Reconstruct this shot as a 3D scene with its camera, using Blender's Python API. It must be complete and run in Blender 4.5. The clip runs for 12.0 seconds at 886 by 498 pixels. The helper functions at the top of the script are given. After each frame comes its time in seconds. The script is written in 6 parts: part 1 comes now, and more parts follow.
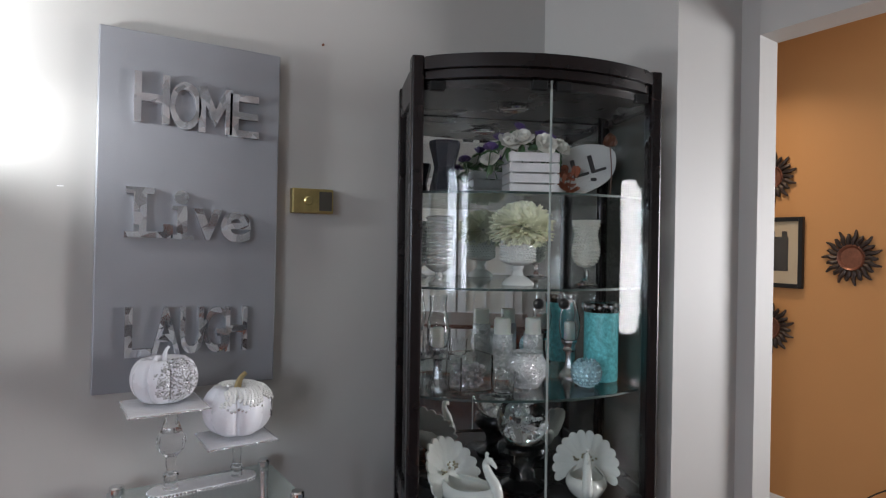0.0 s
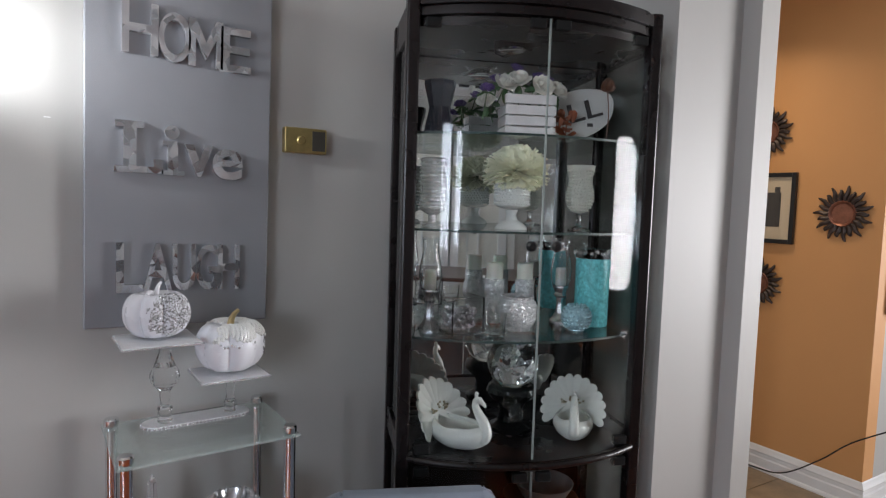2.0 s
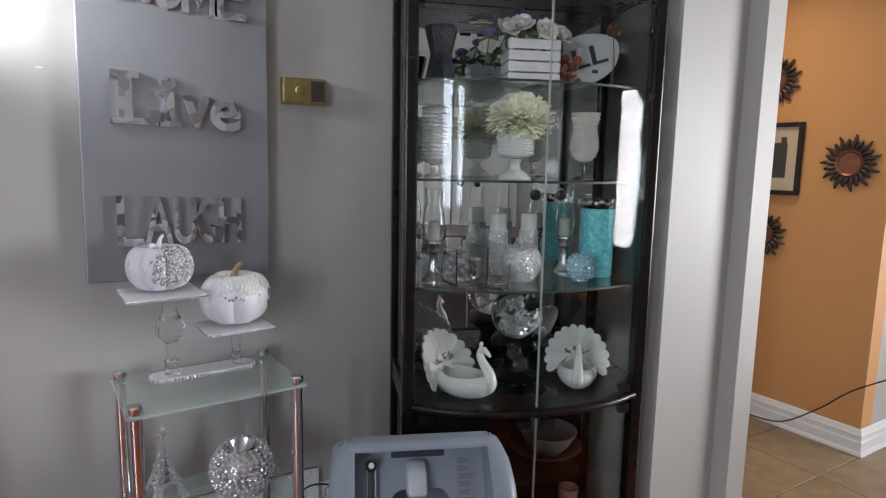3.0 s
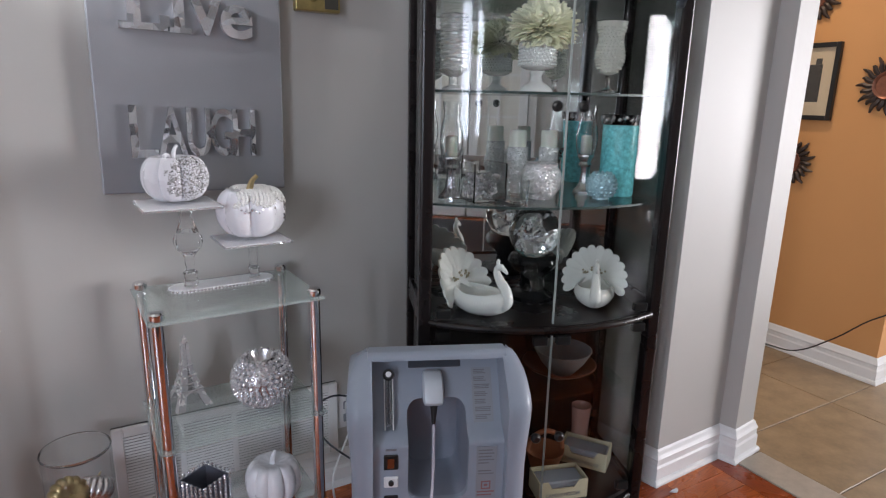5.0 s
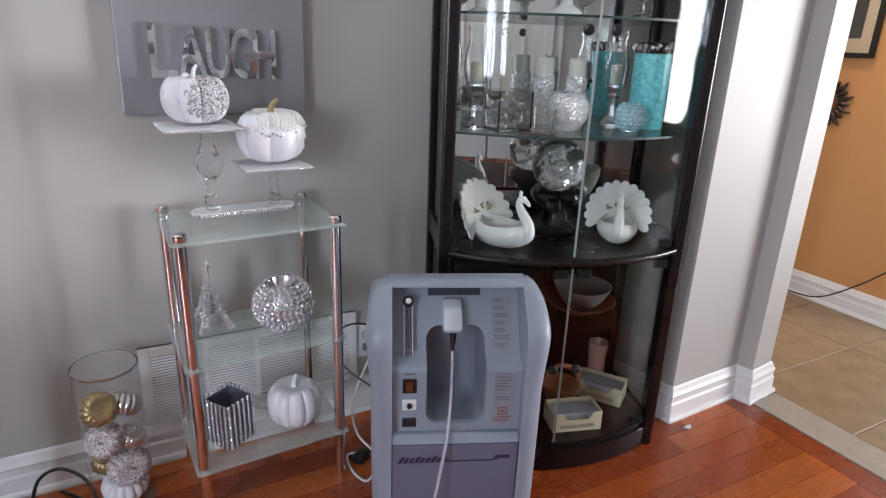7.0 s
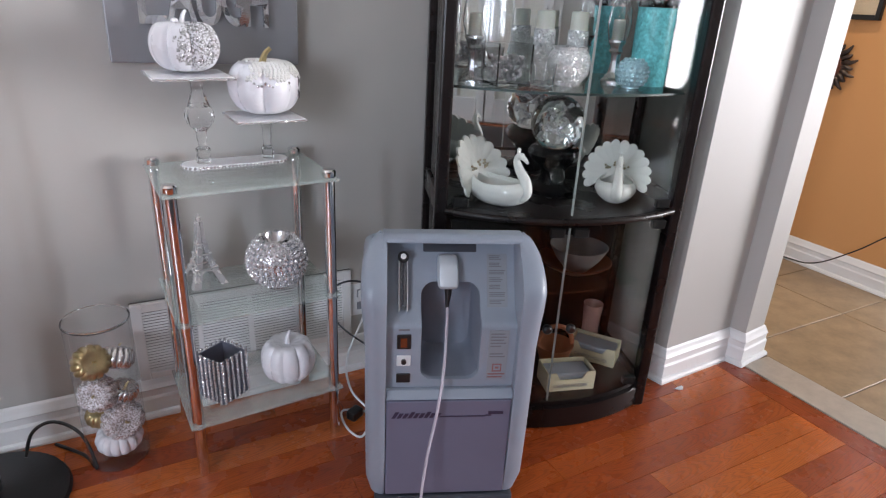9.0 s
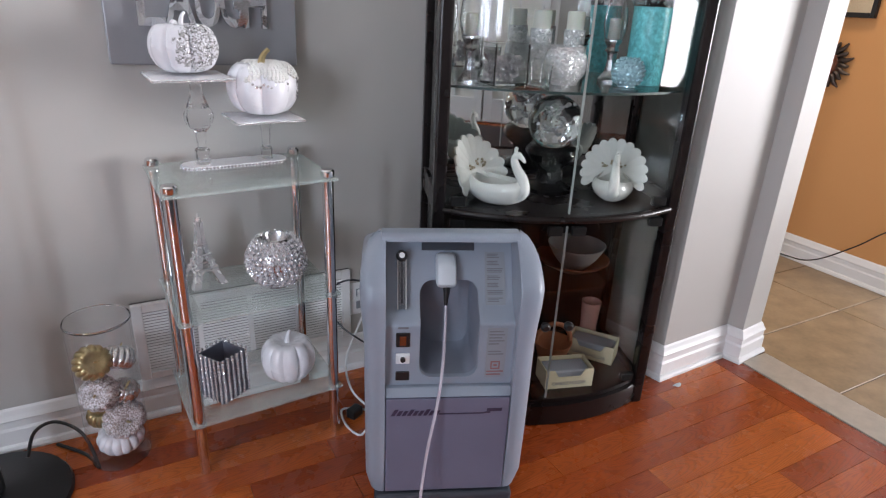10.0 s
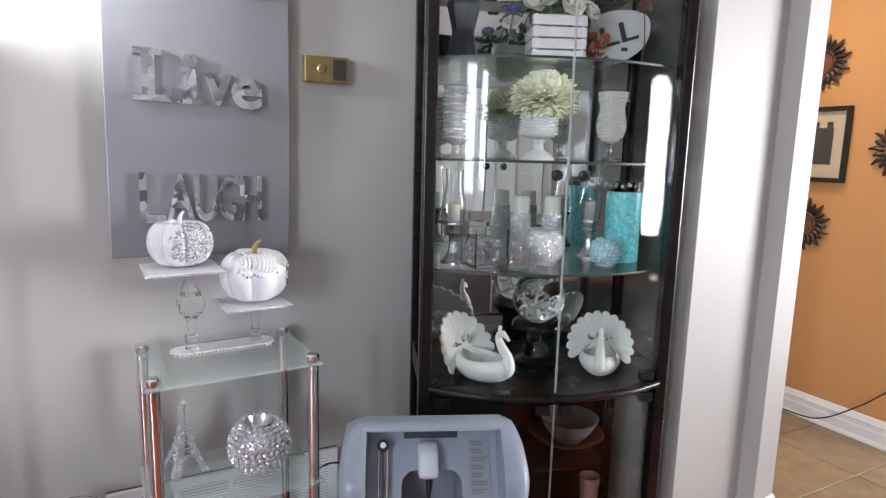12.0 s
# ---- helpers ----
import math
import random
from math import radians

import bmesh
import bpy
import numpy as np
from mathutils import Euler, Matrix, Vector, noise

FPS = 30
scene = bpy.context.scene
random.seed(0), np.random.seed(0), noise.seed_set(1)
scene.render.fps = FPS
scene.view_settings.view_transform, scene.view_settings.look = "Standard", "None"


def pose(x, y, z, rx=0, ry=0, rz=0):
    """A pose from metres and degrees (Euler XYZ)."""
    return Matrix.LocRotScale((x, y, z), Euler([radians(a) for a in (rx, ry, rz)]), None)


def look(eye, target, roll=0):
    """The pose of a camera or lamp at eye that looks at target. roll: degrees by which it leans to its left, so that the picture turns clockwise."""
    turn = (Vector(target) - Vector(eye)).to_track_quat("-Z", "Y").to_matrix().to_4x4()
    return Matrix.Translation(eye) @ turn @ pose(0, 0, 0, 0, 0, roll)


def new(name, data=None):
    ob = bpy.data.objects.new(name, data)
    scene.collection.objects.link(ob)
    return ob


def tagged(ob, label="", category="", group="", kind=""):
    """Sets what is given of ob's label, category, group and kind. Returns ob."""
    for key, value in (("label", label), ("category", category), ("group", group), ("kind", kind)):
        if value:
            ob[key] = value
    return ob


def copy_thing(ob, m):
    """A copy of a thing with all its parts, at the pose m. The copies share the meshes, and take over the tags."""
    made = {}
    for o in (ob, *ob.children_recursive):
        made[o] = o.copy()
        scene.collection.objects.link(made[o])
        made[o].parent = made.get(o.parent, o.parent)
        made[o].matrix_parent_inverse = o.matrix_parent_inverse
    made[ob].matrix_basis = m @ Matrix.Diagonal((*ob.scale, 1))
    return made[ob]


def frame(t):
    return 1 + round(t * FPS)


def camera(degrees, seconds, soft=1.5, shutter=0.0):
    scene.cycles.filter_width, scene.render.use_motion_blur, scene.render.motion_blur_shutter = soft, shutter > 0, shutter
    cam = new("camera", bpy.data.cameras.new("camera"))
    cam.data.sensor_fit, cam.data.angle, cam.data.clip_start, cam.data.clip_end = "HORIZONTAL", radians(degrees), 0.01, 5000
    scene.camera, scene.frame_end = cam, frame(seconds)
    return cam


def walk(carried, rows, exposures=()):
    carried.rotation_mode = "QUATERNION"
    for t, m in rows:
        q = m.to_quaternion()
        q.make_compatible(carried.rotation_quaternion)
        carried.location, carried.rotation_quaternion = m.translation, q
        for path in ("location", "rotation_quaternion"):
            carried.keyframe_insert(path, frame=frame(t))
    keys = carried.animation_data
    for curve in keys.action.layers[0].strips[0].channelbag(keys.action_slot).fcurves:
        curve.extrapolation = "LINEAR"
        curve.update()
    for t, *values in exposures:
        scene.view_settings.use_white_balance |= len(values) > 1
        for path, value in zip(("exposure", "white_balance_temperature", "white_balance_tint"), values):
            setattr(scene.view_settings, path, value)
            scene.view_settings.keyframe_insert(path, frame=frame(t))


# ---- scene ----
cam = camera(72.4, 12.0, soft=1.2)
PATH = [
    (0, (0.028, 0.166, 1.392), (1.049, 1.885, 1.378), 0.8),
    (0.5, (0.028, 0.165, 1.389), (1.056, 1.881, 1.371), 0.8),
    (1, (0.028, 0.164, 1.378), (1.061, 1.876, 1.333), 1.3),
    (1.5, (0.028, 0.164, 1.365), (1.061, 1.875, 1.282), 1.6),
    (2, (0.028, 0.168, 1.346), (1.07, 1.869, 1.197), 1.8),
    (2.5, (0.031, 0.173, 1.331), (1.079, 1.862, 1.11), 1.9),
    (3, (0.03, 0.179, 1.317), (1.063, 1.869, 1.04), 1.1),
    (4.8, (0.037, 0.186, 1.254), (1.004, 1.875, 0.795), 1.6),
    (5, (0.034, 0.191, 1.255), (1.006, 1.872, 0.775), 1.3),
    (5.5, (0.027, 0.198, 1.24), (0.973, 1.876, 0.703), 1.8),
    (6, (0.03, 0.2, 1.231), (0.942, 1.879, 0.64), 1.5),
    (6.5, (0.031, 0.201, 1.222), (0.94, 1.869, 0.597), 1.6),
    (7, (0.029, 0.199, 1.211), (0.93, 1.861, 0.557), 2.1),
    (9, (0.033, 0.208, 1.18), (0.934, 1.826, 0.425), 3.0),
    (9.5, (0.034, 0.203, 1.178), (0.931, 1.813, 0.402), 3.0),
    (10, (0.03, 0.197, 1.182), (0.933, 1.814, 0.426), 2.7),
    (10.5, (0.032, 0.194, 1.2), (0.939, 1.838, 0.511), 2.4),
    (11, (0.034, 0.188, 1.223), (0.948, 1.862, 0.621), 2.1),
    (11.5, (0.04, 0.186, 1.251), (0.955, 1.894, 0.754), 1.3),
    (12, (0.081, 0.173, 1.295), (1.007, 1.917, 0.978), 1.5),
]
KELVIN, TINT = 6240, 13.5
EXPOSURES = [(t, e, KELVIN, TINT + (-0.5 if t < 4 else 2.0)) for t, e in ((0, -0.21), (1.5, -0.21), (3.0, -0.09), (5.0, 0.15), (6.5, 0.37), (9.0, 0.49), (10.5, 0.51), (11.3, 0.58), (12, 0.63))]
walk(cam, [(t, look(eye, target, roll)) for t, eye, target, roll in PATH], EXPOSURES)

# ---------------------------------------------------------------- light
world = bpy.data.worlds.new("sky")
scene.world = world
world.use_nodes = True
wn = world.node_tree
sky = wn.nodes.new("ShaderNodeTexSky")
sky.sky_type = "NISHITA"
sky.sun_disc = False
sky.sun_elevation, sky.sun_rotation = radians(40), radians(200)
wn.links.new(sky.outputs[0], wn.nodes["Background"].inputs[0])
wn.nodes["Background"].inputs[1].default_value = 0.10


def area(name, m, w, h, power, colour, spread=180):
    """Daylight entering at a window's opening."""
    data = bpy.data.lights.new(name, "AREA")
    data.shape, data.size, data.size_y, data.energy, data.color = "RECTANGLE", w, h, power, colour
    data.spread = radians(spread)
    ob = new(name, data)
    ob.matrix_world = m
    return ob


sun = bpy.data.lights.new("sun", "SUN")
sun.energy, sun.angle, sun.color = 2.0, radians(0.6), (1.0, 0.93, 0.82)
new("sun", sun).matrix_world = look((-2, -6, 5), (0.4, -1, 0))

DAY = (0.80, 0.90, 1.0)
area("daylight_left", look((-3.03, -1.15, 1.515), (0, -0.40, 1.35)), 0.50, 1.30, 42, DAY)
area("daylight_left_rear", look((-3.03, -2.00, 1.515), (0, -0.90, 1.35)), 0.36, 1.30, 31, DAY)
area("daylight_hall", look((5.32, -1.02, 1.30), (2.4, 0.80, 1.45)), 1.90, 1.55, 62, (1.0, 0.985, 0.965), 92)
area("hall_downlight_glow", look((2.56, 2.02, 2.484), (2.5601, 2.02, 0)), 0.11, 0.11, 5.5, (1.0, 0.80, 0.55), 125)
bulb_light = bpy.data.lights.new("lamp_bulb", "POINT")
bulb_light.energy, bulb_light.shadow_soft_size, bulb_light.color = 28.0, 0.050, (0.97, 1.0, 0.98)
new("lamp_bulb", bulb_light).location = (-0.37, 1.68, 1.70)
scene.view_settings.exposure = 0.0


# ---------------------------------------------------------------- materials
def nodes_of(name):
    mat = bpy.data.materials.new(name)
    mat.use_nodes = True
    nt = mat.node_tree
    return mat, nt, nt.nodes["Principled BSDF"]


def ramp(nt, src, stops):
    r = nt.nodes.new("ShaderNodeValToRGB")
    e = r.color_ramp.elements
    e[0].position, e[0].color = stops[0][0], (*stops[0][1], 1)
    e[1].position, e[1].color = stops[-1][0], (*stops[-1][1], 1)
    for p, c in stops[1:-1]:
        e.new(p).color = (*c, 1)
    nt.links.new(src, r.inputs[0])
    return r.outputs[0]


def coords(nt, scale=(1, 1, 1), rot=(0, 0, 0)):
    tc = nt.nodes.new("ShaderNodeTexCoord")
    mp = nt.nodes.new("ShaderNodeMapping")
    mp.inputs["Scale"].default_value = scale
    mp.inputs["Rotation"].default_value = rot
    nt.links.new(tc.outputs["Object"], mp.inputs[0])
    return mp.outputs[0]


def noise_tex(nt, vec, scale, detail=4, rough=0.55):
    n = nt.nodes.new("ShaderNodeTexNoise")
    n.inputs["Scale"].default_value, n.inputs["Detail"].default_value, n.inputs["Roughness"].default_value = scale, detail, rough
    nt.links.new(vec, n.inputs["Vector"])
    return n.outputs[0]


def bump(nt, b, height, strength, dist):
    bp = nt.nodes.new("ShaderNodeBump")
    bp.inputs["Strength"].default_value, bp.inputs["Distance"].default_value = strength, dist
    nt.links.new(height, bp.inputs["Height"])
    nt.links.new(bp.outputs[0], b.inputs["Normal"])


def mixc(nt, fac, a, c, mode="MIX"):
    m = nt.nodes.new("ShaderNodeMix")
    m.data_type, m.blend_type = "RGBA", mode
    if isinstance(fac, (int, float)):
        m.inputs[0].default_value = fac
    else:
        nt.links.new(fac, m.inputs[0])
    for sock, v in ((m.inputs[6], a), (m.inputs[7], c)):
        if isinstance(v, tuple):
            sock.default_value = (*v, 1)
        else:
            nt.links.new(v, sock)
    return m.outputs[2]


def plain(name, colour, rough=0.5, metal=0.0, vary=0.12, scale=6.0, grain=120.0, relief=0.0005, **extra):
    """A surface of one colour, with blotches, fine grain, uneven gloss and relief."""
    mat, nt, b = nodes_of(name)
    v = coords(nt)
    n1, n2 = noise_tex(nt, v, scale, 3), noise_tex(nt, v, grain, 2)
    lo, hi = tuple(c * (1 - vary) for c in colour), tuple(min(1, c * (1 + vary)) for c in colour)
    c1 = ramp(nt, n1, [(0.3, lo), (0.7, hi)])
    c2 = mixc(nt, 0.18, c1, ramp(nt, n2, [(0.35, lo), (0.65, hi)]))
    nt.links.new(c2, b.inputs["Base Color"])
    r = nt.nodes.new("ShaderNodeMapRange")
    r.inputs["To Min"].default_value, r.inputs["To Max"].default_value = max(0.0, rough - 0.07), min(1.0, rough + 0.07)
    nt.links.new(n1, r.inputs[0])
    nt.links.new(r.outputs[0], b.inputs["Roughness"])
    b.inputs["Metallic"].default_value = metal
    if relief:
        bump(nt, b, n2, 0.35, relief)
    for k, val in extra.items():
        b.inputs[k.replace("_", " ")].default_value = val
    return mat


def glass(name, tint=(1, 1, 1), rough=0.0, ior=1.45, relief=0.0, scale=60.0):
    mat, nt, b = nodes_of(name)
    b.inputs["Base Color"].default_value = (*tint, 1)
    b.inputs["Transmission Weight"].default_value = 1.0
    b.inputs["Roughness"].default_value = rough
    b.inputs["IOR"].default_value = ior
    if relief:
        bump(nt, b, noise_tex(nt, coords(nt), scale, 2), 0.6, relief)
    return mat


def thin_pane(name, tint=(1, 1, 1), gloss=0.10, rough=0.0, sheen=0.85):
    """Thin flat or bent sheet glass: see-through with a mirror-like sheen that grows at grazing angles."""
    mat, nt, b = nodes_of(name)
    tr = nt.nodes.new("ShaderNodeBsdfTransparent")
    tr.inputs[0].default_value = (*tint, 1)
    gl = nt.nodes.new("ShaderNodeBsdfGlossy")
    gl.inputs["Roughness"].default_value = rough
    lw = nt.nodes.new("ShaderNodeLayerWeight")
    lw.inputs[0].default_value = 0.5
    pw, mul = nt.nodes.new("ShaderNodeMath"), nt.nodes.new("ShaderNodeMath")
    pw.operation, mul.operation = "POWER", "MULTIPLY_ADD"
    pw.inputs[1].default_value = 5.0
    mul.inputs[1].default_value, mul.inputs[2].default_value = 0.96 * sheen, 0.04 * sheen + gloss * 0.1
    nt.links.new(lw.outputs["Facing"], pw.inputs[0])
    nt.links.new(pw.outputs[0], mul.inputs[0])
    mx = nt.nodes.new("ShaderNodeMixShader")
    nt.links.new(mul.outputs[0], mx.inputs[0])
    nt.links.new(tr.outputs[0], mx.inputs[1])
    nt.links.new(gl.outputs[0], mx.inputs[2])
    nt.links.new(mx.outputs[0], nt.nodes["Material Output"].inputs[0])
    return mat


def wood(name, dark, mid, light, rough=0.3, per_object=True, axis=0):
    """Varnished timber with long grain along one local axis; each board has its own tone."""
    mat, nt, b = nodes_of(name)
    sc = [6.0, 6.0, 6.0]
    sc[axis] = 0.7
    tc = nt.nodes.new("ShaderNodeTexCoord")
    oi = nt.nodes.new("ShaderNodeObjectInfo")
    ad = nt.nodes.new("ShaderNodeVectorMath")
    ad.operation = "MULTIPLY_ADD"
    nt.links.new(oi.outputs["Random"], ad.inputs[0])
    ad.inputs[1].default_value = (37.0, 53.0, 11.0)
    nt.links.new(tc.outputs["Object"], ad.inputs[2])
    mp = nt.nodes.new("ShaderNodeMapping")
    mp.inputs["Scale"].default_value = sc
    nt.links.new(ad.outputs[0], mp.inputs[0])
    warp = noise_tex(nt, mp.outputs[0], 1.6, 5, 0.6)
    wv = nt.nodes.new("ShaderNodeTexWave")
    wv.wave_type, wv.bands_direction = "BANDS", "Y"
    wv.inputs["Scale"].default_value, wv.inputs["Distortion"].default_value = 0.9, 14.0
    wv.inputs["Detail"].default_value, wv.inputs["Detail Scale"].default_value = 3.0, 1.2
    nt.links.new(mp.outputs[0], wv.inputs["Vector"])
    c = ramp(nt, wv.outputs[0], [(0.0, dark), (0.35, mid), (1.0, light)])
    c = mixc(nt, 0.62, c, ramp(nt, warp, [(0.25, dark), (0.75, light)]))
    pores = noise_tex(nt, mp.outputs[0], 16.0, 2)
    c = mixc(nt, 0.34, c, ramp(nt, pores, [(0.4, tuple(x * 0.45 for x in dark)), (0.6, light)]))
    if per_object:
        tone = ramp(nt, oi.outputs["Random"], [(0.0, (0.55, 0.48, 0.45)), (0.5, (0.95, 0.95, 0.95)), (1.0, (1.3, 1.35, 1.3))])
        c = mixc(nt, 1.0, c, tone, "MULTIPLY")
    nt.links.new(c, b.inputs["Base Color"])
    b.inputs["Roughness"].default_value = rough
    b.inputs["Coat Weight"].default_value, b.inputs["Coat Roughness"].default_value = 0.15, 0.2
    bump(nt, b, pores, 0.12, 0.0006)
    return mat


def oak(name):
    """Varnished oak strip: nested arches of grain along local x, fine pores, and each board in its own tone."""
    mat, nt, b = nodes_of(name)

    def calc(op, a, c, d=None):
        m = nt.nodes.new("ShaderNodeMath")
        m.operation = op
        for i, v in enumerate((a, c, d)):
            if v is None:
                continue
            if isinstance(v, (int, float)):
                m.inputs[i].default_value = v
            else:
                nt.links.new(v, m.inputs[i])
        return m.outputs[0]

    tc, oi = nt.nodes.new("ShaderNodeTexCoord"), nt.nodes.new("ShaderNodeObjectInfo")
    ad = nt.nodes.new("ShaderNodeVectorMath")
    ad.operation = "MULTIPLY_ADD"
    nt.links.new(oi.outputs["Random"], ad.inputs[0])
    ad.inputs[1].default_value = (61.0, 0.0, 29.0)
    nt.links.new(tc.outputs["Object"], ad.inputs[2])
    xyz = nt.nodes.new("ShaderNodeSeparateXYZ")
    nt.links.new(ad.outputs[0], xyz.inputs[0])
    stretch = nt.nodes.new("ShaderNodeMapping")
    stretch.inputs["Scale"].default_value = (1.0, 5.0, 5.0)
    nt.links.new(ad.outputs[0], stretch.inputs[0])
    drift = noise_tex(nt, stretch.outputs[0], 2.6, 3, 0.5)
    fine = noise_tex(nt, stretch.outputs[0], 20.0, 3, 0.6)
    across = calc("ADD", xyz.outputs[1], calc("MULTIPLY_ADD", drift, 0.09, -0.005))
    rise = calc("MULTIPLY", calc("MULTIPLY", across, across), 330.0)
    level = calc("ADD", calc("MULTIPLY_ADD", xyz.outputs[0], 1.9, rise), calc("MULTIPLY_ADD", fine, 0.10, calc("MULTIPLY", drift, 1.2)))
    ringv = calc("MULTIPLY_ADD", calc("SINE", calc("MULTIPLY", level, 62.0), 0.0), 0.5, 0.5)
    pore_map = nt.nodes.new("ShaderNodeMapping")
    pore_map.inputs["Scale"].default_value = (2.0, 60.0, 60.0)
    nt.links.new(ad.outputs[0], pore_map.inputs[0])
    pores = noise_tex(nt, pore_map.outputs[0], 6.0, 3, 0.6)
    tone = ramp(nt, oi.outputs["Random"], [(0.0, (0.305, 0.053, 0.013)), (0.30, (0.385, 0.074, 0.016)), (0.62, (0.47, 0.102, 0.020)), (1.0, (0.58, 0.150, 0.029))])
    c = mixc(nt, 1.0, tone, ramp(nt, ringv, [(0.0, (0.70, 0.63, 0.58)), (0.38, (0.96, 0.95, 0.94)), (1.0, (1.0, 1.0, 1.0))]), "MULTIPLY")
    c = mixc(nt, 1.0, c, ramp(nt, pores, [(0.30, (0.80, 0.76, 0.73)), (0.55, (1.0, 1.0, 1.0)), (0.85, (1.0, 1.0, 1.0))]), "MULTIPLY")
    c = mixc(nt, 1.0, c, ramp(nt, drift, [(0.25, (0.82, 0.80, 0.78)), (0.75, (1.0, 1.0, 1.0))]), "MULTIPLY")
    nt.links.new(c, b.inputs["Base Color"])
    worn = noise_tex(nt, coords(nt), 7.0, 4, 0.6)
    nt.links.new(ramp(nt, worn, [(0.3, (0.20, 0.20, 0.20)), (0.75, (0.34, 0.34, 0.34))]), b.inputs["Roughness"])
    b.inputs["Coat Weight"].default_value, b.inputs["Coat Roughness"].default_value = 0.15, 0.2
    bump(nt, b, pores, 0.10, 0.0005)
    return mat


def speckle(name, base, spots, scale, amount=0.5, rough=0.35, metal_spots=True):
    """Glitter: a field of small facets of varied brightness over a base."""
    mat, nt, b = nodes_of(name)
    v = coords(nt)
    vo = nt.nodes.new("ShaderNodeTexVoronoi")
    vo.inputs["Scale"].default_value = scale
    nt.links.new(v, vo.inputs["Vector"])
    sep = nt.nodes.new("ShaderNodeSeparateColor")
    nt.links.new(vo.outputs["Color"], sep.inputs[0])
    big = noise_tex(nt, v, scale * 0.08, 2)
    th = nt.nodes.new("ShaderNodeMath")
    th.operation = "ADD"
    nt.links.new(sep.outputs[0], th.inputs[0])
    nt.links.new(big, th.inputs[1])
    fac = ramp(nt, th.outputs[0], [(min(0.98, 1.0 - amount), (0, 0, 0)), (min(1.0, 1.02 - amount), (1, 1, 1))])
    tone = ramp(nt, sep.outputs[1], [(0.0, tuple(c * 0.35 for c in spots)), (1.0, spots)])
    nt.links.new(mixc(nt, fac, base, tone), b.inputs["Base Color"])
    if metal_spots:
        nt.links.new(fac, b.inputs["Metallic"])
    b.inputs["Roughness"].default_value = rough
    bump(nt, b, sep.outputs[2], 0.5, 0.0008)
    return mat


M = {}
M["wall"] = plain("wall_paint_greige", (0.465, 0.455, 0.432), 0.50, vary=0.03, scale=1.5, grain=420, relief=0.0006)
M["hall_wall"] = plain("wall_paint_orange", (0.62, 0.31, 0.115), 0.6, vary=0.04, scale=1.4, grain=420, relief=0.0006)
M["ceiling"] = plain("ceiling_white", (0.78, 0.77, 0.74), 0.8, vary=0.03, scale=3, grain=200, relief=0.001)
M["trim"] = plain("white_gloss_trim", (0.78, 0.78, 0.78), 0.32, vary=0.03, scale=5, grain=150, relief=0.0003)
M["floor_wood"] = oak("oak_floor_varnished")
M["joint"] = plain("dark_joint", (0.05, 0.025, 0.012), 0.8)
M["tile"] = plain("beige_floor_tile", (0.30, 0.218, 0.132), 0.42, vary=0.26, scale=9, grain=60, relief=0.0006)
M["grout"] = plain("floor_grout", (0.20, 0.165, 0.13), 0.9, vary=0.15, scale=30)
# dark wood invented for the unseen entry wall, to darken the door glass's reflections
M["unseen_dark"] = wood("unseen_dark_wood", (0.020, 0.011, 0.008), (0.035, 0.018, 0.012), (0.055, 0.030, 0.020), 0.45, False, 2)
M["threshold"] = plain("threshold_strip", (0.40, 0.355, 0.30), 0.40, vary=0.12, scale=20)
M["espresso"] = plain("espresso_lacquer", (0.009, 0.006, 0.006), 0.28, vary=0.25, scale=8, grain=90, relief=0.0002, Specular_IOR_Level=0.35)
M["dull_espresso"] = plain("dull_espresso_board", (0.010, 0.007, 0.006), 0.65, vary=0.25, scale=8, grain=90, relief=0.0004, Specular_IOR_Level=0.2)
M["mirror"] = plain("mirror_silver", (0.90, 0.91, 0.91), 0.08, 1.0, vary=0.01, relief=0)
M["mirror"].node_tree.nodes["Principled BSDF"].inputs["Roughness"].default_value = 0.0
for l in list(M["mirror"].node_tree.links):
    if l.to_socket.name == "Roughness":
        M["mirror"].node_tree.links.remove(l)
M["pane"] = thin_pane("clear_sheet_glass", (0.975, 0.985, 0.98), 0.0, 0.0, 0.48)
M["side_pane"] = thin_pane("smoky_side_glass", (0.60, 0.62, 0.61), 0.0, 0.0, 0.6)
M["shelf_glass"] = thin_pane("green_tinged_shelf_glass", (0.90, 0.96, 0.94), 0.4)
M["shelf_edge"] = plain("glass_cut_edge", (0.012, 0.035, 0.030), 0.45, vary=0.1)
M["black"] = plain("black_plastic", (0.012, 0.012, 0.013), 0.3, vary=0.1)
M["matte_black"] = plain("matte_black", (0.008, 0.008, 0.008), 0.6, vary=0.1, Specular_IOR_Level=0.2)
M["chrome"] = plain("polished_chrome", (0.78, 0.78, 0.79), 0.09, 1.0, vary=0.03, relief=0)
M["silver"] = plain("brushed_silver", (0.60, 0.60, 0.62), 0.24, 1.0, vary=0.08, scale=20)
M["canvas"] = plain("silver_painted_canvas", (0.285, 0.29, 0.31), 0.42, 0.25, vary=0.05, scale=5, grain=380, relief=0.0008)
M["brass"] = plain("aged_brass", (0.50, 0.40, 0.17), 0.32, 0.9, vary=0.12, scale=30)
M["brass_dark"] = plain("dark_louvre", (0.05, 0.045, 0.035), 0.5)

# ---------------------------------------------------------------- mesh helpers


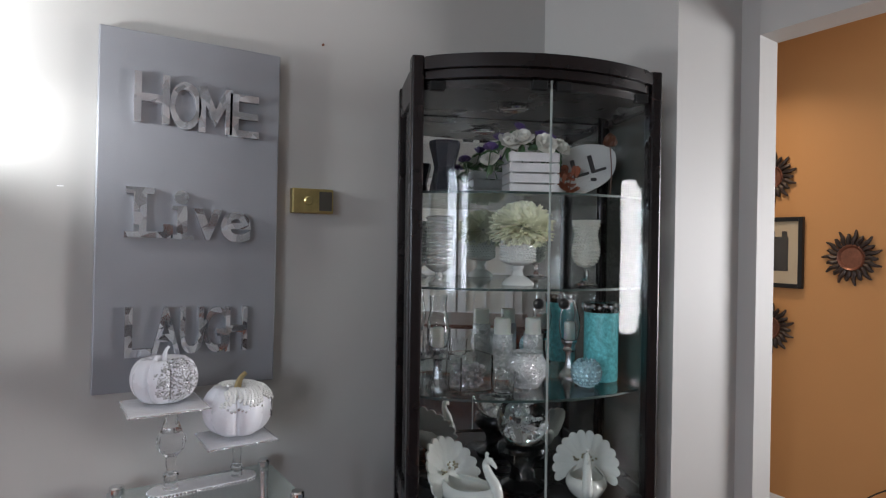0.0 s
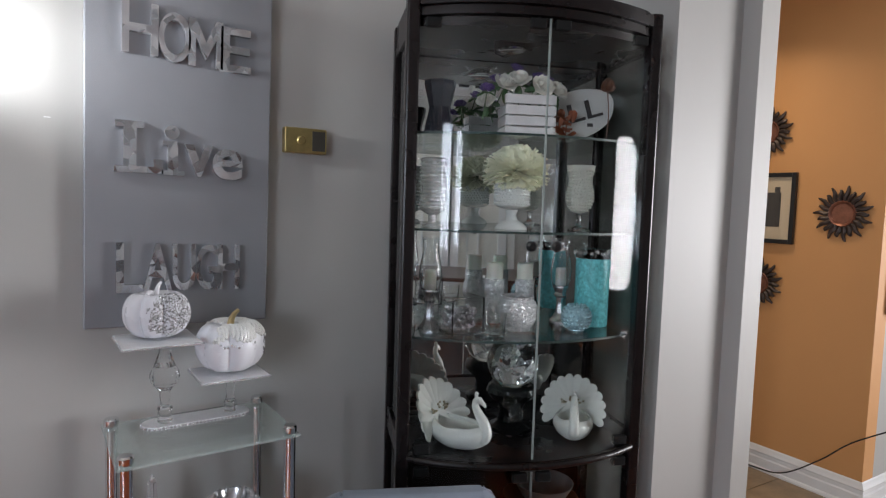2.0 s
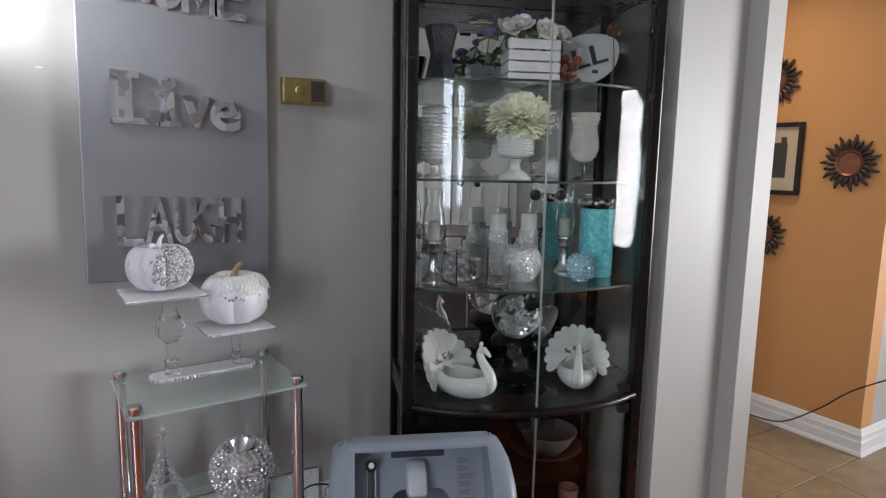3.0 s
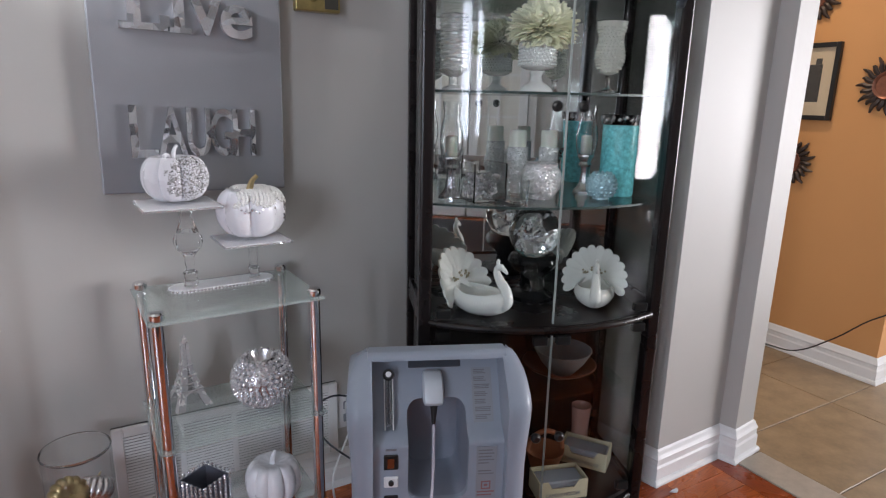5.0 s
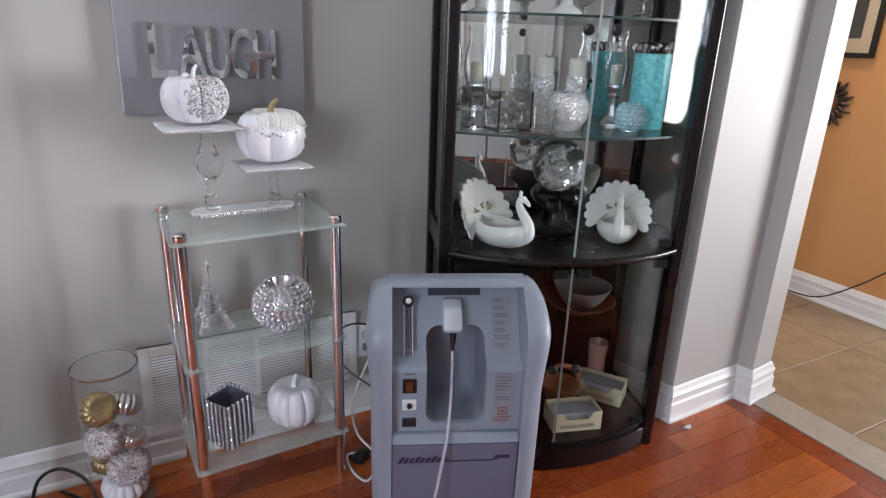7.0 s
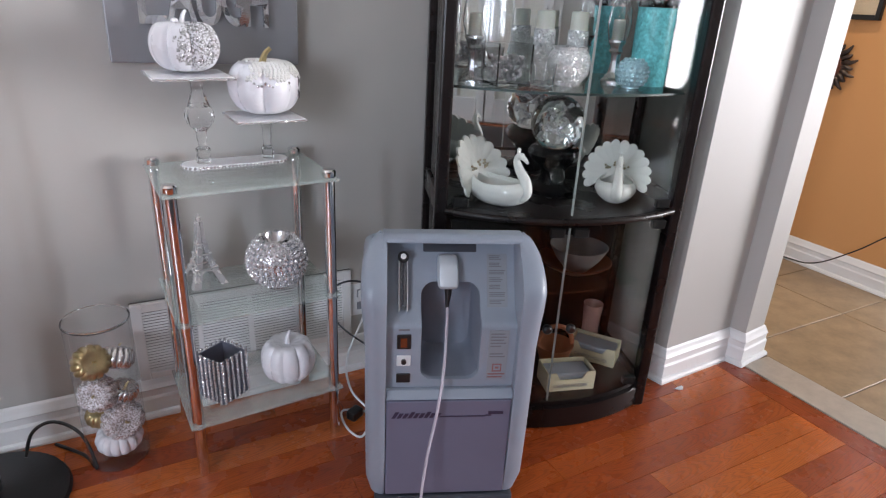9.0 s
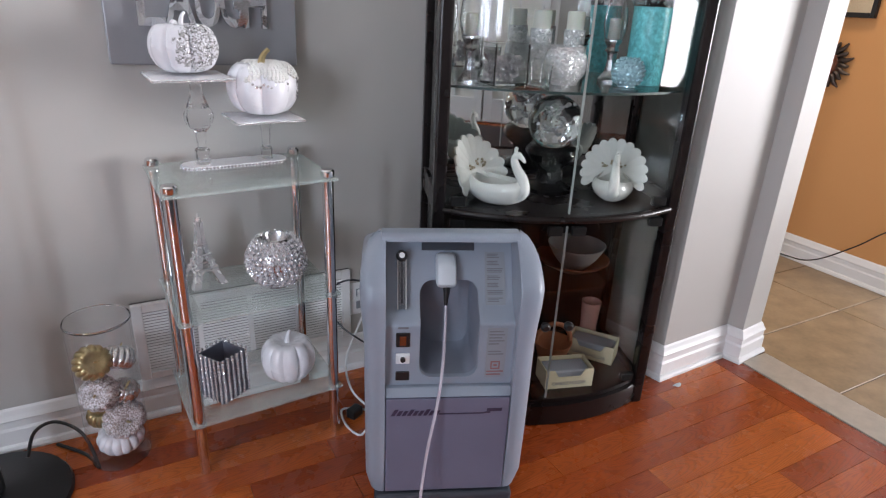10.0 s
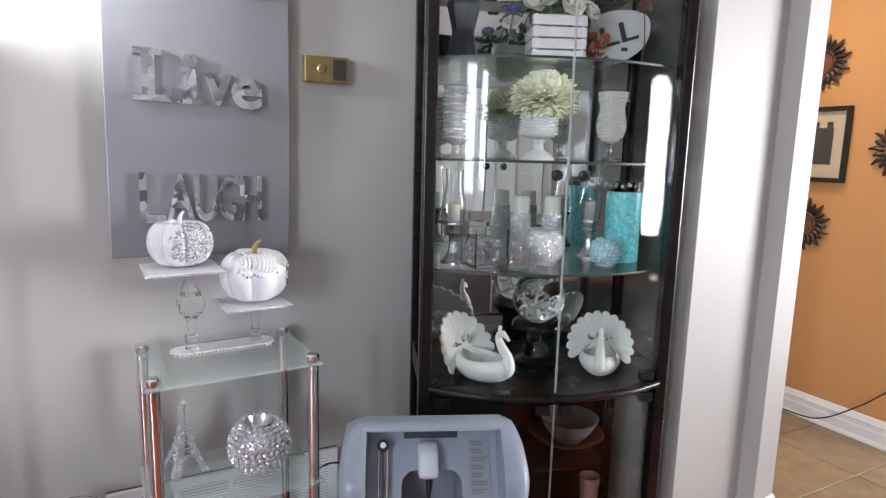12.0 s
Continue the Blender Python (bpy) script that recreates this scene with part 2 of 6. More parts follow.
def part(name, bm, material, parent=None, label="", smooth=False):
    """Links a bmesh as one mesh object under a thing or a part."""
    me = bpy.data.meshes.new(name)
    if smooth:
        for f in bm.faces:
            f.smooth = True
    bm.to_mesh(me)
    bm.free()
    if smooth:
        me.set_sharp_from_angle(angle=radians(38))
    for m in (material if isinstance(material, (list, tuple)) else [material]):
        me.materials.append(m)
    ob = new(name, me)
    if parent is not None:
        ob.parent = parent
    if label:
        ob["label"] = label
    return ob


def thing(name, label, category, m=None, group="", kind=""):
    ob = new(name)
    ob.empty_display_size = 0.05
    if m is not None:
        ob.matrix_world = m
    return tagged(ob, label, category, group, kind)


def box(lo, hi, bevel=0.0, seg=1, bm=None):
    bm = bm or bmesh.new()
    r = bmesh.ops.create_cube(bm, size=1.0)
    lo, hi = Vector(lo), Vector(hi)
    for v in r["verts"]:
        v.co = Vector((lo[i] + (hi[i] - lo[i]) * (v.co[i] + 0.5) for i in range(3)))
    if bevel > 0:
        edges = list({e for v in r["verts"] for e in v.link_edges})
        bmesh.ops.bevel(bm, geom=edges, offset=bevel, segments=seg, profile=0.5, affect="EDGES")
    return bm


def prism(poly, z0, z1, bm=None, bevel=0.0):
    """An upright solid over a plan outline, given counter-clockwise."""
    bm = bm or bmesh.new()
    lo = [bm.verts.new((x, y, z0)) for x, y in poly]
    hi = [bm.verts.new((x, y, z1)) for x, y in poly]
    n = len(poly)
    bm.faces.new(list(reversed(lo)))
    top = bm.faces.new(hi)
    for i in range(n):
        bm.faces.new((lo[i], lo[(i + 1) % n], hi[(i + 1) % n], hi[i]))
    if bevel > 0:
        bmesh.ops.bevel(bm, geom=list(top.edges), offset=bevel, segments=2, profile=0.5, affect="EDGES")
    return bm


def lathe(profile, seg=32, bm=None, centre=(0, 0), wave=None, caps=True):
    """Turns a profile of (radius, z) round an upright axis; wave(angle, t) scales the radius."""
    bm = bm or bmesh.new()
    rows = []
    for k, (r, z) in enumerate(profile):
        t = k / max(1, len(profile) - 1)
        if r < 1e-5:
            rows.append([bm.verts.new((centre[0], centre[1], z))])
            continue
        ring = []
        for i in range(seg):
            a = 2 * math.pi * i / seg
            q = r * (wave(a, t) if wave else 1.0)
            ring.append(bm.verts.new((centre[0] + q * math.cos(a), centre[1] + q * math.sin(a), z)))
        rows.append(ring)
    for lo, hi in zip(rows, rows[1:]):
        for i in range(seg):
            j = (i + 1) % seg
            if len(lo) == 1 and len(hi) == 1:
                continue
            if len(lo) == 1:
                bm.faces.new((lo[0], hi[j], hi[i]))
            elif len(hi) == 1:
                bm.faces.new((lo[i], lo[j], hi[0]))
            else:
                bm.faces.new((lo[i], lo[j], hi[j], hi[i]))
    for ring, flip in ((rows[0], True), (rows[-1], False)):
        if caps and len(ring) > 2:
            bm.faces.new(list(reversed(ring)) if flip else ring)
    return bm


def tube(points, radius, seg=8, bm=None, taper=None, steps=6):
    """A round cord or rod through points, smoothed."""
    bm = bm or bmesh.new()
    pts = [Vector(p) for p in points]
    fine = []
    for i in range(len(pts) - 1):
        p0, p1, p2, p3 = pts[max(0, i - 1)], pts[i], pts[i + 1], pts[min(len(pts) - 1, i + 2)]
        n = steps if len(pts) > 2 else 1
        for k in range(n):
            t = k / n
            fine.append(0.5 * ((2 * p1) + (p2 - p0) * t + (2 * p0 - 5 * p1 + 4 * p2 - p3) * t * t + (3 * p1 - p0 - 3 * p2 + p3) * t ** 3))
    fine.append(pts[-1])
    rings, ref = [], Vector((0.31, 0.17, 0.93))
    for i, p in enumerate(fine):
        d = (fine[min(i + 1, len(fine) - 1)] - fine[max(0, i - 1)]).normalized()
        side = d.cross(ref)
        if side.length < 0.05:
            side = d.cross(Vector((1, 0, 0)))
        side.normalize()
        ref = side.cross(d).normalized() * 1.0
        up = side.cross(d)
        r = radius * (taper(i / (len(fine) - 1)) if taper else 1.0)
        rings.append([bm.verts.new(p + r * (math.cos(2 * math.pi * k / seg) * side + math.sin(2 * math.pi * k / seg) * up)) for k in range(seg)])
    for a, c in zip(rings, rings[1:]):
        for k in range(seg):
            bm.faces.new((a[k], a[(k + 1) % seg], c[(k + 1) % seg], c[k]))
    bm.faces.new(list(reversed(rings[0])))
    bm.faces.new(rings[-1])
    bmesh.ops.recalc_face_normals(bm, faces=bm.faces[:])
    return bm


def placed(bm, m):
    bmesh.ops.transform(bm, matrix=m, verts=bm.verts[:])
    return bm


def fixed(bm):
    bmesh.ops.recalc_face_normals(bm, faces=bm.faces[:])
    return bm


# ---------------------------------------------------------------- room shell
H = 2.50
XL, XR, YB, YA = -3.00, 1.588, -2.80, 1.905
CX, CY = 1.485, 1.905           # the inner corner behind the cabinet
OX, OY = 1.588, 1.400           # outer corner of the pier
IX, IY = 1.930, 1.415           # inner corner between pier and passage wall
JX, JY = 1.944, 1.359           # edge of the passage opening
JE = 2.070                      # far edge of the opening's reveal
HX, HY = 3.120, 1.452           # corner of the orange wall


def wall(name, poly, z0, z1, mat, label, category="wall"):
    return tagged(part(name, fixed(prism(poly, z0, z1)), mat), label, category, kind="structure")


wall("wall_north", [(XL - 0.15, YA), (CX, CY), (CX, CY + 0.15), (XL - 0.15, YA + 0.15)], 0, H, M["wall"], "plain greige painted wall behind the glass stand")
wall("wall_pier", [(CX, CY), (OX, OY), (IX, IY), (JX, JY), (JE, JY + 0.016), (JE, 2.60), (CX + 0.15, 2.60), (CX, CY + 0.15)], 0, H, M["wall"],
     "greige painted pier and return beside the hall opening")
wall("wall_lintel", [(JX, -1.3), (JE, -1.3), (JE, JY + 0.014), (JX, JY)], 2.10, H, M["wall"], "greige painted header over the wide hall opening")
wall("wall_east", [(JX, YB), (JE, YB), (JE, -1.3), (JX, -1.3)], 0, H, M["wall"], "greige painted wall past the hall opening")


def wall_with_hole(name, axis, at, thick, lo, hi, hole, mat, label):
    """A wall along one axis with one rectangular opening through it."""
    a0, a1, z0, z1 = hole
    bm = bmesh.new()
    for (p, q, r, s) in ((lo, a0, 0, H), (a1, hi, 0, H), (a0, a1, 0, z0), (a0, a1, z1, H)):
        if axis == "x":
            box((p, min(at, at + thick), r), (q, max(at, at + thick), s), bm=bm)
        else:
            box((min(at, at + thick), p, r), (max(at, at + thick), q, s), bm=bm)
    return tagged(part(name, bm, mat), label, "wall", kind="structure")


wall("wall_south", [(XL - 0.15, YB - 0.15), (JE, YB - 0.15), (JE, YB), (XL - 0.15, YB)], 0, H, M["wall"], "plain greige painted wall across the room")
bm = bmesh.new()
for y0, y1, z0, z1 in ((YB, -2.22, 0, H), (-1.78, -1.44, 0, H), (-0.86, YA, 0, H), (-2.22, -1.78, 0, 0.83), (-2.22, -1.78, 2.20, H), (-1.44, -0.86, 0, 0.83), (-1.44, -0.86, 2.20, H)):
    box((XL - 0.15, y0, z0), (XL, y1, z1), bm=bm)
tagged(part("wall_west", bm, M["wall"]), "greige painted wall with two narrow windows", "wall", kind="structure")
# hall
wall("wall_hall", [(HX, HY), (HX + 0.10, HY), (HX + 0.10, 3.6), (HX, 3.6)], 0, H, M["hall_wall"], "warm orange painted hall wall")
wall("wall_hall_return", [(HX + 0.10, HY), (5.40, HY + 0.02), (5.40, HY + 0.15), (HX + 0.10, HY + 0.15)], 0, H, M["wall"], "pale painted wall turning off the hall")
wall("wall_hall_end", [(JE, 3.6), (HX + 0.10, 3.6), (HX + 0.10, 3.7), (JE, 3.7)], 0, H, M["hall_wall"], "orange end wall of the hall")
# out of view; its dark finish is made up to cut the glass doors' bright veil
wall("wall_hall_back", [(JE, -2.20), (5.40, -2.20), (5.40, -2.05), (JE, -2.05)], 0, H, M["unseen_dark"], "unseen entry wall, made dark to dim the cabinet glass's reflections")
wall_with_hole("wall_entry", "y", 5.40, 0.15, -2.05, HY + 0.15, (-1.97, -0.07, 0.55, 2.05), M["wall"], "entry wall with a tall glazed opening")

tagged(part("ceiling", box((XL - 0.15, YB - 0.15, H), (5.55, 3.7, H + 0.1)), M["ceiling"]), "flat white painted ceiling", "ceiling", kind="structure")
tagged(part("ground", box((XL - 0.15, YB - 0.15, -0.12), (5.55, 3.7, -0.030)), M["joint"]), "dark subfloor under boards and tiles", "floor", kind="structure")


def window(name, m, w, h, cols, rows, label):
    """White framed window in its own x-z plane, with real bars, sill and panes."""
    win = thing(name, label, "window", m, kind="structure")
    bm = bmesh.new()
    f = 0.06
    for lo, hi in (((-w / 2, -0.03, 0), (-w / 2 + f, 0.03, h)), ((w / 2 - f, -0.03, 0), (w / 2, 0.03, h)),
                   ((-w / 2 + f, -0.03, 0), (w / 2 - f, 0.03, f)), ((-w / 2 + f, -0.03, h - f), (w / 2 - f, 0.03, h))):
        box(lo, hi, 0.004, bm=bm)
    part("window_frame", bm, M["trim"], win)
    for i in range(1, cols):
        x = -w / 2 + w * i / cols
        part("glazing_bar", box((x - 0.014, -0.018, f), (x + 0.014, 0.018, h - f), 0.003), M["trim"], win)
    for j in range(1, rows):
        z = h * j / rows
        part("glazing_bar", box((-w / 2 + f, -0.016, z - 0.014), (w / 2 - f, 0.016, z + 0.014), 0.003), M["trim"], win)
    part("window_sill", box((-w / 2 - 0.04, 0.032, -0.035), (w / 2 + 0.04, 0.12, -0.002), 0.005), M["trim"], win)
    bm = bmesh.new()
    for s in (-1, 1):
        box((s * (w / 2 + 0.04) - 0.04, 0.076, 0), (s * (w / 2 + 0.04) + 0.04, 0.096, h + 0.08), 0.004, bm=bm)
    box((-w / 2, 0.076, h), (w / 2, 0.096, h + 0.08), 0.004, bm=bm)
    part("casing", bm, M["trim"], win)
    p = part("pane", box((-w / 2 + f, -0.003, f), (w / 2 - f, 0.003, h - f)), M["pane"], win)
    p.visible_shadow = False
    return win


window("window_1", pose(XL - 0.075, -1.15, 0.83, 0, 0, -90), 0.58, 1.37, 1, 1, "tall narrow white framed window, daylight outside")
window("window_3", pose(XL - 0.075, -2.00, 0.83, 0, 0, -90), 0.44, 1.37, 1, 1, "tall narrow white framed window, daylight outside")
window("window_2", pose(5.475, -1.02, 0.55, 0, 0, 90), 1.90, 1.50, 1, 1, "tall glazed entry light, daylight outside")

# ---------------------------------------------------------------- skirting
def skirting(name, pts, label, h=0.125):
    """A moulded white baseboard along a plan line, its face to the right of the line's direction."""
    prof = [(0.000, 0), (0.028, 0), (0.028, 0.008), (0.024, 0.016), (0.0172, 0.020), (0.017, 0.062), (0.013, 0.070), (0.013, 0.088), (0.016, 0.094), (0.010, 0.106), (0.005, 0.119), (0.000, h)]
    bm = bmesh.new()
    dirs = [(Vector(q) - Vector(p)).normalized() for p, q in zip(pts, pts[1:])]
    rings = []
    for i, p in enumerate(pts):
        d0, d1 = dirs[max(0, i - 1)], dirs[min(i, len(dirs) - 1)]
        n0, n1 = Vector((d0.y, -d0.x)), Vector((d1.y, -d1.x))
        mit = (n0 + n1).normalized()
        mit /= max(0.3, mit.dot(n0))
        rings.append([bm.verts.new((p[0] + mit.x * o, p[1] + mit.y * o, z)) for o, z in prof])
    for a, c in zip(rings, rings[1:]):
        for k in range(len(prof) - 1):
            bm.faces.new((a[k], c[k], c[k + 1], a[k + 1]))
    bm.faces.new(rings[0])
    bm.faces.new(list(reversed(rings[-1])))
    return tagged(part(name, fixed(bm), M["trim"]), label, "baseboard", kind="structure")


skirting("baseboard_north", [(XL, YA - 0.001), (CX - 0.02, CY - 0.001)], "white moulded baseboard along the greige wall")
skirting("baseboard_pier", [(CX + 0.002, CY - 0.03), (OX - 0.001, OY - 0.001), (IX - 0.001, IY - 0.001), (JX - 0.001, JY - 0.001), (JE + 0.001, JY + 0.015), (JE + 0.001, 2.5)],
         "white moulded baseboard wrapping the pier")
skirting("baseboard_hall", [(HX - 0.001, 3.58), (HX - 0.001, HY - 0.001), (5.38, HY + 0.019)], "white moulded baseboard in the hall")

# ---------------------------------------------------------------- curio cabinet
CAB = pose(1.0949, 1.4579, 0, 0, 0, -20)      # front middle between the posts; local y runs back
CW, CD, CH, BOW = 0.33, 0.330, 1.885, 0.095


def bow(s, inset=0.0, w=CW):
    """How far the bowed front stands before the line of the posts at s."""
    r = (w * w + BOW * BOW) / (2 * BOW)
    return -(math.sqrt(max(0.0, r * r - s * s)) - (r - BOW)) + inset


def bowed_slab(z0, z1, side, back, inset, front_only=None, n=24, bevel=0.0):
    """A flat board with a bowed front edge; front_only gives a curved strip of that depth."""
    ss = [-side + 2 * side * i / n for i in range(n + 1)]
    front = [(s, bow(s, inset)) for s in ss]
    rear = [(s, bow(s, inset) + front_only) for s in reversed(ss)] if front_only else [(side, back), (-side, back)]
    return fixed(prism(front + rear, z0, z1, bevel=bevel))


curio = thing("curio_cabinet", "tall espresso bow-front glass curio cabinet with mirrored back", "cabinet", CAB)
for s in (-1, 1):
    part("front_post", box((s * (CW + 0.008) - 0.017, -0.022, 0.0), (s * (CW + 0.008) + 0.017, 0.020, CH), 0.006, 2), M["espresso"], curio)
    part("rear_post", box((s * (CW + 0.006) - 0.013, CD - 0.035, 0.0), (s * (CW + 0.006) + 0.013, CD, CH - 0.01), 0.003), M["espresso"], curio)
    sp = part("side_panel", fixed(box((s * (CW + 0.005) - 0.003, 0.02, 0.10), (s * (CW + 0.005) + 0.003, CD - 0.034, CH - 0.09))), M["side_pane"], curio, "smoky glass side panel")
    for z0, z1 in ((0.03, 0.10), (0.635, 0.70), (CH - 0.10, CH - 0.01)):
        part("side_rail", box((s * (CW + 0.006) - 0.009, 0.018, z0), (s * (CW + 0.006) + 0.009, CD - 0.033, z1), 0.002), M["espresso"], curio)
part("crown", bowed_slab(CH - 0.038, CH - 0.004, CW - 0.008, CD, -0.020, bevel=0.006), M["espresso"], curio, "bowed dark crown board", True)
part("crown_rail", bowed_slab(CH - 0.062, CH - 0.040, CW - 0.009, CD, -0.008, 0.03, bevel=0.003), M["espresso"], curio, "", True)
part("ceiling_board", bowed_slab(CH - 0.085, CH - 0.064, CW - 0.009, CD - 0.02, 0.012), M["espresso"], curio)
part("plinth", bowed_slab(0.004, 0.070, CW - 0.010, CD, -0.016, bevel=0.006), M["espresso"], curio, "bowed dark plinth", True)
part("floor_board", bowed_slab(0.071, 0.085, CW - 0.010, CD - 0.02, 0.0), M["espresso"], curio)
part("deck", bowed_slab(0.645, 0.664, CW - 0.010, CD - 0.02, 0.010), M["espresso"], curio, "dark solid middle deck")
rail_pts = [(CW * 0.985 * (-1 + 2 * i / 10), bow(CW * 0.985 * (-1 + 2 * i / 10), -0.014), 0.662) for i in range(11)]
part("middle_rail", tube(rail_pts, 0.0095, 10, steps=4), M["espresso"], curio, "rounded dark glossy rail", True)
part("back_mirror", box((-CW + 0.012, CD - 0.018, 0.665), (CW - 0.012, CD - 0.012, CH - 0.088)), M["mirror"], curio, "mirrored back panel")
part("back_panel", box((-CW, CD - 0.0115, 0.03), (CW, CD - 0.001, CH - 0.02)), M["dull_espresso"], curio)
SHELF_Z = (0.987, 1.279, 1.535)
for z in SHELF_Z:
    sh = part("glass_shelf", bowed_slab(z - 0.0065, z, CW - 0.014, CD - 0.020, 0.030), M["shelf_glass"], curio, "clear glass shelf")
    sh.visible_shadow = False
    part("shelf_edge", bowed_slab(z - 0.0063, z - 0.0002, CW - 0.014, CD, 0.0275, 0.002), M["shelf_edge"], sh, "dark green cut edge")


def door(z0, z1, side):
    """A bent glass door leaf with its knob and hinge blocks."""
    n, a0, a1 = 12, (-CW + 0.012 if side < 0 else 0.0015), (-0.0015 if side < 0 else CW - 0.012)
    ss = [a0 + (a1 - a0) * i / n for i in range(n + 1)]
    front = [(s, bow(s)) for s in ss]
    rear = [(s, bow(s) + 0.005) for s in reversed(ss)]
    leaf = part("door", fixed(prism(front + rear, z0, z1)), M["pane"], curio, "bent clear glass door", True)
    leaf.visible_shadow = False
    e = side * 0.0012
    part("edge", box((min(e, e + side * 0.0008), bow(0) - 0.0006, z0), (max(e, e + side * 0.0008), bow(0) + 0.0056, z1)), M["edge_light"], leaf, "pale ground glass edge")
    return leaf


M["edge_light"] = plain("ground_glass_edge", (0.42, 0.47, 0.45), 0.35, vary=0.05)
for z0, z1, zk in ((0.675, CH - 0.066, 1.245), (0.090, 0.640, 0.345)):
    for side in (-1, 1):
        leaf = door(z0, z1, side)
        s = side * 0.034
        knob = lathe([(0.0, 0.030), (0.008, 0.0295), (0.0135, 0.024), (0.0145, 0.017), (0.012, 0.011), (0.006, 0.007), (0.006, 0.0)], 20)
        placed(knob, Matrix.Translation((s, bow(s), zk)) @ Matrix.Rotation(radians(90), 4, "X"))
        part("knob", fixed(knob), M["black"], leaf, "round glossy black knob", True)
        for zb in (z0 + 0.001, z1 - 0.026):
            for sb in ((side * 0.033, side * 0.287) if zb > z0 + 0.1 else (side * 0.287,)):
                y = bow(sb)
                part("hinge_block", box((sb - 0.020, y - 0.006, zb), (sb + 0.020, y + 0.011, zb + 0.025), 0.002), M["matte_black"], leaf, "small black clamp")
# recessed lamp in the cabinet's top, unlit
lamp = thing("cabinet_downlight", "small unlit chrome recessed downlight in the cabinet top", "downlight", CAB @ pose(-0.03, 0.13, CH - 0.0865))
part("ring", fixed(lathe([(0.026, 0.0), (0.040, -0.001), (0.041, -0.005), (0.035, -0.009), (0.027, -0.006)], 28)), M["chrome"], lamp, "", True)

# ---------------------------------------------------------------- canvas with lettering
art = thing("wall_canvas", "tall silver grey wall canvas with mirrored mosaic words", "wall art", pose(0.269, YA, 1.008, 0, 0.7))
cv = box((-0.224, -0.036, 0), (0.221, -0.001, 0.910), 0.004, 2)
part("canvas", cv, M["canvas"], art)


# ---------------------------------------------------------------- thermostat
th = thing("thermostat", "brass coloured thermostat with a dark louvred end on the wall", "thermostat", pose(0.602, YA, 1.478))
part("body", box((-0.062, -0.030, 0), (0.062, -0.001, 0.072), 0.003, 2), M["brass"], th)
part("louvre", box((0.018, -0.032, 0.008), (0.056, -0.0302, 0.064), 0.0), M["brass_dark"], th, "dark slotted end")
dial = lathe([(0.013, 0), (0.013, 0.003), (0.010, 0.006), (0.0, 0.006)], 20)
part("dial", fixed(placed(dial, Matrix.Translation((-0.015, -0.030, 0.036)) @ Matrix.Rotation(radians(90), 4, "X"))), M["brass"], th, "", True)

# ---------------------------------------------------------------- glass shelf stand
STAND = pose(0.292, 1.727, 0, 0, 0, 3.2)
SX, SY = 0.182, 0.130
M["frosted"] = thin_pane("frosted_shelf_glass", (0.965, 0.985, 0.978), 0.3, 0.05)
_nt = M["frosted"].node_tree
_df, _mx = _nt.nodes.new("ShaderNodeBsdfDiffuse"), _nt.nodes.new("ShaderNodeMixShader")
_df.inputs[0].default_value = (0.70, 0.80, 0.77, 1)
_xyz = _nt.nodes.new("ShaderNodeSeparateXYZ")
_nt.links.new(_nt.nodes.new("ShaderNodeTexCoord").outputs["Object"], _xyz.inputs[0])
_etch = []
for _axis, _half in ((0, SX - 0.040), (1, SY - 0.045)):
    _ab, _gt = _nt.nodes.new("ShaderNodeMath"), _nt.nodes.new("ShaderNodeMath")
    _ab.operation, _gt.operation = "ABSOLUTE", "GREATER_THAN"
    _gt.inputs[1].default_value = _half
    _nt.links.new(_xyz.outputs[_axis], _ab.inputs[0])
    _nt.links.new(_ab.outputs[0], _gt.inputs[0])
    _etch.append(_gt.outputs[0])
_or, _lv = _nt.nodes.new("ShaderNodeMath"), _nt.nodes.new("ShaderNodeMath")
_or.operation, _lv.operation = "MAXIMUM", "MULTIPLY_ADD"
_nt.links.new(_etch[0], _or.inputs[0])
_nt.links.new(_etch[1], _or.inputs[1])
_nt.links.new(_or.outputs[0], _lv.inputs[0])
_lv.inputs[1].default_value, _lv.inputs[2].default_value = 0.15, 0.10
_nt.links.new(_lv.outputs[0], _mx.inputs[0])
_old = _nt.nodes["Material Output"].inputs[0].links[0].from_socket
_nt.links.new(_old, _mx.inputs[1])
_nt.links.new(_df.outputs[0], _mx.inputs[2])
_nt.links.new(_mx.outputs[0], _nt.nodes["Material Output"].inputs[0])
stand = thing("glass_shelf_stand", "three-tier frosted glass side stand with chrome posts", "shelf stand", STAND)
for ix in (-1, 1):
    for iy in (-1, 1):
        x, y = ix * SX, iy * SY
        leg = part("post", fixed(lathe([(0.014, 0.0), (0.0145, 0.003), (0.0145, 0.758)], 20, centre=(x, y))), M["chrome"], stand, "polished chrome post", True)
        part("cap", fixed(lathe([(0.0165, 0.769), (0.0175, 0.772), (0.0175, 0.784), (0.014, 0.788), (0.0, 0.789)], 20, centre=(x, y))), M["chrome"], leg, "", True)
        for z in (0.150, 0.442):
            part("collar", fixed(lathe([(0.0150, z - 0.006), (0.0172, z - 0.004), (0.0172, z), (0.0150, z + 0.0)], 20, centre=(x, y))), M["chrome"], leg, "", True)
STAND_Z = (0.160, 0.452, 0.768)
for z in STAND_Z:
    sh = part("glass_shelf", box((-SX - 0.021, -SY - 0.020, z - 0.008), (SX + 0.021, SY + 0.020, z), 0.002), M["frosted"], stand, "green glass shelf with an etched frosted border")
    sh.visible_shadow = False

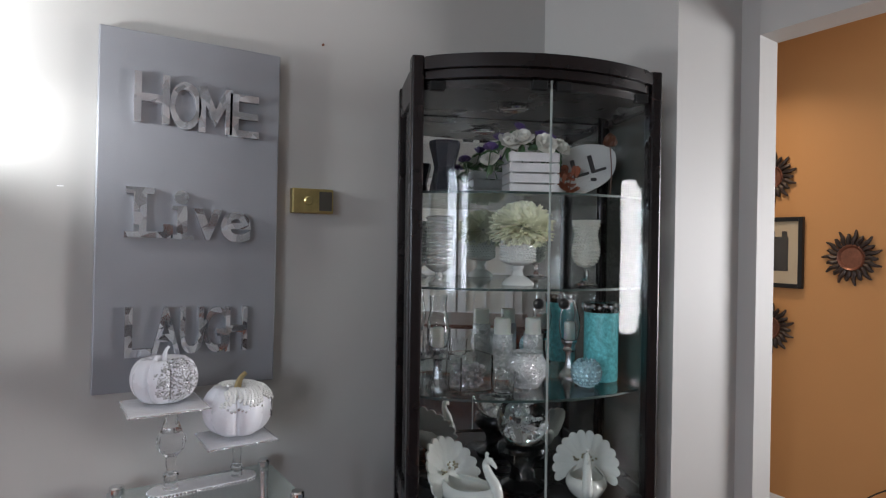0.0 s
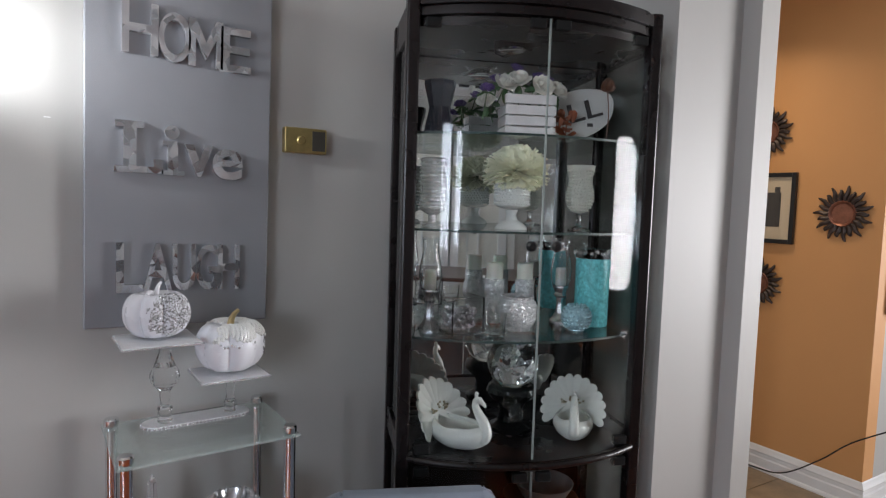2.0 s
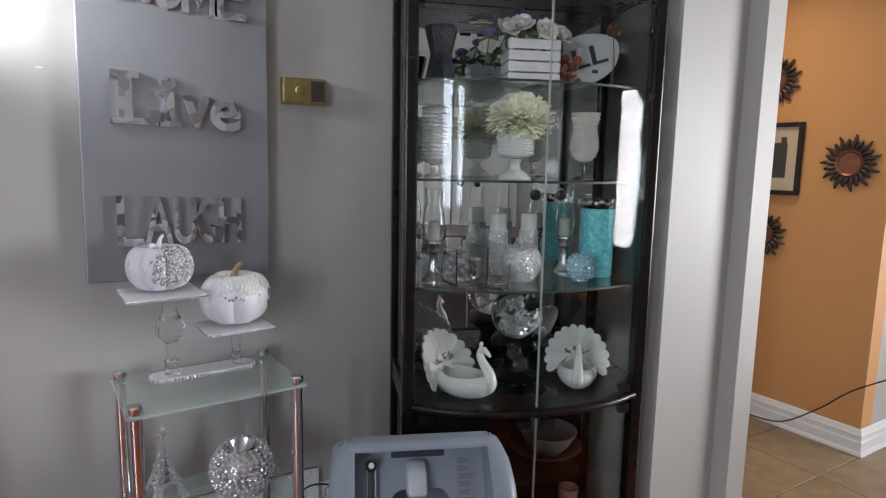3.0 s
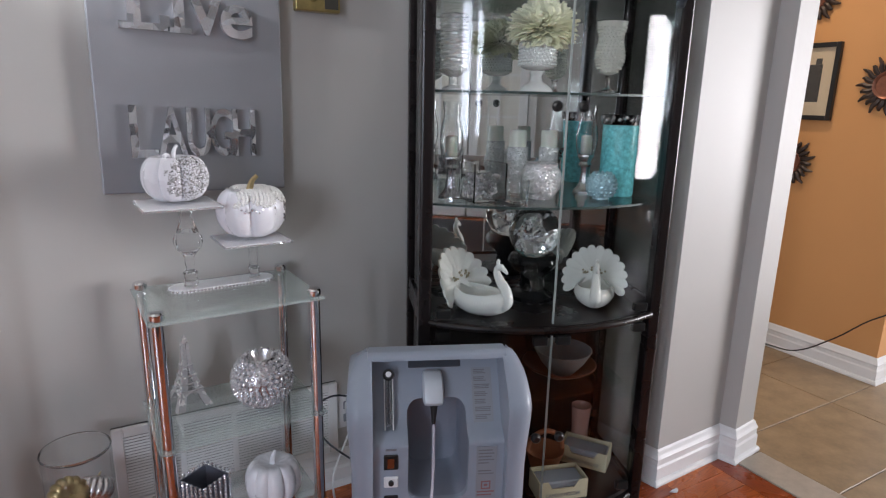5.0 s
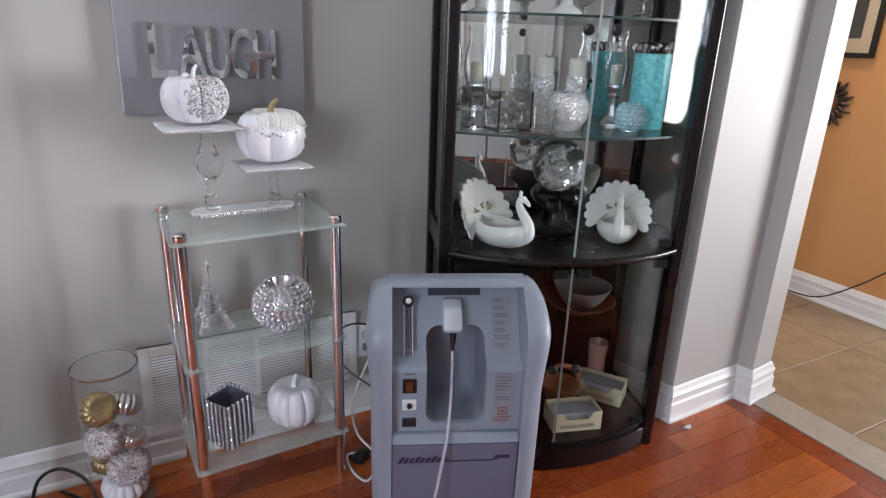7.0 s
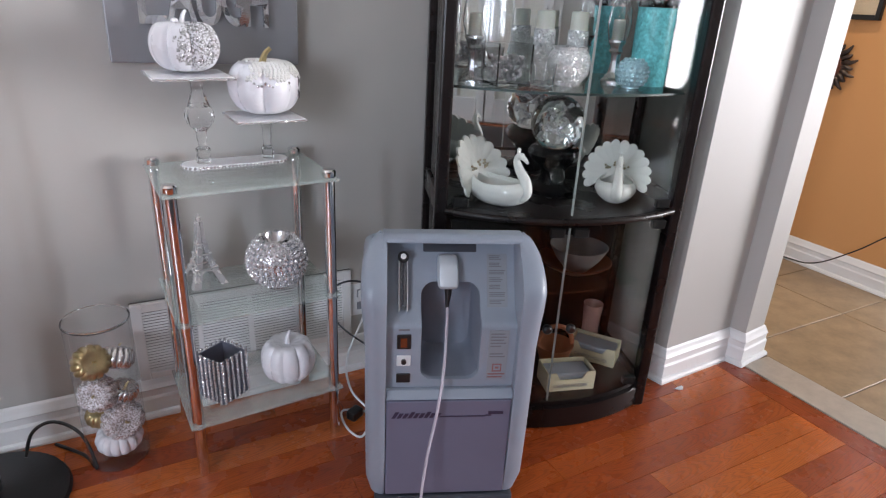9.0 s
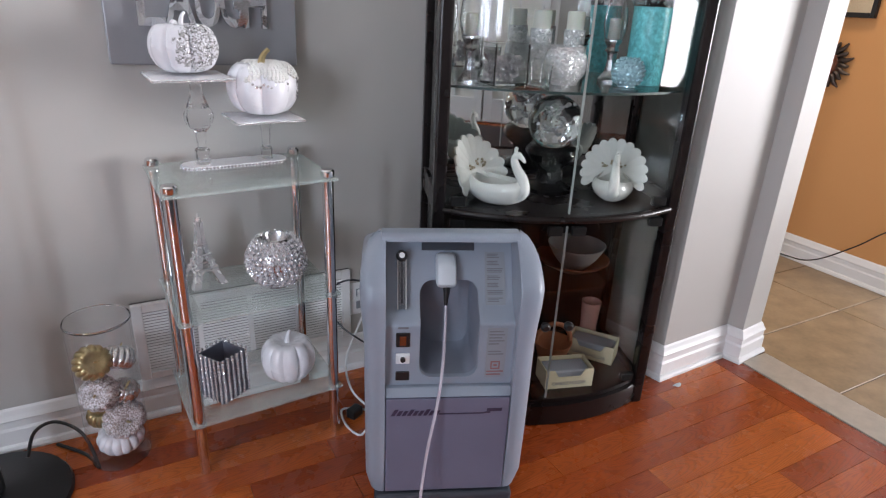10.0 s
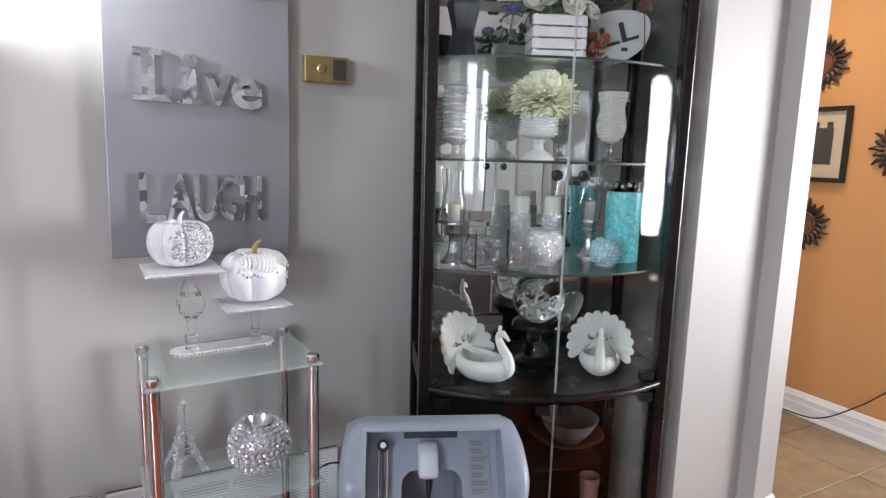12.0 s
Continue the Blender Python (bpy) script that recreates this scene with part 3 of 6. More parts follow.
# ---------------------------------------------------------------- vent
vent = thing("return_air_grille", "white slotted return air grille low on the wall", "vent", pose(0.317, YA - 0.001, 0.0))
# near-black sheet standing in for the shade between and behind the slats
M["vent_shade"] = plain("grille_gap_shade", (0.07, 0.07, 0.07), 0.8)
part("backing", box((-0.318, -0.006, 0.130), (0.318, 0.0, 0.372)), M["vent_shade"], vent)
bm = bmesh.new()
for lo, hi in (((-0.318, -0.020, 0.130), (-0.290, -0.006, 0.372)), ((0.290, -0.020, 0.130), (0.318, -0.006, 0.372)), ((-0.290, -0.020, 0.345), (0.290, -0.006, 0.372)), ((-0.290, -0.020, 0.130), (0.290, -0.006, 0.152))):
    box(lo, hi, 0.002, bm=bm)
part("frame", bm, M["trim"], vent)
for x in (-0.145, 0.0, 0.145):
    part("divider", box((x - 0.007, -0.018, 0.152), (x + 0.007, -0.006, 0.345)), M["trim"], vent)
sl = box((-0.290, -0.004, -0.0038), (0.290, 0.004, 0.0025))
placed(sl, Matrix.Rotation(radians(-28), 4, "X"))
first = part("slat", sl, M["trim"], vent)
first.location = (0, -0.0125, 0.158)
for i in range(1, 21):
    o = first.copy()
    scene.collection.objects.link(o)
    o.location = (0, -0.0125, 0.158 + i * 0.0090)

# ---------------------------------------------------------------- lettering on the canvas
def mosaic(name, scale=34.0, tilt=0.26, base=(0.70, 0.71, 0.73), metal=0.82, rough=0.10):
    """Broken mirror pieces: every cell is tilted its own way."""
    mat, nt, b = nodes_of(name)
    v = coords(nt)
    vo = nt.nodes.new("ShaderNodeTexVoronoi")
    vo.inputs["Scale"].default_value = scale
    nt.links.new(v, vo.inputs["Vector"])
    sub = nt.nodes.new("ShaderNodeVectorMath")
    sub.operation = "SUBTRACT"
    sub.inputs[1].default_value = (0.5, 0.5, 0.5)
    nt.links.new(vo.outputs["Color"], sub.inputs[0])
    sc = nt.nodes.new("ShaderNodeVectorMath")
    sc.operation = "SCALE"
    sc.inputs["Scale"].default_value = tilt
    nt.links.new(sub.outputs[0], sc.inputs[0])
    geo = nt.nodes.new("ShaderNodeNewGeometry")
    add = nt.nodes.new("ShaderNodeVectorMath")
    nt.links.new(geo.outputs["Normal"], add.inputs[0])
    nt.links.new(sc.outputs[0], add.inputs[1])
    nrm = nt.nodes.new("ShaderNodeVectorMath")
    nrm.operation = "NORMALIZE"
    nt.links.new(add.outputs[0], nrm.inputs[0])
    nt.links.new(nrm.outputs[0], b.inputs["Normal"])
    b.inputs["Base Color"].default_value = (*base, 1)
    b.inputs["Metallic"].default_value, b.inputs["Roughness"].default_value = metal, rough
    return mat


M["mosaic"] = mosaic("mirror_mosaic", 34.0, 0.32, (0.66, 0.67, 0.70), 0.86, 0.06)
M["letter_side"] = plain("letter_edge_silver", (0.70, 0.71, 0.73), 0.22, 0.6, vary=0.06)


def font_mesh(text, depth, offset=0.0, bevel=0.0):
    cu = bpy.data.curves.new("glyph", "FONT")
    cu.body, cu.extrude, cu.resolution_u, cu.offset, cu.bevel_depth = text, depth / 2, 5, offset, bevel
    tmp = bpy.data.objects.new("glyph", cu)
    bm = bmesh.new()
    me = tmp.to_mesh()
    bm.from_mesh(me)
    tmp.to_mesh_clear()
    bpy.data.objects.remove(tmp)
    bpy.data.curves.remove(cu)
    return bm


def fit_box(bm, x0, x1, z0, z1, y_face, depth):
    """Stands flat lettering upright and fits it into a rectangle of the x-z plane, its face at y_face."""
    xs, ys, zs = ([v.co[i] for v in bm.verts] for i in range(3))
    ax, bx, ay, by, az, bz = min(xs), max(xs), min(ys), max(ys), min(zs), max(zs)
    for v in bm.verts:
        p, q, r = (v.co.x - ax) / (bx - ax), (v.co.y - ay) / (by - ay), (v.co.z - az) / (bz - az)
        v.co = (x0 + p * (x1 - x0), y_face + (1 - r) * depth, z0 + q * (z1 - z0))
    return bm


def letter(name, bm, x0, x1, z0, z1, depth=0.018, lean=0.0):
    fit_box(bm, x0 - 0.276, x1 - 0.276, z0 - 1.012, z1 - 1.012, -0.0365 - depth, depth)
    fixed(bm)
    for f in bm.faces:
        f.material_index = 0 if f.normal.y < -0.7 else 1
    return part(name, bm, [M["mosaic"], M["letter_side"]], art, "mirror mosaic letter")


letter("letter", prism([(0, 0), (0.2, 0), (0.2, 0.60), (0.5, 0.16), (0.8, 0.60), (0.8, 0), (1, 0), (1, 1), (0.8, 1), (0.5, 0.52), (0.2, 1), (0, 1)], 0, 0.1), 0.282, 0.366, 1.682, 1.802)
for ch, x0, x1, z0, z1 in (("H", 0.131, 0.212, 1.692, 1.816), ("O", 0.212, 0.288, 1.684, 1.806), ("E", 0.360, 0.437, 1.680, 1.794),
                           ("L", 0.122, 0.182, 1.102, 1.228), ("A", 0.182, 0.250, 1.104, 1.226), ("U", 0.250, 0.306, 1.104, 1.225), ("G", 0.306, 0.362, 1.104, 1.224), ("H", 0.362, 0.418, 1.104, 1.223),
                           ("v", 0.276, 0.346, 1.400, 1.482), ("e", 0.344, 0.421, 1.396, 1.478)):
    letter("letter", font_mesh(ch, 0.1, 0.012 if ch in "HOELAUG" else 0.022), x0, x1, z0, z1)
# slab-serif capital and i
bm = bmesh.new()
for x0, x1, z0, z1 in ((0.118, 0.182, 1.512, 1.528), (0.136, 0.165, 1.418, 1.512), (0.116, 0.226, 1.402, 1.418), (0.204, 0.226, 1.418, 1.438)):
    box((x0, z0, 0), (x1, z1, 0.1), bm=bm)
letter("letter", bm, 0.116, 0.226, 1.402, 1.528)
bm = bmesh.new()
for x0, x1, z0, z1 in ((0.224, 0.258, 1.476, 1.486), (0.236, 0.260, 1.412, 1.476), (0.222, 0.276, 1.400, 1.412)):
    box((x0, z0, 0), (x1, z1, 0.1), bm=bm)
placed(lathe([(0.0175, 0.0), (0.0175, 0.1)], 20, bm=bm, centre=(0.246, 1.508)), Matrix())
letter("letter", bm, 0.222, 0.276, 1.400, 1.526)

# ---------------------------------------------------------------- oxygen machine
M["abs"] = plain("pale_blue_grey_plastic", (0.255, 0.292, 0.350), 0.36, vary=0.04, scale=8, grain=500, relief=0.0004)
M["abs_front"] = plain("lilac_grey_plastic_panel", (0.135, 0.138, 0.200), 0.42, vary=0.04, scale=8, grain=500, relief=0.0004)
# shell plastic darkened: the recess's shade is put into this colour
M["well"] = plain("shaded_well_plastic", (0.20, 0.22, 0.27), 0.4, vary=0.05)
M["abs_dark"] = plain("slate_plastic", (0.040, 0.045, 0.058), 0.45, vary=0.06)
M["ink"] = plain("dark_violet_ink", (0.03, 0.02, 0.05), 0.5)
M["label"] = plain("pale_grey_label", (0.25, 0.27, 0.30), 0.5, vary=0.03)
M["label_ink"] = plain("grey_label_ink", (0.16, 0.16, 0.18), 0.5)
M["red_ink"] = plain("faded_red_ink", (0.26, 0.11, 0.11), 0.5)
M["amber"] = plain("amber_rocker", (0.14, 0.035, 0.012), 0.25)
M["white_plastic"] = plain("white_plastic", (0.74, 0.75, 0.76), 0.3, vary=0.04)
M["nozzle"] = plain("pale_outlet_plastic", (0.50, 0.55, 0.60), 0.35, vary=0.04)
M["vase_glass"] = thin_pane("thin_vase_glass", (0.985, 0.985, 0.99), 0.15)
M["clear"] = glass("clear_glass", (0.98, 0.99, 0.99))
M["hose"] = plain("milky_vinyl", (0.62, 0.58, 0.66), 0.25, vary=0.05, Transmission_Weight=0.35)

machine = thing("oxygen_concentrator", "pale blue-grey plastic oxygen concentrator on the wood floor", "medical device", pose(0.677, 1.324, 0, 0, 0, -22.7))
MF, MB = -0.132, 0.215         # front and back of its body


def m_front(z):
    if z <= 0.60:
        return MF + 0.012 * max(0.0, (0.12 - z) / 0.07)
    k = (z - 0.60) / 0.10
    return MF + 0.100 * k ** 1.25


def m_half(z):
    pts = [(0.05, 0.182), (0.10, 0.193), (0.30, 0.195), (0.48, 0.195), (0.56, 0.203), (0.61, 0.205), (0.655, 0.200), (0.685, 0.186), (0.702, 0.162)]
    for (a, p), (c, q) in zip(pts, pts[1:]):
        if z <= c:
            return p + (q - p) * max(0.0, (z - a)) / (c - a)
    return pts[-1][1]


def cheek(side, inner):
    """One upright side of the shell, rounded at its front outer edge and swelling at the shoulder."""
    bm = bmesh.new()
    rings = []
    zs = [0.05, 0.062, 0.10, 0.20, 0.34, 0.46, 0.52, 0.56, 0.60, 0.62, 0.64, 0.66, 0.675, 0.688, 0.697, 0.702]
    for z in zs:
        w, f = m_half(z), m_front(z)
        back = MB - 0.215 * max(0.0, (z - 0.56) / 0.142) ** 1.3
        r = 0.030
        pts = [(inner, f + 0.002), (inner + 0.004, f)]
        for k in range(6):
            a = math.pi / 2 * k / 5
            pts.append((w - r + r * math.sin(a), f + r - r * math.cos(a)))
        pts += [(w, (f + back) / 2), (w - 0.002, back - 0.02), (w - 0.022, back), (inner, back)]
        rings.append([bm.verts.new((side * x, y, z)) for x, y in pts])
    n = len(rings[0])
    for a, c in zip(rings, rings[1:]):
        for k in range(n):
            bm.faces.new((a[k], a[(k + 1) % n], c[(k + 1) % n], c[k]))
    bm.faces.new(rings[0])
    bm.faces.new(rings[-1])
    return fixed(bm)


for side in (-1, 1):
    part("side_shell", cheek(side, 0.148), M["abs"], machine, "", True)


def yz_solid(poly, x0, x1, bevel=0.0, bm=None):
    """A solid with a side outline of (y, z), running from x0 to x1."""
    b2 = prism(poly, 0, 1)
    for v in b2.verts:
        v.co = Vector((x0 + (x1 - x0) * v.co.z, v.co.x, v.co.y))
    fixed(b2)
    if bevel:
        bmesh.ops.bevel(b2, geom=b2.edges[:], offset=bevel, segments=2, profile=0.5, affect="EDGES")
    return b2


part("top_bridge", yz_solid([(-0.044, 0.6855), (0.0, 0.6850), (0.075, 0.640), (0.150, 0.592), (0.176, 0.600), (0.130, 0.631), (0.080, 0.661), (0.036, 0.687), (0.004, 0.7025), (-0.028, 0.7030), (-0.040, 0.697)], -0.158, 0.158, 0.003), M["abs"], machine, "", True)
part("back_shell", box((-0.1475, 0.06, 0.05), (0.1475, MB - 0.002, 0.590)), M["abs"], machine)
part("front_panel", box((-0.1465, MF + 0.003, 0.056), (0.1465, 0.058, 0.331), 0.004, 2), M["abs_front"], machine, "smooth lilac grey lower panel")
part("ledge", yz_solid([(MF + 0.001, 0.335), (0.0, 0.335), (0.0, 0.352), (MF + 0.018, 0.352)], -0.1475, 0.1475, 0.002), M["abs"], machine)


def panel_y(z):
    """Face of the control panel: upright below, a soft step, then leaning back to the brow."""
    low, high = MF + 0.028, MF + 0.072 + 0.086 * max(0.0, z - 0.540) / 0.144
    k = min(1.0, max(0.0, (z - 0.508) / 0.036))
    return low + (high - low) * k * k * (3 - 2 * k)


def slot_outline(x0, x1, z0, z1, r, n=10, m=60):
    """A rounded rectangle as a list of (x, z), each corner in n steps and each side in m."""
    pts = []
    corners = ((x1 - r, z1 - r, 0), (x0 + r, z1 - r, 90), (x0 + r, z0 + r, 180), (x1 - r, z0 + r, 270))
    for i, (cx, cz, a0) in enumerate(corners):
        arc = [(cx + r * math.cos(radians(a0 + 90 * k / n)), cz + r * math.sin(radians(a0 + 90 * k / n))) for k in range(n + 1)]
        nx, nz, na = corners[(i + 1) % 4]
        end = (nx + r * math.cos(radians(na)), nz + r * math.sin(radians(na)))
        pts += arc + [(arc[-1][0] + (end[0] - arc[-1][0]) * k / m, arc[-1][1] + (end[1] - arc[-1][1]) * k / m) for k in range(1, m)]
    return pts


def loft(rings, cap=False):
    bm = bmesh.new()
    vr = [[bm.verts.new(p) for p in ring] for ring in rings]
    n = len(vr[0])
    for p, q in zip(vr, vr[1:]):
        for k in range(n):
            bm.faces.new((p[k], p[(k + 1) % n], q[(k + 1) % n], q[k]))
    if cap:
        bm.faces.new(vr[-1])
    return fixed(bm)


outer = slot_outline(-0.1475, 0.1475, 0.353, 0.684, 0.002)
inner = slot_outline(-0.070, 0.066, 0.372, 0.588, 0.030)
rings = []
for k in range(15):
    f = k / 14
    ring = [(p[0] + (q[0] - p[0]) * f, p[1] + (q[1] - p[1]) * f) for p, q in zip(outer, inner)]
    rings.append([(x, panel_y(z), z) for x, z in ring])
for grow, sink in ((0.9965, 0.0015), (0.988, 0.006), (0.985, 0.012)):
    rings.append([(-0.002 + (x + 0.002) * grow, panel_y(z) + sink, 0.48 + (z - 0.48) * grow) for x, z in inner])
part("control_panel", loft(rings), M["abs"], machine, "smooth leaning panel with a rounded opening", True)
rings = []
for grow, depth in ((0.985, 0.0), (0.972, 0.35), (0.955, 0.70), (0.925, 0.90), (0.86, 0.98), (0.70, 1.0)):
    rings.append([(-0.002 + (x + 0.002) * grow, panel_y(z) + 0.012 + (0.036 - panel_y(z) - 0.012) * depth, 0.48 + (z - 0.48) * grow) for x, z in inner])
# the well's depth shade comes partly from its darker colour
part("bottle_well", loft(rings, True), M["well"], machine, "recessed bottle well with rounded corners, its shade put into the colour", True)
# dark block added in place of the shade beneath the overhanging brow
part("brow_shade", placed(box((-0.066, -0.004, -0.013), (0.060, 0.004, 0.013), 0.003), Matrix.Translation((0, 0.012, 0.656)) @ Matrix.Rotation(radians(-31), 4, "X")), M["abs_dark"], machine, "dark block for the shade under the brow")
noz = yz_solid([(-0.072, 0.592), (-0.056, 0.578), (-0.026, 0.585), (0.004, 0.640), (-0.012, 0.650), (-0.048, 0.634)], -0.033, 0.013, 0.010)
part("nozzle", noz, M["nozzle"], machine, "pale moulded outlet", True)
part("hose_fitting", tube([(-0.009, -0.052, 0.582), (-0.009, -0.056, 0.568), (-0.010, -0.060, 0.552), (-0.010, -0.064, 0.532)], 0.0085, 12, taper=lambda t: 1.15 - 0.75 * t), M["black"], machine, "black ribbed fitting", True)
# flow gauge
LEAN = Matrix.Rotation(radians(-31), 4, "X")
GAUGE = Matrix.Translation((-0.111, -0.045, 0.585)) @ LEAN @ Matrix.Scale(0.92, 4)
fl = part("flow_gauge", placed(box((-0.010, -0.009, -0.062), (0.010, 0.009, 0.062), 0.003), GAUGE), M["clear"], machine, "clear upright flow gauge", True)
part("gauge_scale", placed(box((-0.008, 0.0095, -0.058), (0.008, 0.0105, 0.058)), GAUGE), M["label"], fl)
# added white strips imitate the highlights along the clear gauge's edges
for x in (-0.0112, 0.0090):
    part("gauge_highlight", placed(box((x, -0.0105, -0.064), (x + 0.0022, 0.0085, 0.064), 0.0008), GAUGE), M["white_plastic"], fl, "white strip painted as the clear edge's highlight")
part("gauge_tube", placed(box((-0.0022, -0.0112, -0.050), (0.0022, -0.0095, 0.058), 0.0008), GAUGE), M["abs_dark"], fl, "dark graduated tube")
bm = bmesh.new()
for i in range(9):
    box((-0.006, 0.0085, -0.050 + i * 0.0125), (0.002, 0.0094, -0.0485 + i * 0.0125), bm=bm)
part("gauge_ticks", placed(bm, GAUGE @ Matrix.Translation((0, -0.0205, 0))), M["label_ink"], fl)
kn = lathe([(0.0, 0.018), (0.010, 0.017), (0.013, 0.012), (0.013, 0.0)], 20)
knob_ob = part("gauge_knob", fixed(placed(kn, Matrix.Translation((-0.111, -0.016, 0.640)) @ Matrix.Rotation(radians(57), 4, "X"))), M["black"], fl, "black knob with a white top", True)
dot = lathe([(0.0, 0.0195), (0.0065, 0.0190), (0.0065, 0.017)], 16)
part("knob_mark", fixed(placed(dot, Matrix.Translation((-0.111, -0.016, 0.640)) @ Matrix.Rotation(radians(57), 4, "X"))), M["white_plastic"], knob_ob, "", True)
# switches on the left block
yb = MF + 0.027
for z0, z1, mat, nm in ((0.455, 0.492, "black", "power_switch"), (0.411, 0.438, "white_plastic", "breaker"), (0.366, 0.390, "black", "display")):
    sw = part(nm, box((-0.124, yb - 0.003, z0), (-0.092, yb + 0.010, z1), 0.002), M[mat], machine)
    if nm == "power_switch":
        part("rocker", box((-0.116, yb - 0.007, z0 + 0.007), (-0.101, yb - 0.0032, z1 - 0.007), 0.001), M["amber"], sw, "amber rocker")
    if nm == "breaker":
        part("button", fixed(placed(lathe([(0.006, 0.0), (0.006, 0.006), (0.0, 0.006)], 16), Matrix.Translation((-0.108, yb - 0.003, 0.425)) @ Matrix.Rotation(radians(90), 4, "X"))), M["black"], sw)
part("switch_caption", box((-0.120, yb - 0.001, 0.502), (-0.096, yb + 0.006, 0.506)), M["label_ink"], machine, "tiny dark printed line")
# labels as plain bars
LABEL = Matrix.Translation((0.106, -0.0312, 0.592)) @ LEAN @ Matrix.Scale(0.94, 4)
lab = part("instruction_label", placed(box((-0.025, -0.0008, -0.066), (0.025, 0.0008, 0.066)), LABEL), M["label"], machine, "pale printed label")
bm = bmesh.new()
rng = random.Random(4)
for i in range(7):
    z = 0.059 - i * 0.0182
    for j in range(3):
        box((-0.020, -0.0016, z - j * 0.0041), (rng.uniform(0.004, 0.021), -0.0009, z + 0.0022 - j * 0.0041), bm=bm)
part("print", placed(bm, LABEL), M["label_ink"], lab, "rows of small dark print")
lab = part("warning_label", box((0.084, yb - 0.0012, 0.372), (0.130, yb + 0.006, 0.502)), M["label"], machine, "pale label with a red notice")
bm = bmesh.new()
for i, w in enumerate((0.032, 0.036, 0.030, 0.036, 0.024)):
    box((0.088, yb - 0.0020, 0.492 - i * 0.008), (0.088 + w, yb - 0.0013, 0.4945 - i * 0.008), bm=bm)
for i, w in enumerate((0.030, 0.036)):
    box((0.088, yb - 0.0020, 0.440 - i * 0.007), (0.088 + w, yb - 0.0013, 0.4425 - i * 0.007), bm=bm)
part("print", bm, M["label_ink"], lab)
bm = bmesh.new()
for lo, hi in (((0.096, 0.412), (0.118, 0.415)), ((0.096, 0.394), (0.118, 0.397)), ((0.096, 0.397), (0.099, 0.412)), ((0.115, 0.397), (0.118, 0.412)), ((0.103, 0.402), (0.111, 0.407)), ((0.087, 0.386), (0.127, 0.389)), ((0.087, 0.378), (0.121, 0.381))):
    box((lo[0], yb - 0.0020, lo[1]), (hi[0], yb - 0.0013, hi[1]), bm=bm)
part("red_notice", bm, M["red_ink"], lab, "red warning mark")
# brand mark drawn as plain slanted bars
bm = bmesh.new()
yf = MF + 0.002
for i in range(9):
    x = -0.134 + i * 0.0125
    hgt = 0.017 if i in (0, 3, 6) else 0.013
    b2 = box((x, yf, 0.284), (x + 0.0085, yf + 0.004, 0.284 + hgt))
    for v in b2.verts:
        v.co.x += (v.co.z - 0.284) * 0.55
    tmp = bpy.data.meshes.new("bar")
    b2.to_mesh(tmp)
    b2.free()
    bm.from_mesh(tmp)
    bpy.data.meshes.remove(tmp)
box((-0.022, yf, 0.2855), (0.086, yf + 0.004, 0.2885), bm=bm)
box((0.092, yf, 0.292), (0.128, yf + 0.004, 0.300), bm=bm)
box((0.086, yf, 0.2872), (0.100, yf + 0.004, 0.2905), bm=bm)
part("maker_mark", bm, M["ink"], machine, "dark violet slanted bars and a thin line")
part("base", box((-0.172, MF - 0.004, 0.014), (0.172, MB - 0.02, 0.049), 0.008, 2), M["abs_dark"], machine, "dark slate base")
for x in (-0.125, 0.125):
    for y in (MF + 0.050, MB - 0.05):
        w = lathe([(0.0, -0.010), (0.014, -0.010), (0.017, -0.007), (0.017, 0.007), (0.014, 0.010), (0.0, 0.010)], 20)
        part("caster", fixed(placed(w, Matrix.Translation((x, y, 0.017)) @ Matrix.Rotation(radians(90), 4, "Y"))), M["black"], machine, "small black caster", True)
hose = thing("oxygen_hose", "clear vinyl hose hanging from the machine's outlet to the floor", "hose", pose(0.677, 1.324, 0, 0, 0, -22.7))
part("hose_tube", tube([(-0.010, -0.063, 0.540), (-0.011, -0.080, 0.50), (-0.017, -0.122, 0.42), (-0.030, -0.155, 0.33), (-0.052, -0.185, 0.22), (-0.066, -0.215, 0.11), (-0.072, -0.250, 0.028), (-0.080, -0.32, 0.0055), (-0.10, -0.55, 0.0055), (-0.05, -0.9, 0.0055)], 0.0036, 10), M["hose"], hose, "", True)

# ---------------------------------------------------------------- pumpkins on candle-stick risers
M["white_glaze"] = plain("white_satin_paint", (0.82, 0.82, 0.86), 0.28, vary=0.03, scale=12, grain=90, relief=0.0008)
M["glitter_patch"] = speckle("silver_glitter_patch", (0.70, 0.70, 0.74), (0.50, 0.50, 0.50), 300, 0.01, 0.3, False)
M["dark_fleck"] = plain("dark_glitter", (0.10, 0.09, 0.09), 0.25, 0.6, vary=0.3)
M["pearl"] = plain("pearl_bead", (0.90, 0.90, 0.88), 0.12, 0.1, vary=0.05)
M["gold"] = plain("gold_paint", (0.52, 0.42, 0.22), 0.33, 0.9, vary=0.15, scale=40)
M["rhinestone"] = mosaic("rhinestone_facets", 420, 0.9, (0.85, 0.85, 0.88), 0.75, 0.15)
M["crystal"] = glass("cut_crystal", (1, 1, 1), 0.03, 1.38, 0.0015, 90)
M["white_board"] = plain("white_glitter_board", (0.86, 0.86, 0.88), 0.45, vary=0.06, scale=60, grain=600, relief=0.0008)


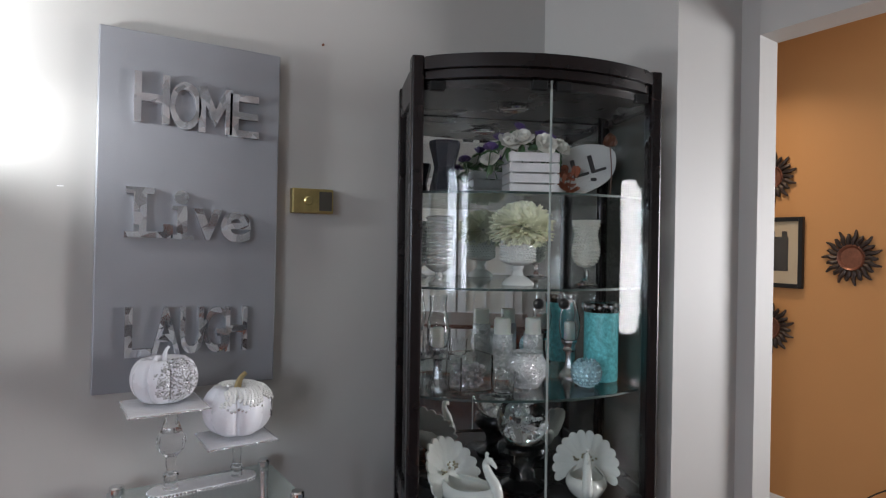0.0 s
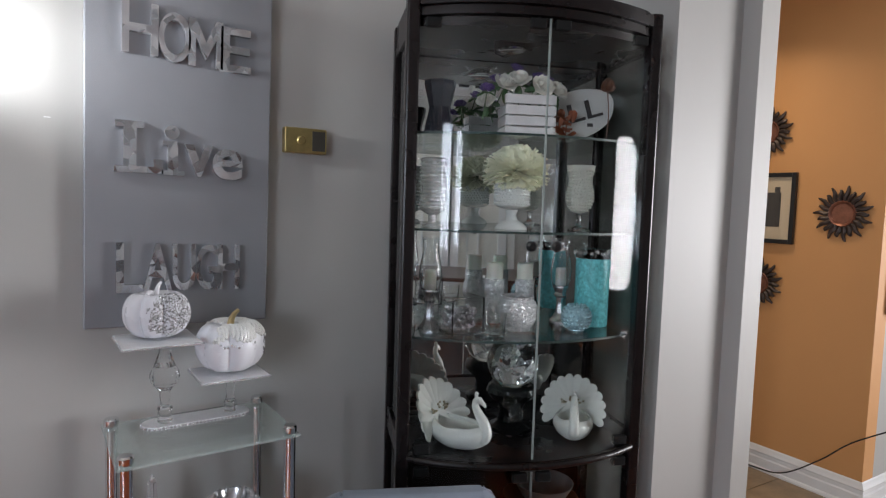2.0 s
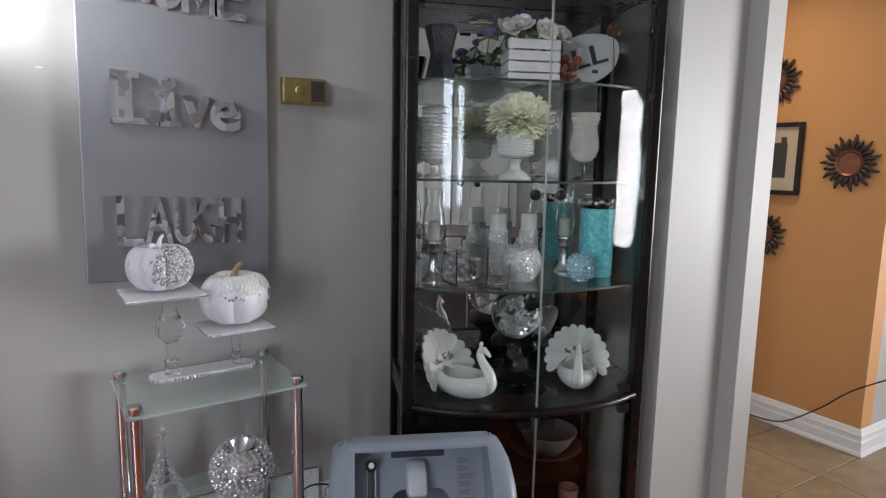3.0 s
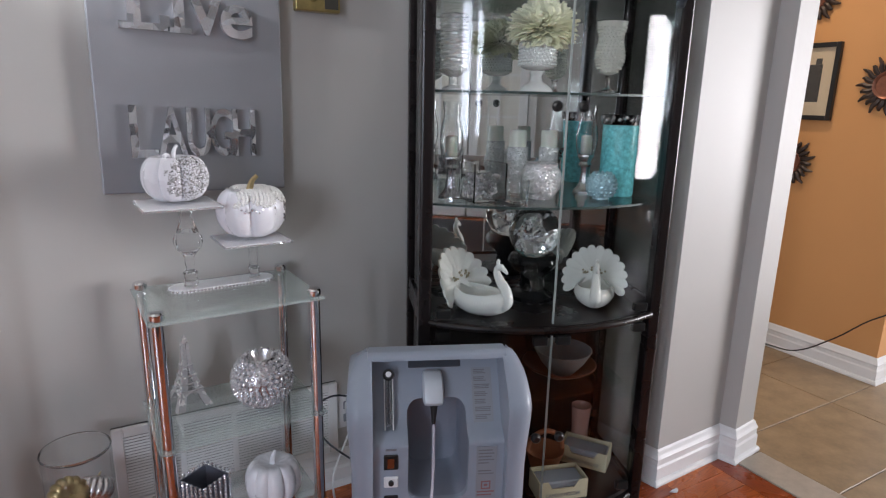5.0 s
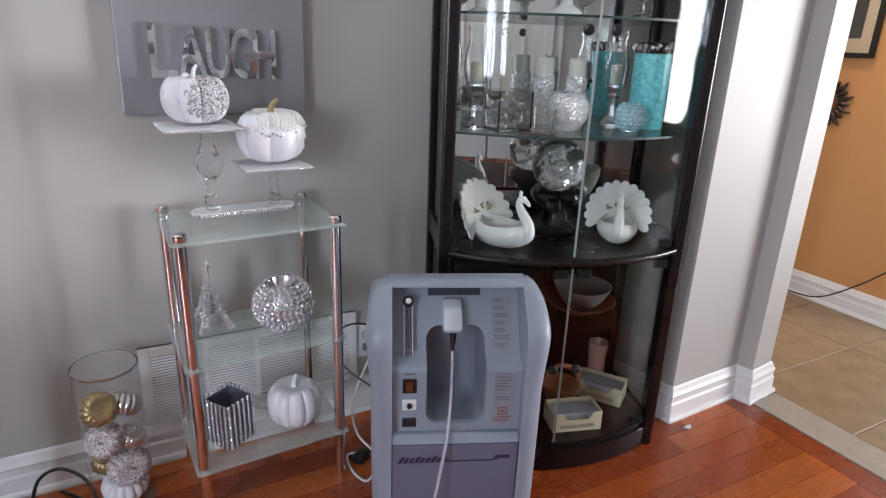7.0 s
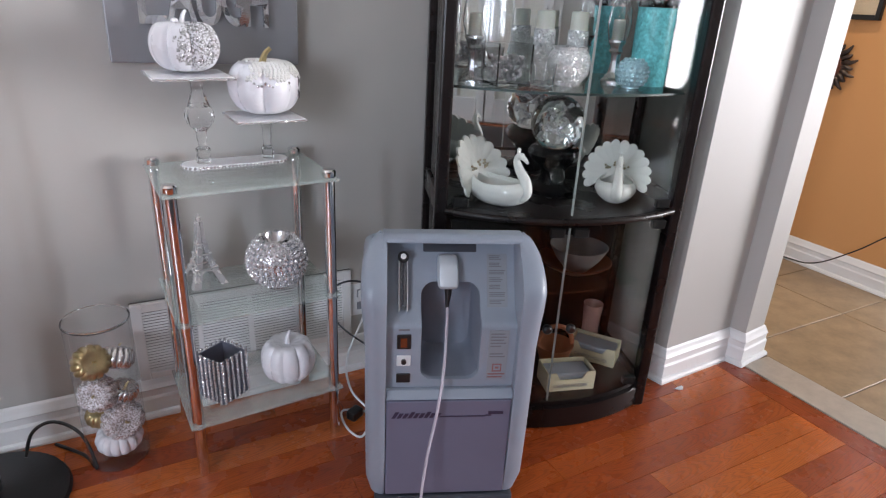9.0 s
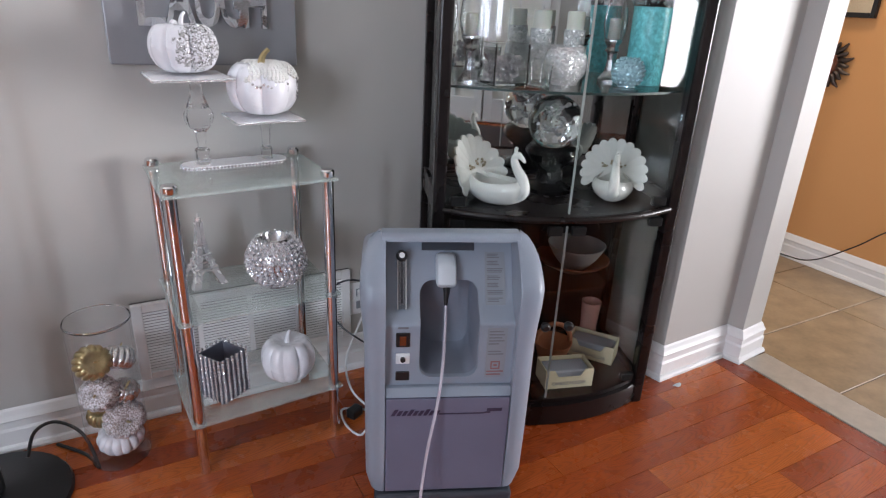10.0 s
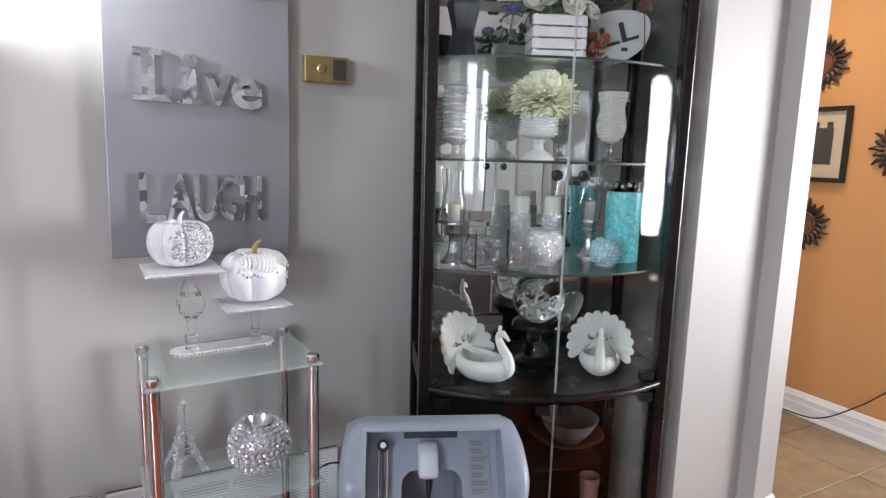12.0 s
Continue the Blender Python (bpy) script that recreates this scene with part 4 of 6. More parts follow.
def pumpkin_shape(w, h, ribs, depth=0.13, seg=96, dent=0.16, phase=0.0):
    prof = []
    for i in range(25):
        a = math.pi * i / 24
        r = (w / 2) * math.sin(a) ** 0.72
        z = h / 2 - (h / 2) * math.cos(a)
        k = math.cos(a)
        z -= dent * h * max(0.0, -k) ** 10 if k < 0 else -0.05 * h * k ** 10
        prof.append((r if 0 < i < 24 else 0.0, z))
    return fixed(lathe(prof, seg, wave=lambda a, t: 1 - depth * (1 - abs(math.cos((a + phase) * ribs / 2)) ** 0.55)))


def pumpkin_point(w, h, ribs, depth, dent, phase, a, th):
    """A place on the skin of pumpkin_shape: a runs from the base to the crown, th round it."""
    k = math.cos(a)
    r = (w / 2) * math.sin(a) ** 0.72 * (1 - depth * (1 - abs(math.cos((th + phase) * ribs / 2)) ** 0.55))
    z = h / 2 - (h / 2) * k - (dent * h * max(0.0, -k) ** 10 if k < 0 else -0.05 * h * k ** 10)
    return (r * math.cos(th), r * math.sin(th), z)


def curl_stem(z, size, bend=0.5):
    return tube([(0, 0, z - size * 0.25), (0.0, 0.0, z + size * 0.25), (bend * size * 0.35, 0, z + size * 0.7), (bend * size, 0, z + size)], size * 0.17, 8,
                taper=lambda t: 1.5 - 0.9 * t if t < 0.9 else 0.75)


def beads(points, r, material, name, parent, label=""):
    """Many small faceted beads joined into one part."""
    verts, faces = [], []
    base = [Vector(p) for p in ((0, 0, 1), (0.9, 0, 0.35), (0.28, 0.86, 0.35), (-0.73, 0.53, 0.35), (-0.73, -0.53, 0.35), (0.28, -0.86, 0.35),
                                (0.73, 0.53, -0.4), (-0.28, 0.86, -0.4), (-0.9, 0, -0.4), (-0.28, -0.86, -0.4), (0.73, -0.53, -0.4), (0, 0, -1))]
    tri = [(0, 1, 2), (0, 2, 3), (0, 3, 4), (0, 4, 5), (0, 5, 1), (1, 6, 2), (2, 7, 3), (3, 8, 4), (4, 9, 5), (5, 10, 1),
           (6, 7, 2), (7, 8, 3), (8, 9, 4), (9, 10, 5), (10, 6, 1), (11, 7, 6), (11, 8, 7), (11, 9, 8), (11, 10, 9), (11, 6, 10)]
    for i, p in enumerate(points):
        a, n = i * 2.4, len(verts)
        for q in base:
            verts.append((p[0] + r * (q.x * math.cos(a) - q.y * math.sin(a)), p[1] + r * (q.x * math.sin(a) + q.y * math.cos(a)), p[2] + r * q.z))
        faces += [(n + x, n + y, n + z) for x, y, z in tri]
    me = bpy.data.meshes.new(name)
    me.from_pydata(verts, [], faces)
    me.materials.append(material)
    ob = new(name, me)
    ob.parent = parent
    return tagged(ob, label, kind="stuff")


riser = thing("cake_riser", "white two-plate riser on clear crystal candlesticks with rhinestone edges", "riser", pose(0.297, 1.800, 0.7685, 0, 0, 3.5))
n = 20
outline = []
for cxx, a0 in ((0.095, -90), (-0.095, 90)):
    for i in range(n // 2 + 1):
        a = radians(a0 + 180 * i / (n // 2))
        outline.append((cxx + 0.036 * math.cos(a), 0.036 * math.sin(a)))
base_b = part("base_board", prism(outline, 0.0, 0.009), M["white_board"], riser, "white rounded base board")
pts = []
for (ax_, ay_), (bx_, by_) in zip(outline, outline[1:] + outline[:1]):
    cnt = max(1, round(math.hypot(bx_ - ax_, by_ - ay_) / 0.0085))
    pts += [((ax_ + (bx_ - ax_) * k / cnt) * 1.012, (ay_ + (by_ - ay_) * k / cnt) * 1.03, 0.0045) for k in range(cnt)]
beads(pts, 0.0042, M["rhinestone"], "rhinestone_trim", base_b)
stem_a = [(0.0175, 0.0095), (0.0180, 0.012), (0.0165, 0.038), (0.0185, 0.041), (0.0185, 0.045), (0.011, 0.050), (0.0105, 0.062), (0.013, 0.068), (0.0125, 0.086), (0.016, 0.092), (0.030, 0.108), (0.0355, 0.124), (0.035, 0.134), (0.026, 0.152), (0.017, 0.178), (0.0145, 0.192), (0.0160, 0.196), (0.0165, 0.204), (0.014, 0.208), (0.020, 0.219), (0.020, 0.2222)]
stem_b = [(0.0145, 0.0095), (0.0150, 0.030), (0.0162, 0.034), (0.012, 0.040), (0.0105, 0.058), (0.0125, 0.066), (0.0125, 0.074), (0.011, 0.082), (0.018, 0.102), (0.024, 0.116), (0.024, 0.1202)]
for sx, prof, top, pw, pd, px, py in ((-0.078, stem_a, 0.2225, 0.172, 0.170, -0.100, -0.030), (0.083, stem_b, 0.1205, 0.165, 0.150, 0.068, -0.040)):
    part("candlestick", fixed(lathe(prof, 14, centre=(sx, 0.0))), M["crystal"], riser, "clear faceted crystal candlestick").visible_shadow = False
    pl = part("plate", box((px - pw / 2, py - pd / 2, top), (px + pw / 2, py + pd / 2, top + 0.007), 0.0015), M["white_board"], riser, "square white plate")
    ring = []
    for i in range(34):
        k = i / 34
        ring += [(px - pw / 2 + pw * k, py - pd / 2 - 0.001, top + 0.0035), (px + pw / 2 + 0.001, py - pd / 2 + pd * k, top + 0.0035), (px - pw / 2 - 0.001, py - pd / 2 + pd * k, top + 0.0035)]
    beads(ring, 0.0034, M["rhinestone"], "rhinestone_trim", pl)

RIS = pose(0.297, 1.800, 0.7685, 0, 0, 3.5)
p1 = thing("glitter_pumpkin", "white pumpkin with a silver glitter patch on the taller plate", "pumpkin", RIS @ pose(-0.100, -0.026, 0.230, 0, 0, 25), "decorated pumpkins")
part("body", pumpkin_shape(0.153, 0.124, 8, 0.15), M["white_glaze"], p1, "", True)
bm = pumpkin_shape(0.1555, 0.126, 8, 0.15, seg=160)
kill = [f for f in bm.faces for c in [f.calc_center_median()] if (Vector((c.x + 0.005, c.y + 0.072, (c.z - 0.066) * 1.05)).length > 0.056 + 0.016 * noise.noise(c * 70))]
bmesh.ops.delete(bm, geom=kill, context="FACES")
part("glitter_patch", placed(bm, Matrix.Translation((0, 0, -0.001))), M["glitter_patch"], p1, "silver glitter", True)
part("stem", curl_stem(0.106, 0.030, 0.4), M["white_glaze"], p1, "", True)
part("curled_leaf", tube([(-0.010, 0.0, 0.106), (-0.020, -0.007, 0.114), (-0.030, -0.013, 0.115), (-0.038, -0.018, 0.112)], 0.0038, 8, taper=lambda t: 0.7 + 0.9 * math.sin(3.0 * t)), M["white_glaze"], p1, "white curled leaf", True)
rng = random.Random(14)
flecks = []
while len(flecks) < 330:
    q = Vector(pumpkin_point(0.1565, 0.126, 8, 0.15, 0.16, 0.0, rng.uniform(0.9, 2.7), radians(rng.uniform(-160, -20))))
    reach = Vector((q.x + 0.004, q.y + 0.072, (q.z - 0.066) * 1.05)).length
    if reach < 0.062 * rng.random() ** 0.45:
        flecks.append(q)
beads(flecks[:70], 0.0015, M["dark_fleck"], "dark_flecks", p1, "dark silver glitter flecks")
beads(flecks[110:], 0.0017, M["rhinestone"], "bright_flecks", p1, "bright silver glitter flecks")

p2 = thing("pearl_pumpkin", "white pumpkin with pearl cap and gold stem on the lower plate", "pumpkin", RIS @ pose(0.072, -0.040, 0.1280, 0, 0, -10), "decorated pumpkins")
part("body", pumpkin_shape(0.172, 0.142, 6, 0.24, phase=0.1), M["white_glaze"], p2, "", True)
pp = []
for j in range(17):
    el = 168 - j * 4.3
    cnt = max(6, int(2 * math.pi * 0.086 * math.sin(radians(el)) ** 0.72 / 0.0088))
    for i in range(cnt):
        th_ = 2 * math.pi * (i + 0.5 * (j % 2)) / cnt
        lobe = abs(math.cos((th_ + 0.1) * 3))
        if el < 119 - 13 * lobe or math.cos(th_ - radians(195)) > 0.70 + 0.08 * math.sin(j):
            continue
        pp.append(pumpkin_point(0.174, 0.143, 6, 0.24, 0.16, 0.1, radians(el), th_))
beads(pp, 0.0052, M["pearl"], "pearl_cap", p2, "rows of small pearls")
part("stem", curl_stem(0.116, 0.044, 0.45), M["gold"], p2, "curved gold stem", True)
sp_ = []
rng = random.Random(8)
for i in range(60):
    a, z = rng.uniform(-0.35, 0.25), rng.uniform(0.045, 0.10)
    sp_.append((0.083 * math.cos(a), 0.083 * math.sin(a), z))
beads(sp_, 0.0028, M["silver"], "side_ornament", p2, "silver filigree ornament")
sp_ = [(0.080 * math.cos(radians(-118 + i * 6.2)), 0.080 * math.sin(radians(-118 + i * 6.2)), 0.082 + 0.004 * math.sin(i * 1.9)) for i in range(12)]
beads(sp_, 0.0042, M["rhinestone"], "word_mark", p2, "raised sparkling marks")

p3 = thing("small_white_pumpkin", "plain white ribbed pumpkin on the bottom glass shelf", "pumpkin", pose(0.376, 1.690, 0.1605, 0, 0, 12))
part("body", pumpkin_shape(0.152, 0.138, 10, 0.14), M["white_glaze"], p3, "", True)
part("stem", curl_stem(0.118, 0.034, 0.3), M["white_glaze"], p3, "", True)

# ---------------------------------------------------------------- things on the stand
tower = thing("tower_figurine", "silver lattice tower figurine on the middle glass shelf", "figurine", pose(0.190, 1.800, 0.4525, 0, 0, 14) @ Matrix.Diagonal((1.12, 1.12, 0.92, 1)))
M["cast_silver"] = plain("cast_silver_paint", (0.74, 0.73, 0.72), 0.26, 0.55, vary=0.15, scale=60)


def tw(z):
    return 0.0075 + 0.034 * max(0.0, 1 - z / 0.19) ** 2.3


for ix in (-1, 1):
    for iy in (-1, 1):
        bm = bmesh.new()
        rings = []
        for i in range(15):
            z = 0.186 * i / 14
            w, q = tw(z), 0.0175 * (1 - 0.66 * i / 14)
            rings.append([bm.verts.new((ix * (w - q * p), iy * (w - q * r), z)) for p, r in ((0, 0), (1, 0), (1, 1), (0, 1))])
        for a, c in zip(rings, rings[1:]):
            for k in range(4):
                bm.faces.new((a[k], a[(k + 1) % 4], c[(k + 1) % 4], c[k]))
        bm.faces.new(rings[0])
        bm.faces.new(rings[-1])
        part("leg", fixed(bm), M["cast_silver"], tower)
for z, hgt in ((0.046, 0.006), (0.066, 0.004), (0.086, 0.006), (0.118, 0.004)):
    w = tw(z) + 0.002
    part("platform", box((-w, -w, z), (w, w, z + hgt), 0.001), M["cast_silver"], tower)
bm = bmesh.new()
for z0, z1 in ((0.052, 0.066), (0.070, 0.086), (0.092, 0.105), (0.105, 0.118), (0.122, 0.135), (0.135, 0.15), (0.15, 0.165)):
    for fx in range(4):
        w0, w1 = tw(z0) - 0.002, tw(z1) - 0.002
        for s in (-1, 1):
            m = Matrix.Rotation(radians(90 * fx), 4, "Z")
            tube([m @ Vector((-s * w0, -w0, z0)), m @ Vector((s * w1, -w1, z1))], 0.0012, 5, bm=bm)
part("lattice", bm, M["cast_silver"], tower)
for fx in range(4):
    m = Matrix.Rotation(radians(90 * fx), 4, "Z")
    arc = [m @ Vector((0.024 * math.cos(radians(180 * i / 8)), -0.031 + 0.006 * math.sin(radians(180 * i / 8)), 0.008 + 0.036 * math.sin(radians(180 * i / 8)))) for i in range(9)]
    part("arch", tube(arc, 0.003, 6, steps=2), M["cast_silver"], tower, "", True)
part("finial", fixed(lathe([(0.0055, 0.184), (0.0065, 0.188), (0.0065, 0.196), (0.004, 0.199), (0.003, 0.206), (0.0, 0.210)], 12)), M["cast_silver"], tower, "", True)

ballv = thing("crystal_bead_bowl", "round silver crystal-beaded bowl on the middle glass shelf", "bowl", pose(0.366, 1.712, 0.4525))
prof = [(0.0, 0.001), (0.040, 0.001)] + [(0.074 * math.sin(radians(a)), 0.072 - 0.074 * math.cos(radians(a))) for a in range(36, 146, 7)] + [(0.038, 0.136), (0.0, 0.020)]
part("bowl", fixed(lathe(prof, 40)), M["silver"], ballv, "silvered glass bowl", True)
bp = []
for j in range(11):
    el = radians(-50 + j * 10.0)
    cnt = max(8, int(30 * math.cos(el)))
    for i in range(cnt):
        a = 2 * math.pi * (i + 0.5 * (j % 2)) / cnt
        bp.append((0.0765 * math.cos(el) * math.cos(a), 0.0765 * math.cos(el) * math.sin(a), 0.072 + 0.0765 * math.sin(el)))
beads(bp, 0.0078, M["rhinestone"], "crystal_bead", ballv, "rows of faceted crystal beads")

boxv = thing("bead_candle_box", "square candle holder of crystal bead columns on the bottom shelf", "candle holder", pose(0.200, 1.690, 0.1605, 0, 0, 33) @ Matrix.Scale(0.86, 4))
M["dark_mirror"] = plain("smoked_mirror", (0.26, 0.27, 0.33), 0.25, 0.4, vary=0.05)
bm = bmesh.new()
for lo, hi in (((-0.050, -0.050, 0.002), (-0.046, 0.050, 0.150)), ((0.046, -0.050, 0.002), (0.050, 0.050, 0.150)), ((-0.046, -0.050, 0.002), (0.046, -0.046, 0.150)), ((-0.046, 0.046, 0.002), (0.046, 0.050, 0.150)), ((-0.046, -0.046, 0.0), (0.046, 0.046, 0.006))):
    box(lo, hi, bm=bm)
part("box", bm, M["dark_mirror"], boxv, "smoked mirror walls")
bp = []
for i in range(6):
    for k in range(15):
        o = -0.046 + i * 0.0184
        z = 0.008 + k * 0.0105
        bp += [(o, -0.055, z), (o, 0.055, z), (-0.055, o, z), (0.055, o, z)]
beads(bp, 0.0056, M["rhinestone"], "bead_column", boxv, "columns of lilac crystal beads")

# ---------------------------------------------------------------- tall cylinder vase with ornaments
vase = thing("cylinder_vase", "tall clear glass cylinder vase on the floor", "vase", pose(-0.075, 1.755, 0.0))
part("glass_wall", fixed(lathe([(0.0, 0.002), (0.070, 0.002), (0.074, 0.006), (0.0745, 0.20), (0.0755, 0.412)], 48, caps=False)), M["vase_glass"], vase, "clear thin glass wall", True)
part("rim", fixed(lathe([(0.0735, 0.4125), (0.0765, 0.4125), (0.0772, 0.416), (0.0755, 0.419), (0.0735, 0.417), (0.0730, 0.414)], 48)), M["clear"], vase, "rounded glass rim", True)
part("foot", fixed(lathe([(0.0, 0.0005), (0.071, 0.0005), (0.072, 0.0018), (0.0, 0.0019)], 40)), M["clear"], vase, "thick glass foot", True)
M["silver_orn"] = plain("silver_ornament", (0.62, 0.60, 0.60), 0.22, 0.9, vary=0.1, scale=30)
M["blush_orn"] = speckle("white_glitter_ornament", (0.78, 0.75, 0.78), (0.50, 0.44, 0.42), 420, 0.06, 0.35, False)
for nm, mat, x, y, z, w, h, rx, rz, lab_ in (("mini_pumpkin", "gold", -0.024, -0.022, 0.282, 0.078, 0.062, 62, 20, "gold ribbed mini pumpkin in the glass vase"),
                                             ("mini_pumpkin", "silver_orn", 0.030, 0.004, 0.268, 0.072, 0.058, -40, -25, "shiny silver mini pumpkin in the glass vase"),
                                             ("mini_pumpkin", "blush_orn", -0.022, -0.018, 0.196, 0.082, 0.070, 70, -20, "glittery white mini pumpkin in the glass vase"),
                                             ("mini_pumpkin", "silver_orn", 0.032, -0.006, 0.182, 0.062, 0.052, 30, 40, "shiny silver mini pumpkin in the glass vase"),
                                             ("mini_pumpkin", "blush_orn", 0.020, -0.014, 0.108, 0.092, 0.070, 75, 15, "glittery white mini pumpkin in the glass vase"),
                                             ("mini_pumpkin", "gold", -0.030, 0.014, 0.116, 0.060, 0.050, 20, 0, "gold ribbed mini pumpkin in the glass vase"),
                                             ("mini_pumpkin", "white_glaze", 0.004, 0.004, 0.048, 0.100, 0.062, 8, 0, "white mini pumpkin at the bottom of the vase")):
    o = thing(nm, lab_, "ornament", pose(-0.075 + x * 1.06, 1.755 + y * 1.06, z * 1.10, rx, 0, rz), "ornaments in the vase")
    part("body", placed(pumpkin_shape(w * 1.18, h * 1.18, 14, 0.11, seg=84), Matrix.Translation((0, 0, -h * 0.59))), M[mat], o, "", True)
    part("stem", placed(curl_stem(h * 0.42, 0.014, 0.3), Matrix()), M["gold"], o, "", True)

# ---------------------------------------------------------------- floor lamp beside the wall
lampf = thing("floor_lamp", "black metal floor lamp with a lit bulb and wire shade ring", "lamp", pose(-0.37, 1.68, 0))
M["bulb"] = nodes_of("lit_bulb")[0]
M["bulb"].node_tree.nodes["Principled BSDF"].inputs["Emission Color"].default_value = (1, 0.98, 0.95, 1)
M["bulb"].node_tree.nodes["Principled BSDF"].inputs["Emission Strength"].default_value = 6.0
part("base", fixed(lathe([(0.0, 0.002), (0.180, 0.002), (0.186, 0.008), (0.181, 0.018), (0.06, 0.030), (0.020, 0.045), (0.0, 0.045)], 40)), M["black"], lampf, "round black base", True)
part("pole", fixed(lathe([(0.046, 0.046), (0.044, 0.30), (0.040, 0.42), (0.013, 0.46), (0.011, 0.50), (0.011, 1.60), (0.016, 1.61), (0.016, 1.64), (0.0, 1.645)], 16)), M["black"], lampf, "black pole", True)
part("saucer", fixed(lathe([(0.017, 1.585), (0.080, 1.604), (0.132, 1.642), (0.129, 1.645), (0.076, 1.610), (0.017, 1.592)], 32)), M["black"], lampf, "black saucer under the bulb", True)
bm = bmesh.new()
ringp = [(0.125 * math.cos(2 * math.pi * i / 24), 0.125 * math.sin(2 * math.pi * i / 24), 1.745) for i in range(25)]
part("shade_ring", tube(ringp, 0.008, 8, steps=2), M["black"], lampf, "thin dark ring", True)
for i in range(3):
    a = 2 * math.pi * i / 3 + 0.6
    part("shade_wire", tube([(0.130 * math.cos(a), 0.130 * math.sin(a), 1.643), (0.125 * math.cos(a), 0.125 * math.sin(a), 1.745)], 0.0022, 6), M["black"], lampf)
part("socket", fixed(lathe([(0.0, 1.646), (0.014, 1.646), (0.014, 1.668), (0.0, 1.668)], 16)), M["black"], lampf)
bulb_ob = part("bulb", fixed(lathe([(0.0, 1.6685), (0.012, 1.669), (0.027, 1.690), (0.030, 1.704), (0.022, 1.726), (0.0, 1.734)], 20)), M["clear"], lampf, "clear lit bulb", True)
bulb_ob.visible_shadow = False
part("cord", tube([(0.08, 0.12, 0.030), (0.10, 0.16, 0.075), (0.15, 0.17, 0.085), (0.21, 0.12, 0.060), (0.24, 0.03, 0.010), (0.21, 0.10, 0.006), (0.14, 0.18, 0.006)], 0.0045, 8), M["black"], lampf, "loose black cord", True)

# ---------------------------------------------------------------- wall marks, outlet, cords
nl = thing("wall_nail", "small rusty nail in the wall", "nail", pose(0.635, YA, 1.981))
part("head", fixed(placed(lathe([(0.0, 0.007), (0.0035, 0.006), (0.0035, 0.0)], 12), Matrix.Rotation(radians(90), 4, "X"))), plain("rust", (0.18, 0.06, 0.03), 0.7), nl)
fk = thing("paint_fleck", "tiny white paint fleck on the wall", "mark", pose(-0.022, YA, 1.522))
part("chip", box((-0.007, -0.0012, -0.0012), (0.007, -0.0002, 0.0012)), M["trim"], fk)
out = thing("wall_outlet", "white wall socket with a plugged-in cord", "socket", pose(0.675, YA, 0.20))
part("cover", box((-0.036, -0.006, 0), (0.036, -0.0005, 0.115), 0.002, 2), M["white_plastic"], out)
for z in (0.035, 0.080):
    part("socket", box((-0.016, -0.009, z - 0.014), (0.016, -0.0062, z + 0.014), 0.002), M["label"], out)
part("plug", box((-0.014, -0.040, 0.066), (0.014, -0.0092, 0.094), 0.005, 2), M["white_plastic"], out, "white plug")
c1 = thing("white_power_cord", "white power cord looping down beside the machine", "cord", pose(0, 0, 0))
part("cord_line", tube([(0.675, 1.862, 0.280), (0.650, 1.800, 0.262), (0.560, 1.720, 0.16), (0.545, 1.640, 0.10), (0.580, 1.580, 0.05), (0.540, 1.540, 0.008), (0.515, 1.600, 0.004), (0.530, 1.680, 0.004), (0.600, 1.640, 0.005), (0.64, 1.56, 0.006)], 0.0034, 8), M["white_plastic"], c1, "", True)
c2 = thing("grey_power_cord", "thin dark cord hanging behind the machine", "cord", pose(0, 0, 0))
part("cord_line", tube([(0.640, 1.60, 0.44), (0.560, 1.70, 0.43), (0.520, 1.76, 0.36), (0.545, 1.74, 0.27), (0.620, 1.64, 0.22)], 0.0028, 8), M["abs_dark"], c2, "", True)
adp = thing("cord_adapter", "small black plug adapter lying by the stand", "adapter", pose(0.555, 1.640, 0.0, 0, 0, 30))
part("body", box((-0.022, -0.016, 0.0), (0.022, 0.016, 0.030), 0.005, 2), M["black"], adp)
scrap = thing("paper_scrap", "tiny crumpled white scrap on the wood floor", "scrap", pose(1.608, 1.330, 0.001))
bm = lathe([(0.0, 0.0), (0.014, 0.001), (0.011, 0.005), (0.0, 0.006)], 9, wave=lambda a, t: 1 + 0.3 * math.sin(3 * a))
part("paper", fixed(placed(bm, Matrix.Diagonal((1.3, 0.6, 1, 1)))), M["white_plastic"], scrap)

# ---------------------------------------------------------------- hall things
M["bronze"] = plain("dark_bronze", (0.060, 0.042, 0.036), 0.45, 0.4, vary=0.3, scale=40)


M["copper"] = plain("worn_copper", (0.26, 0.11, 0.07), 0.4, 0.6, vary=0.25, scale=50)


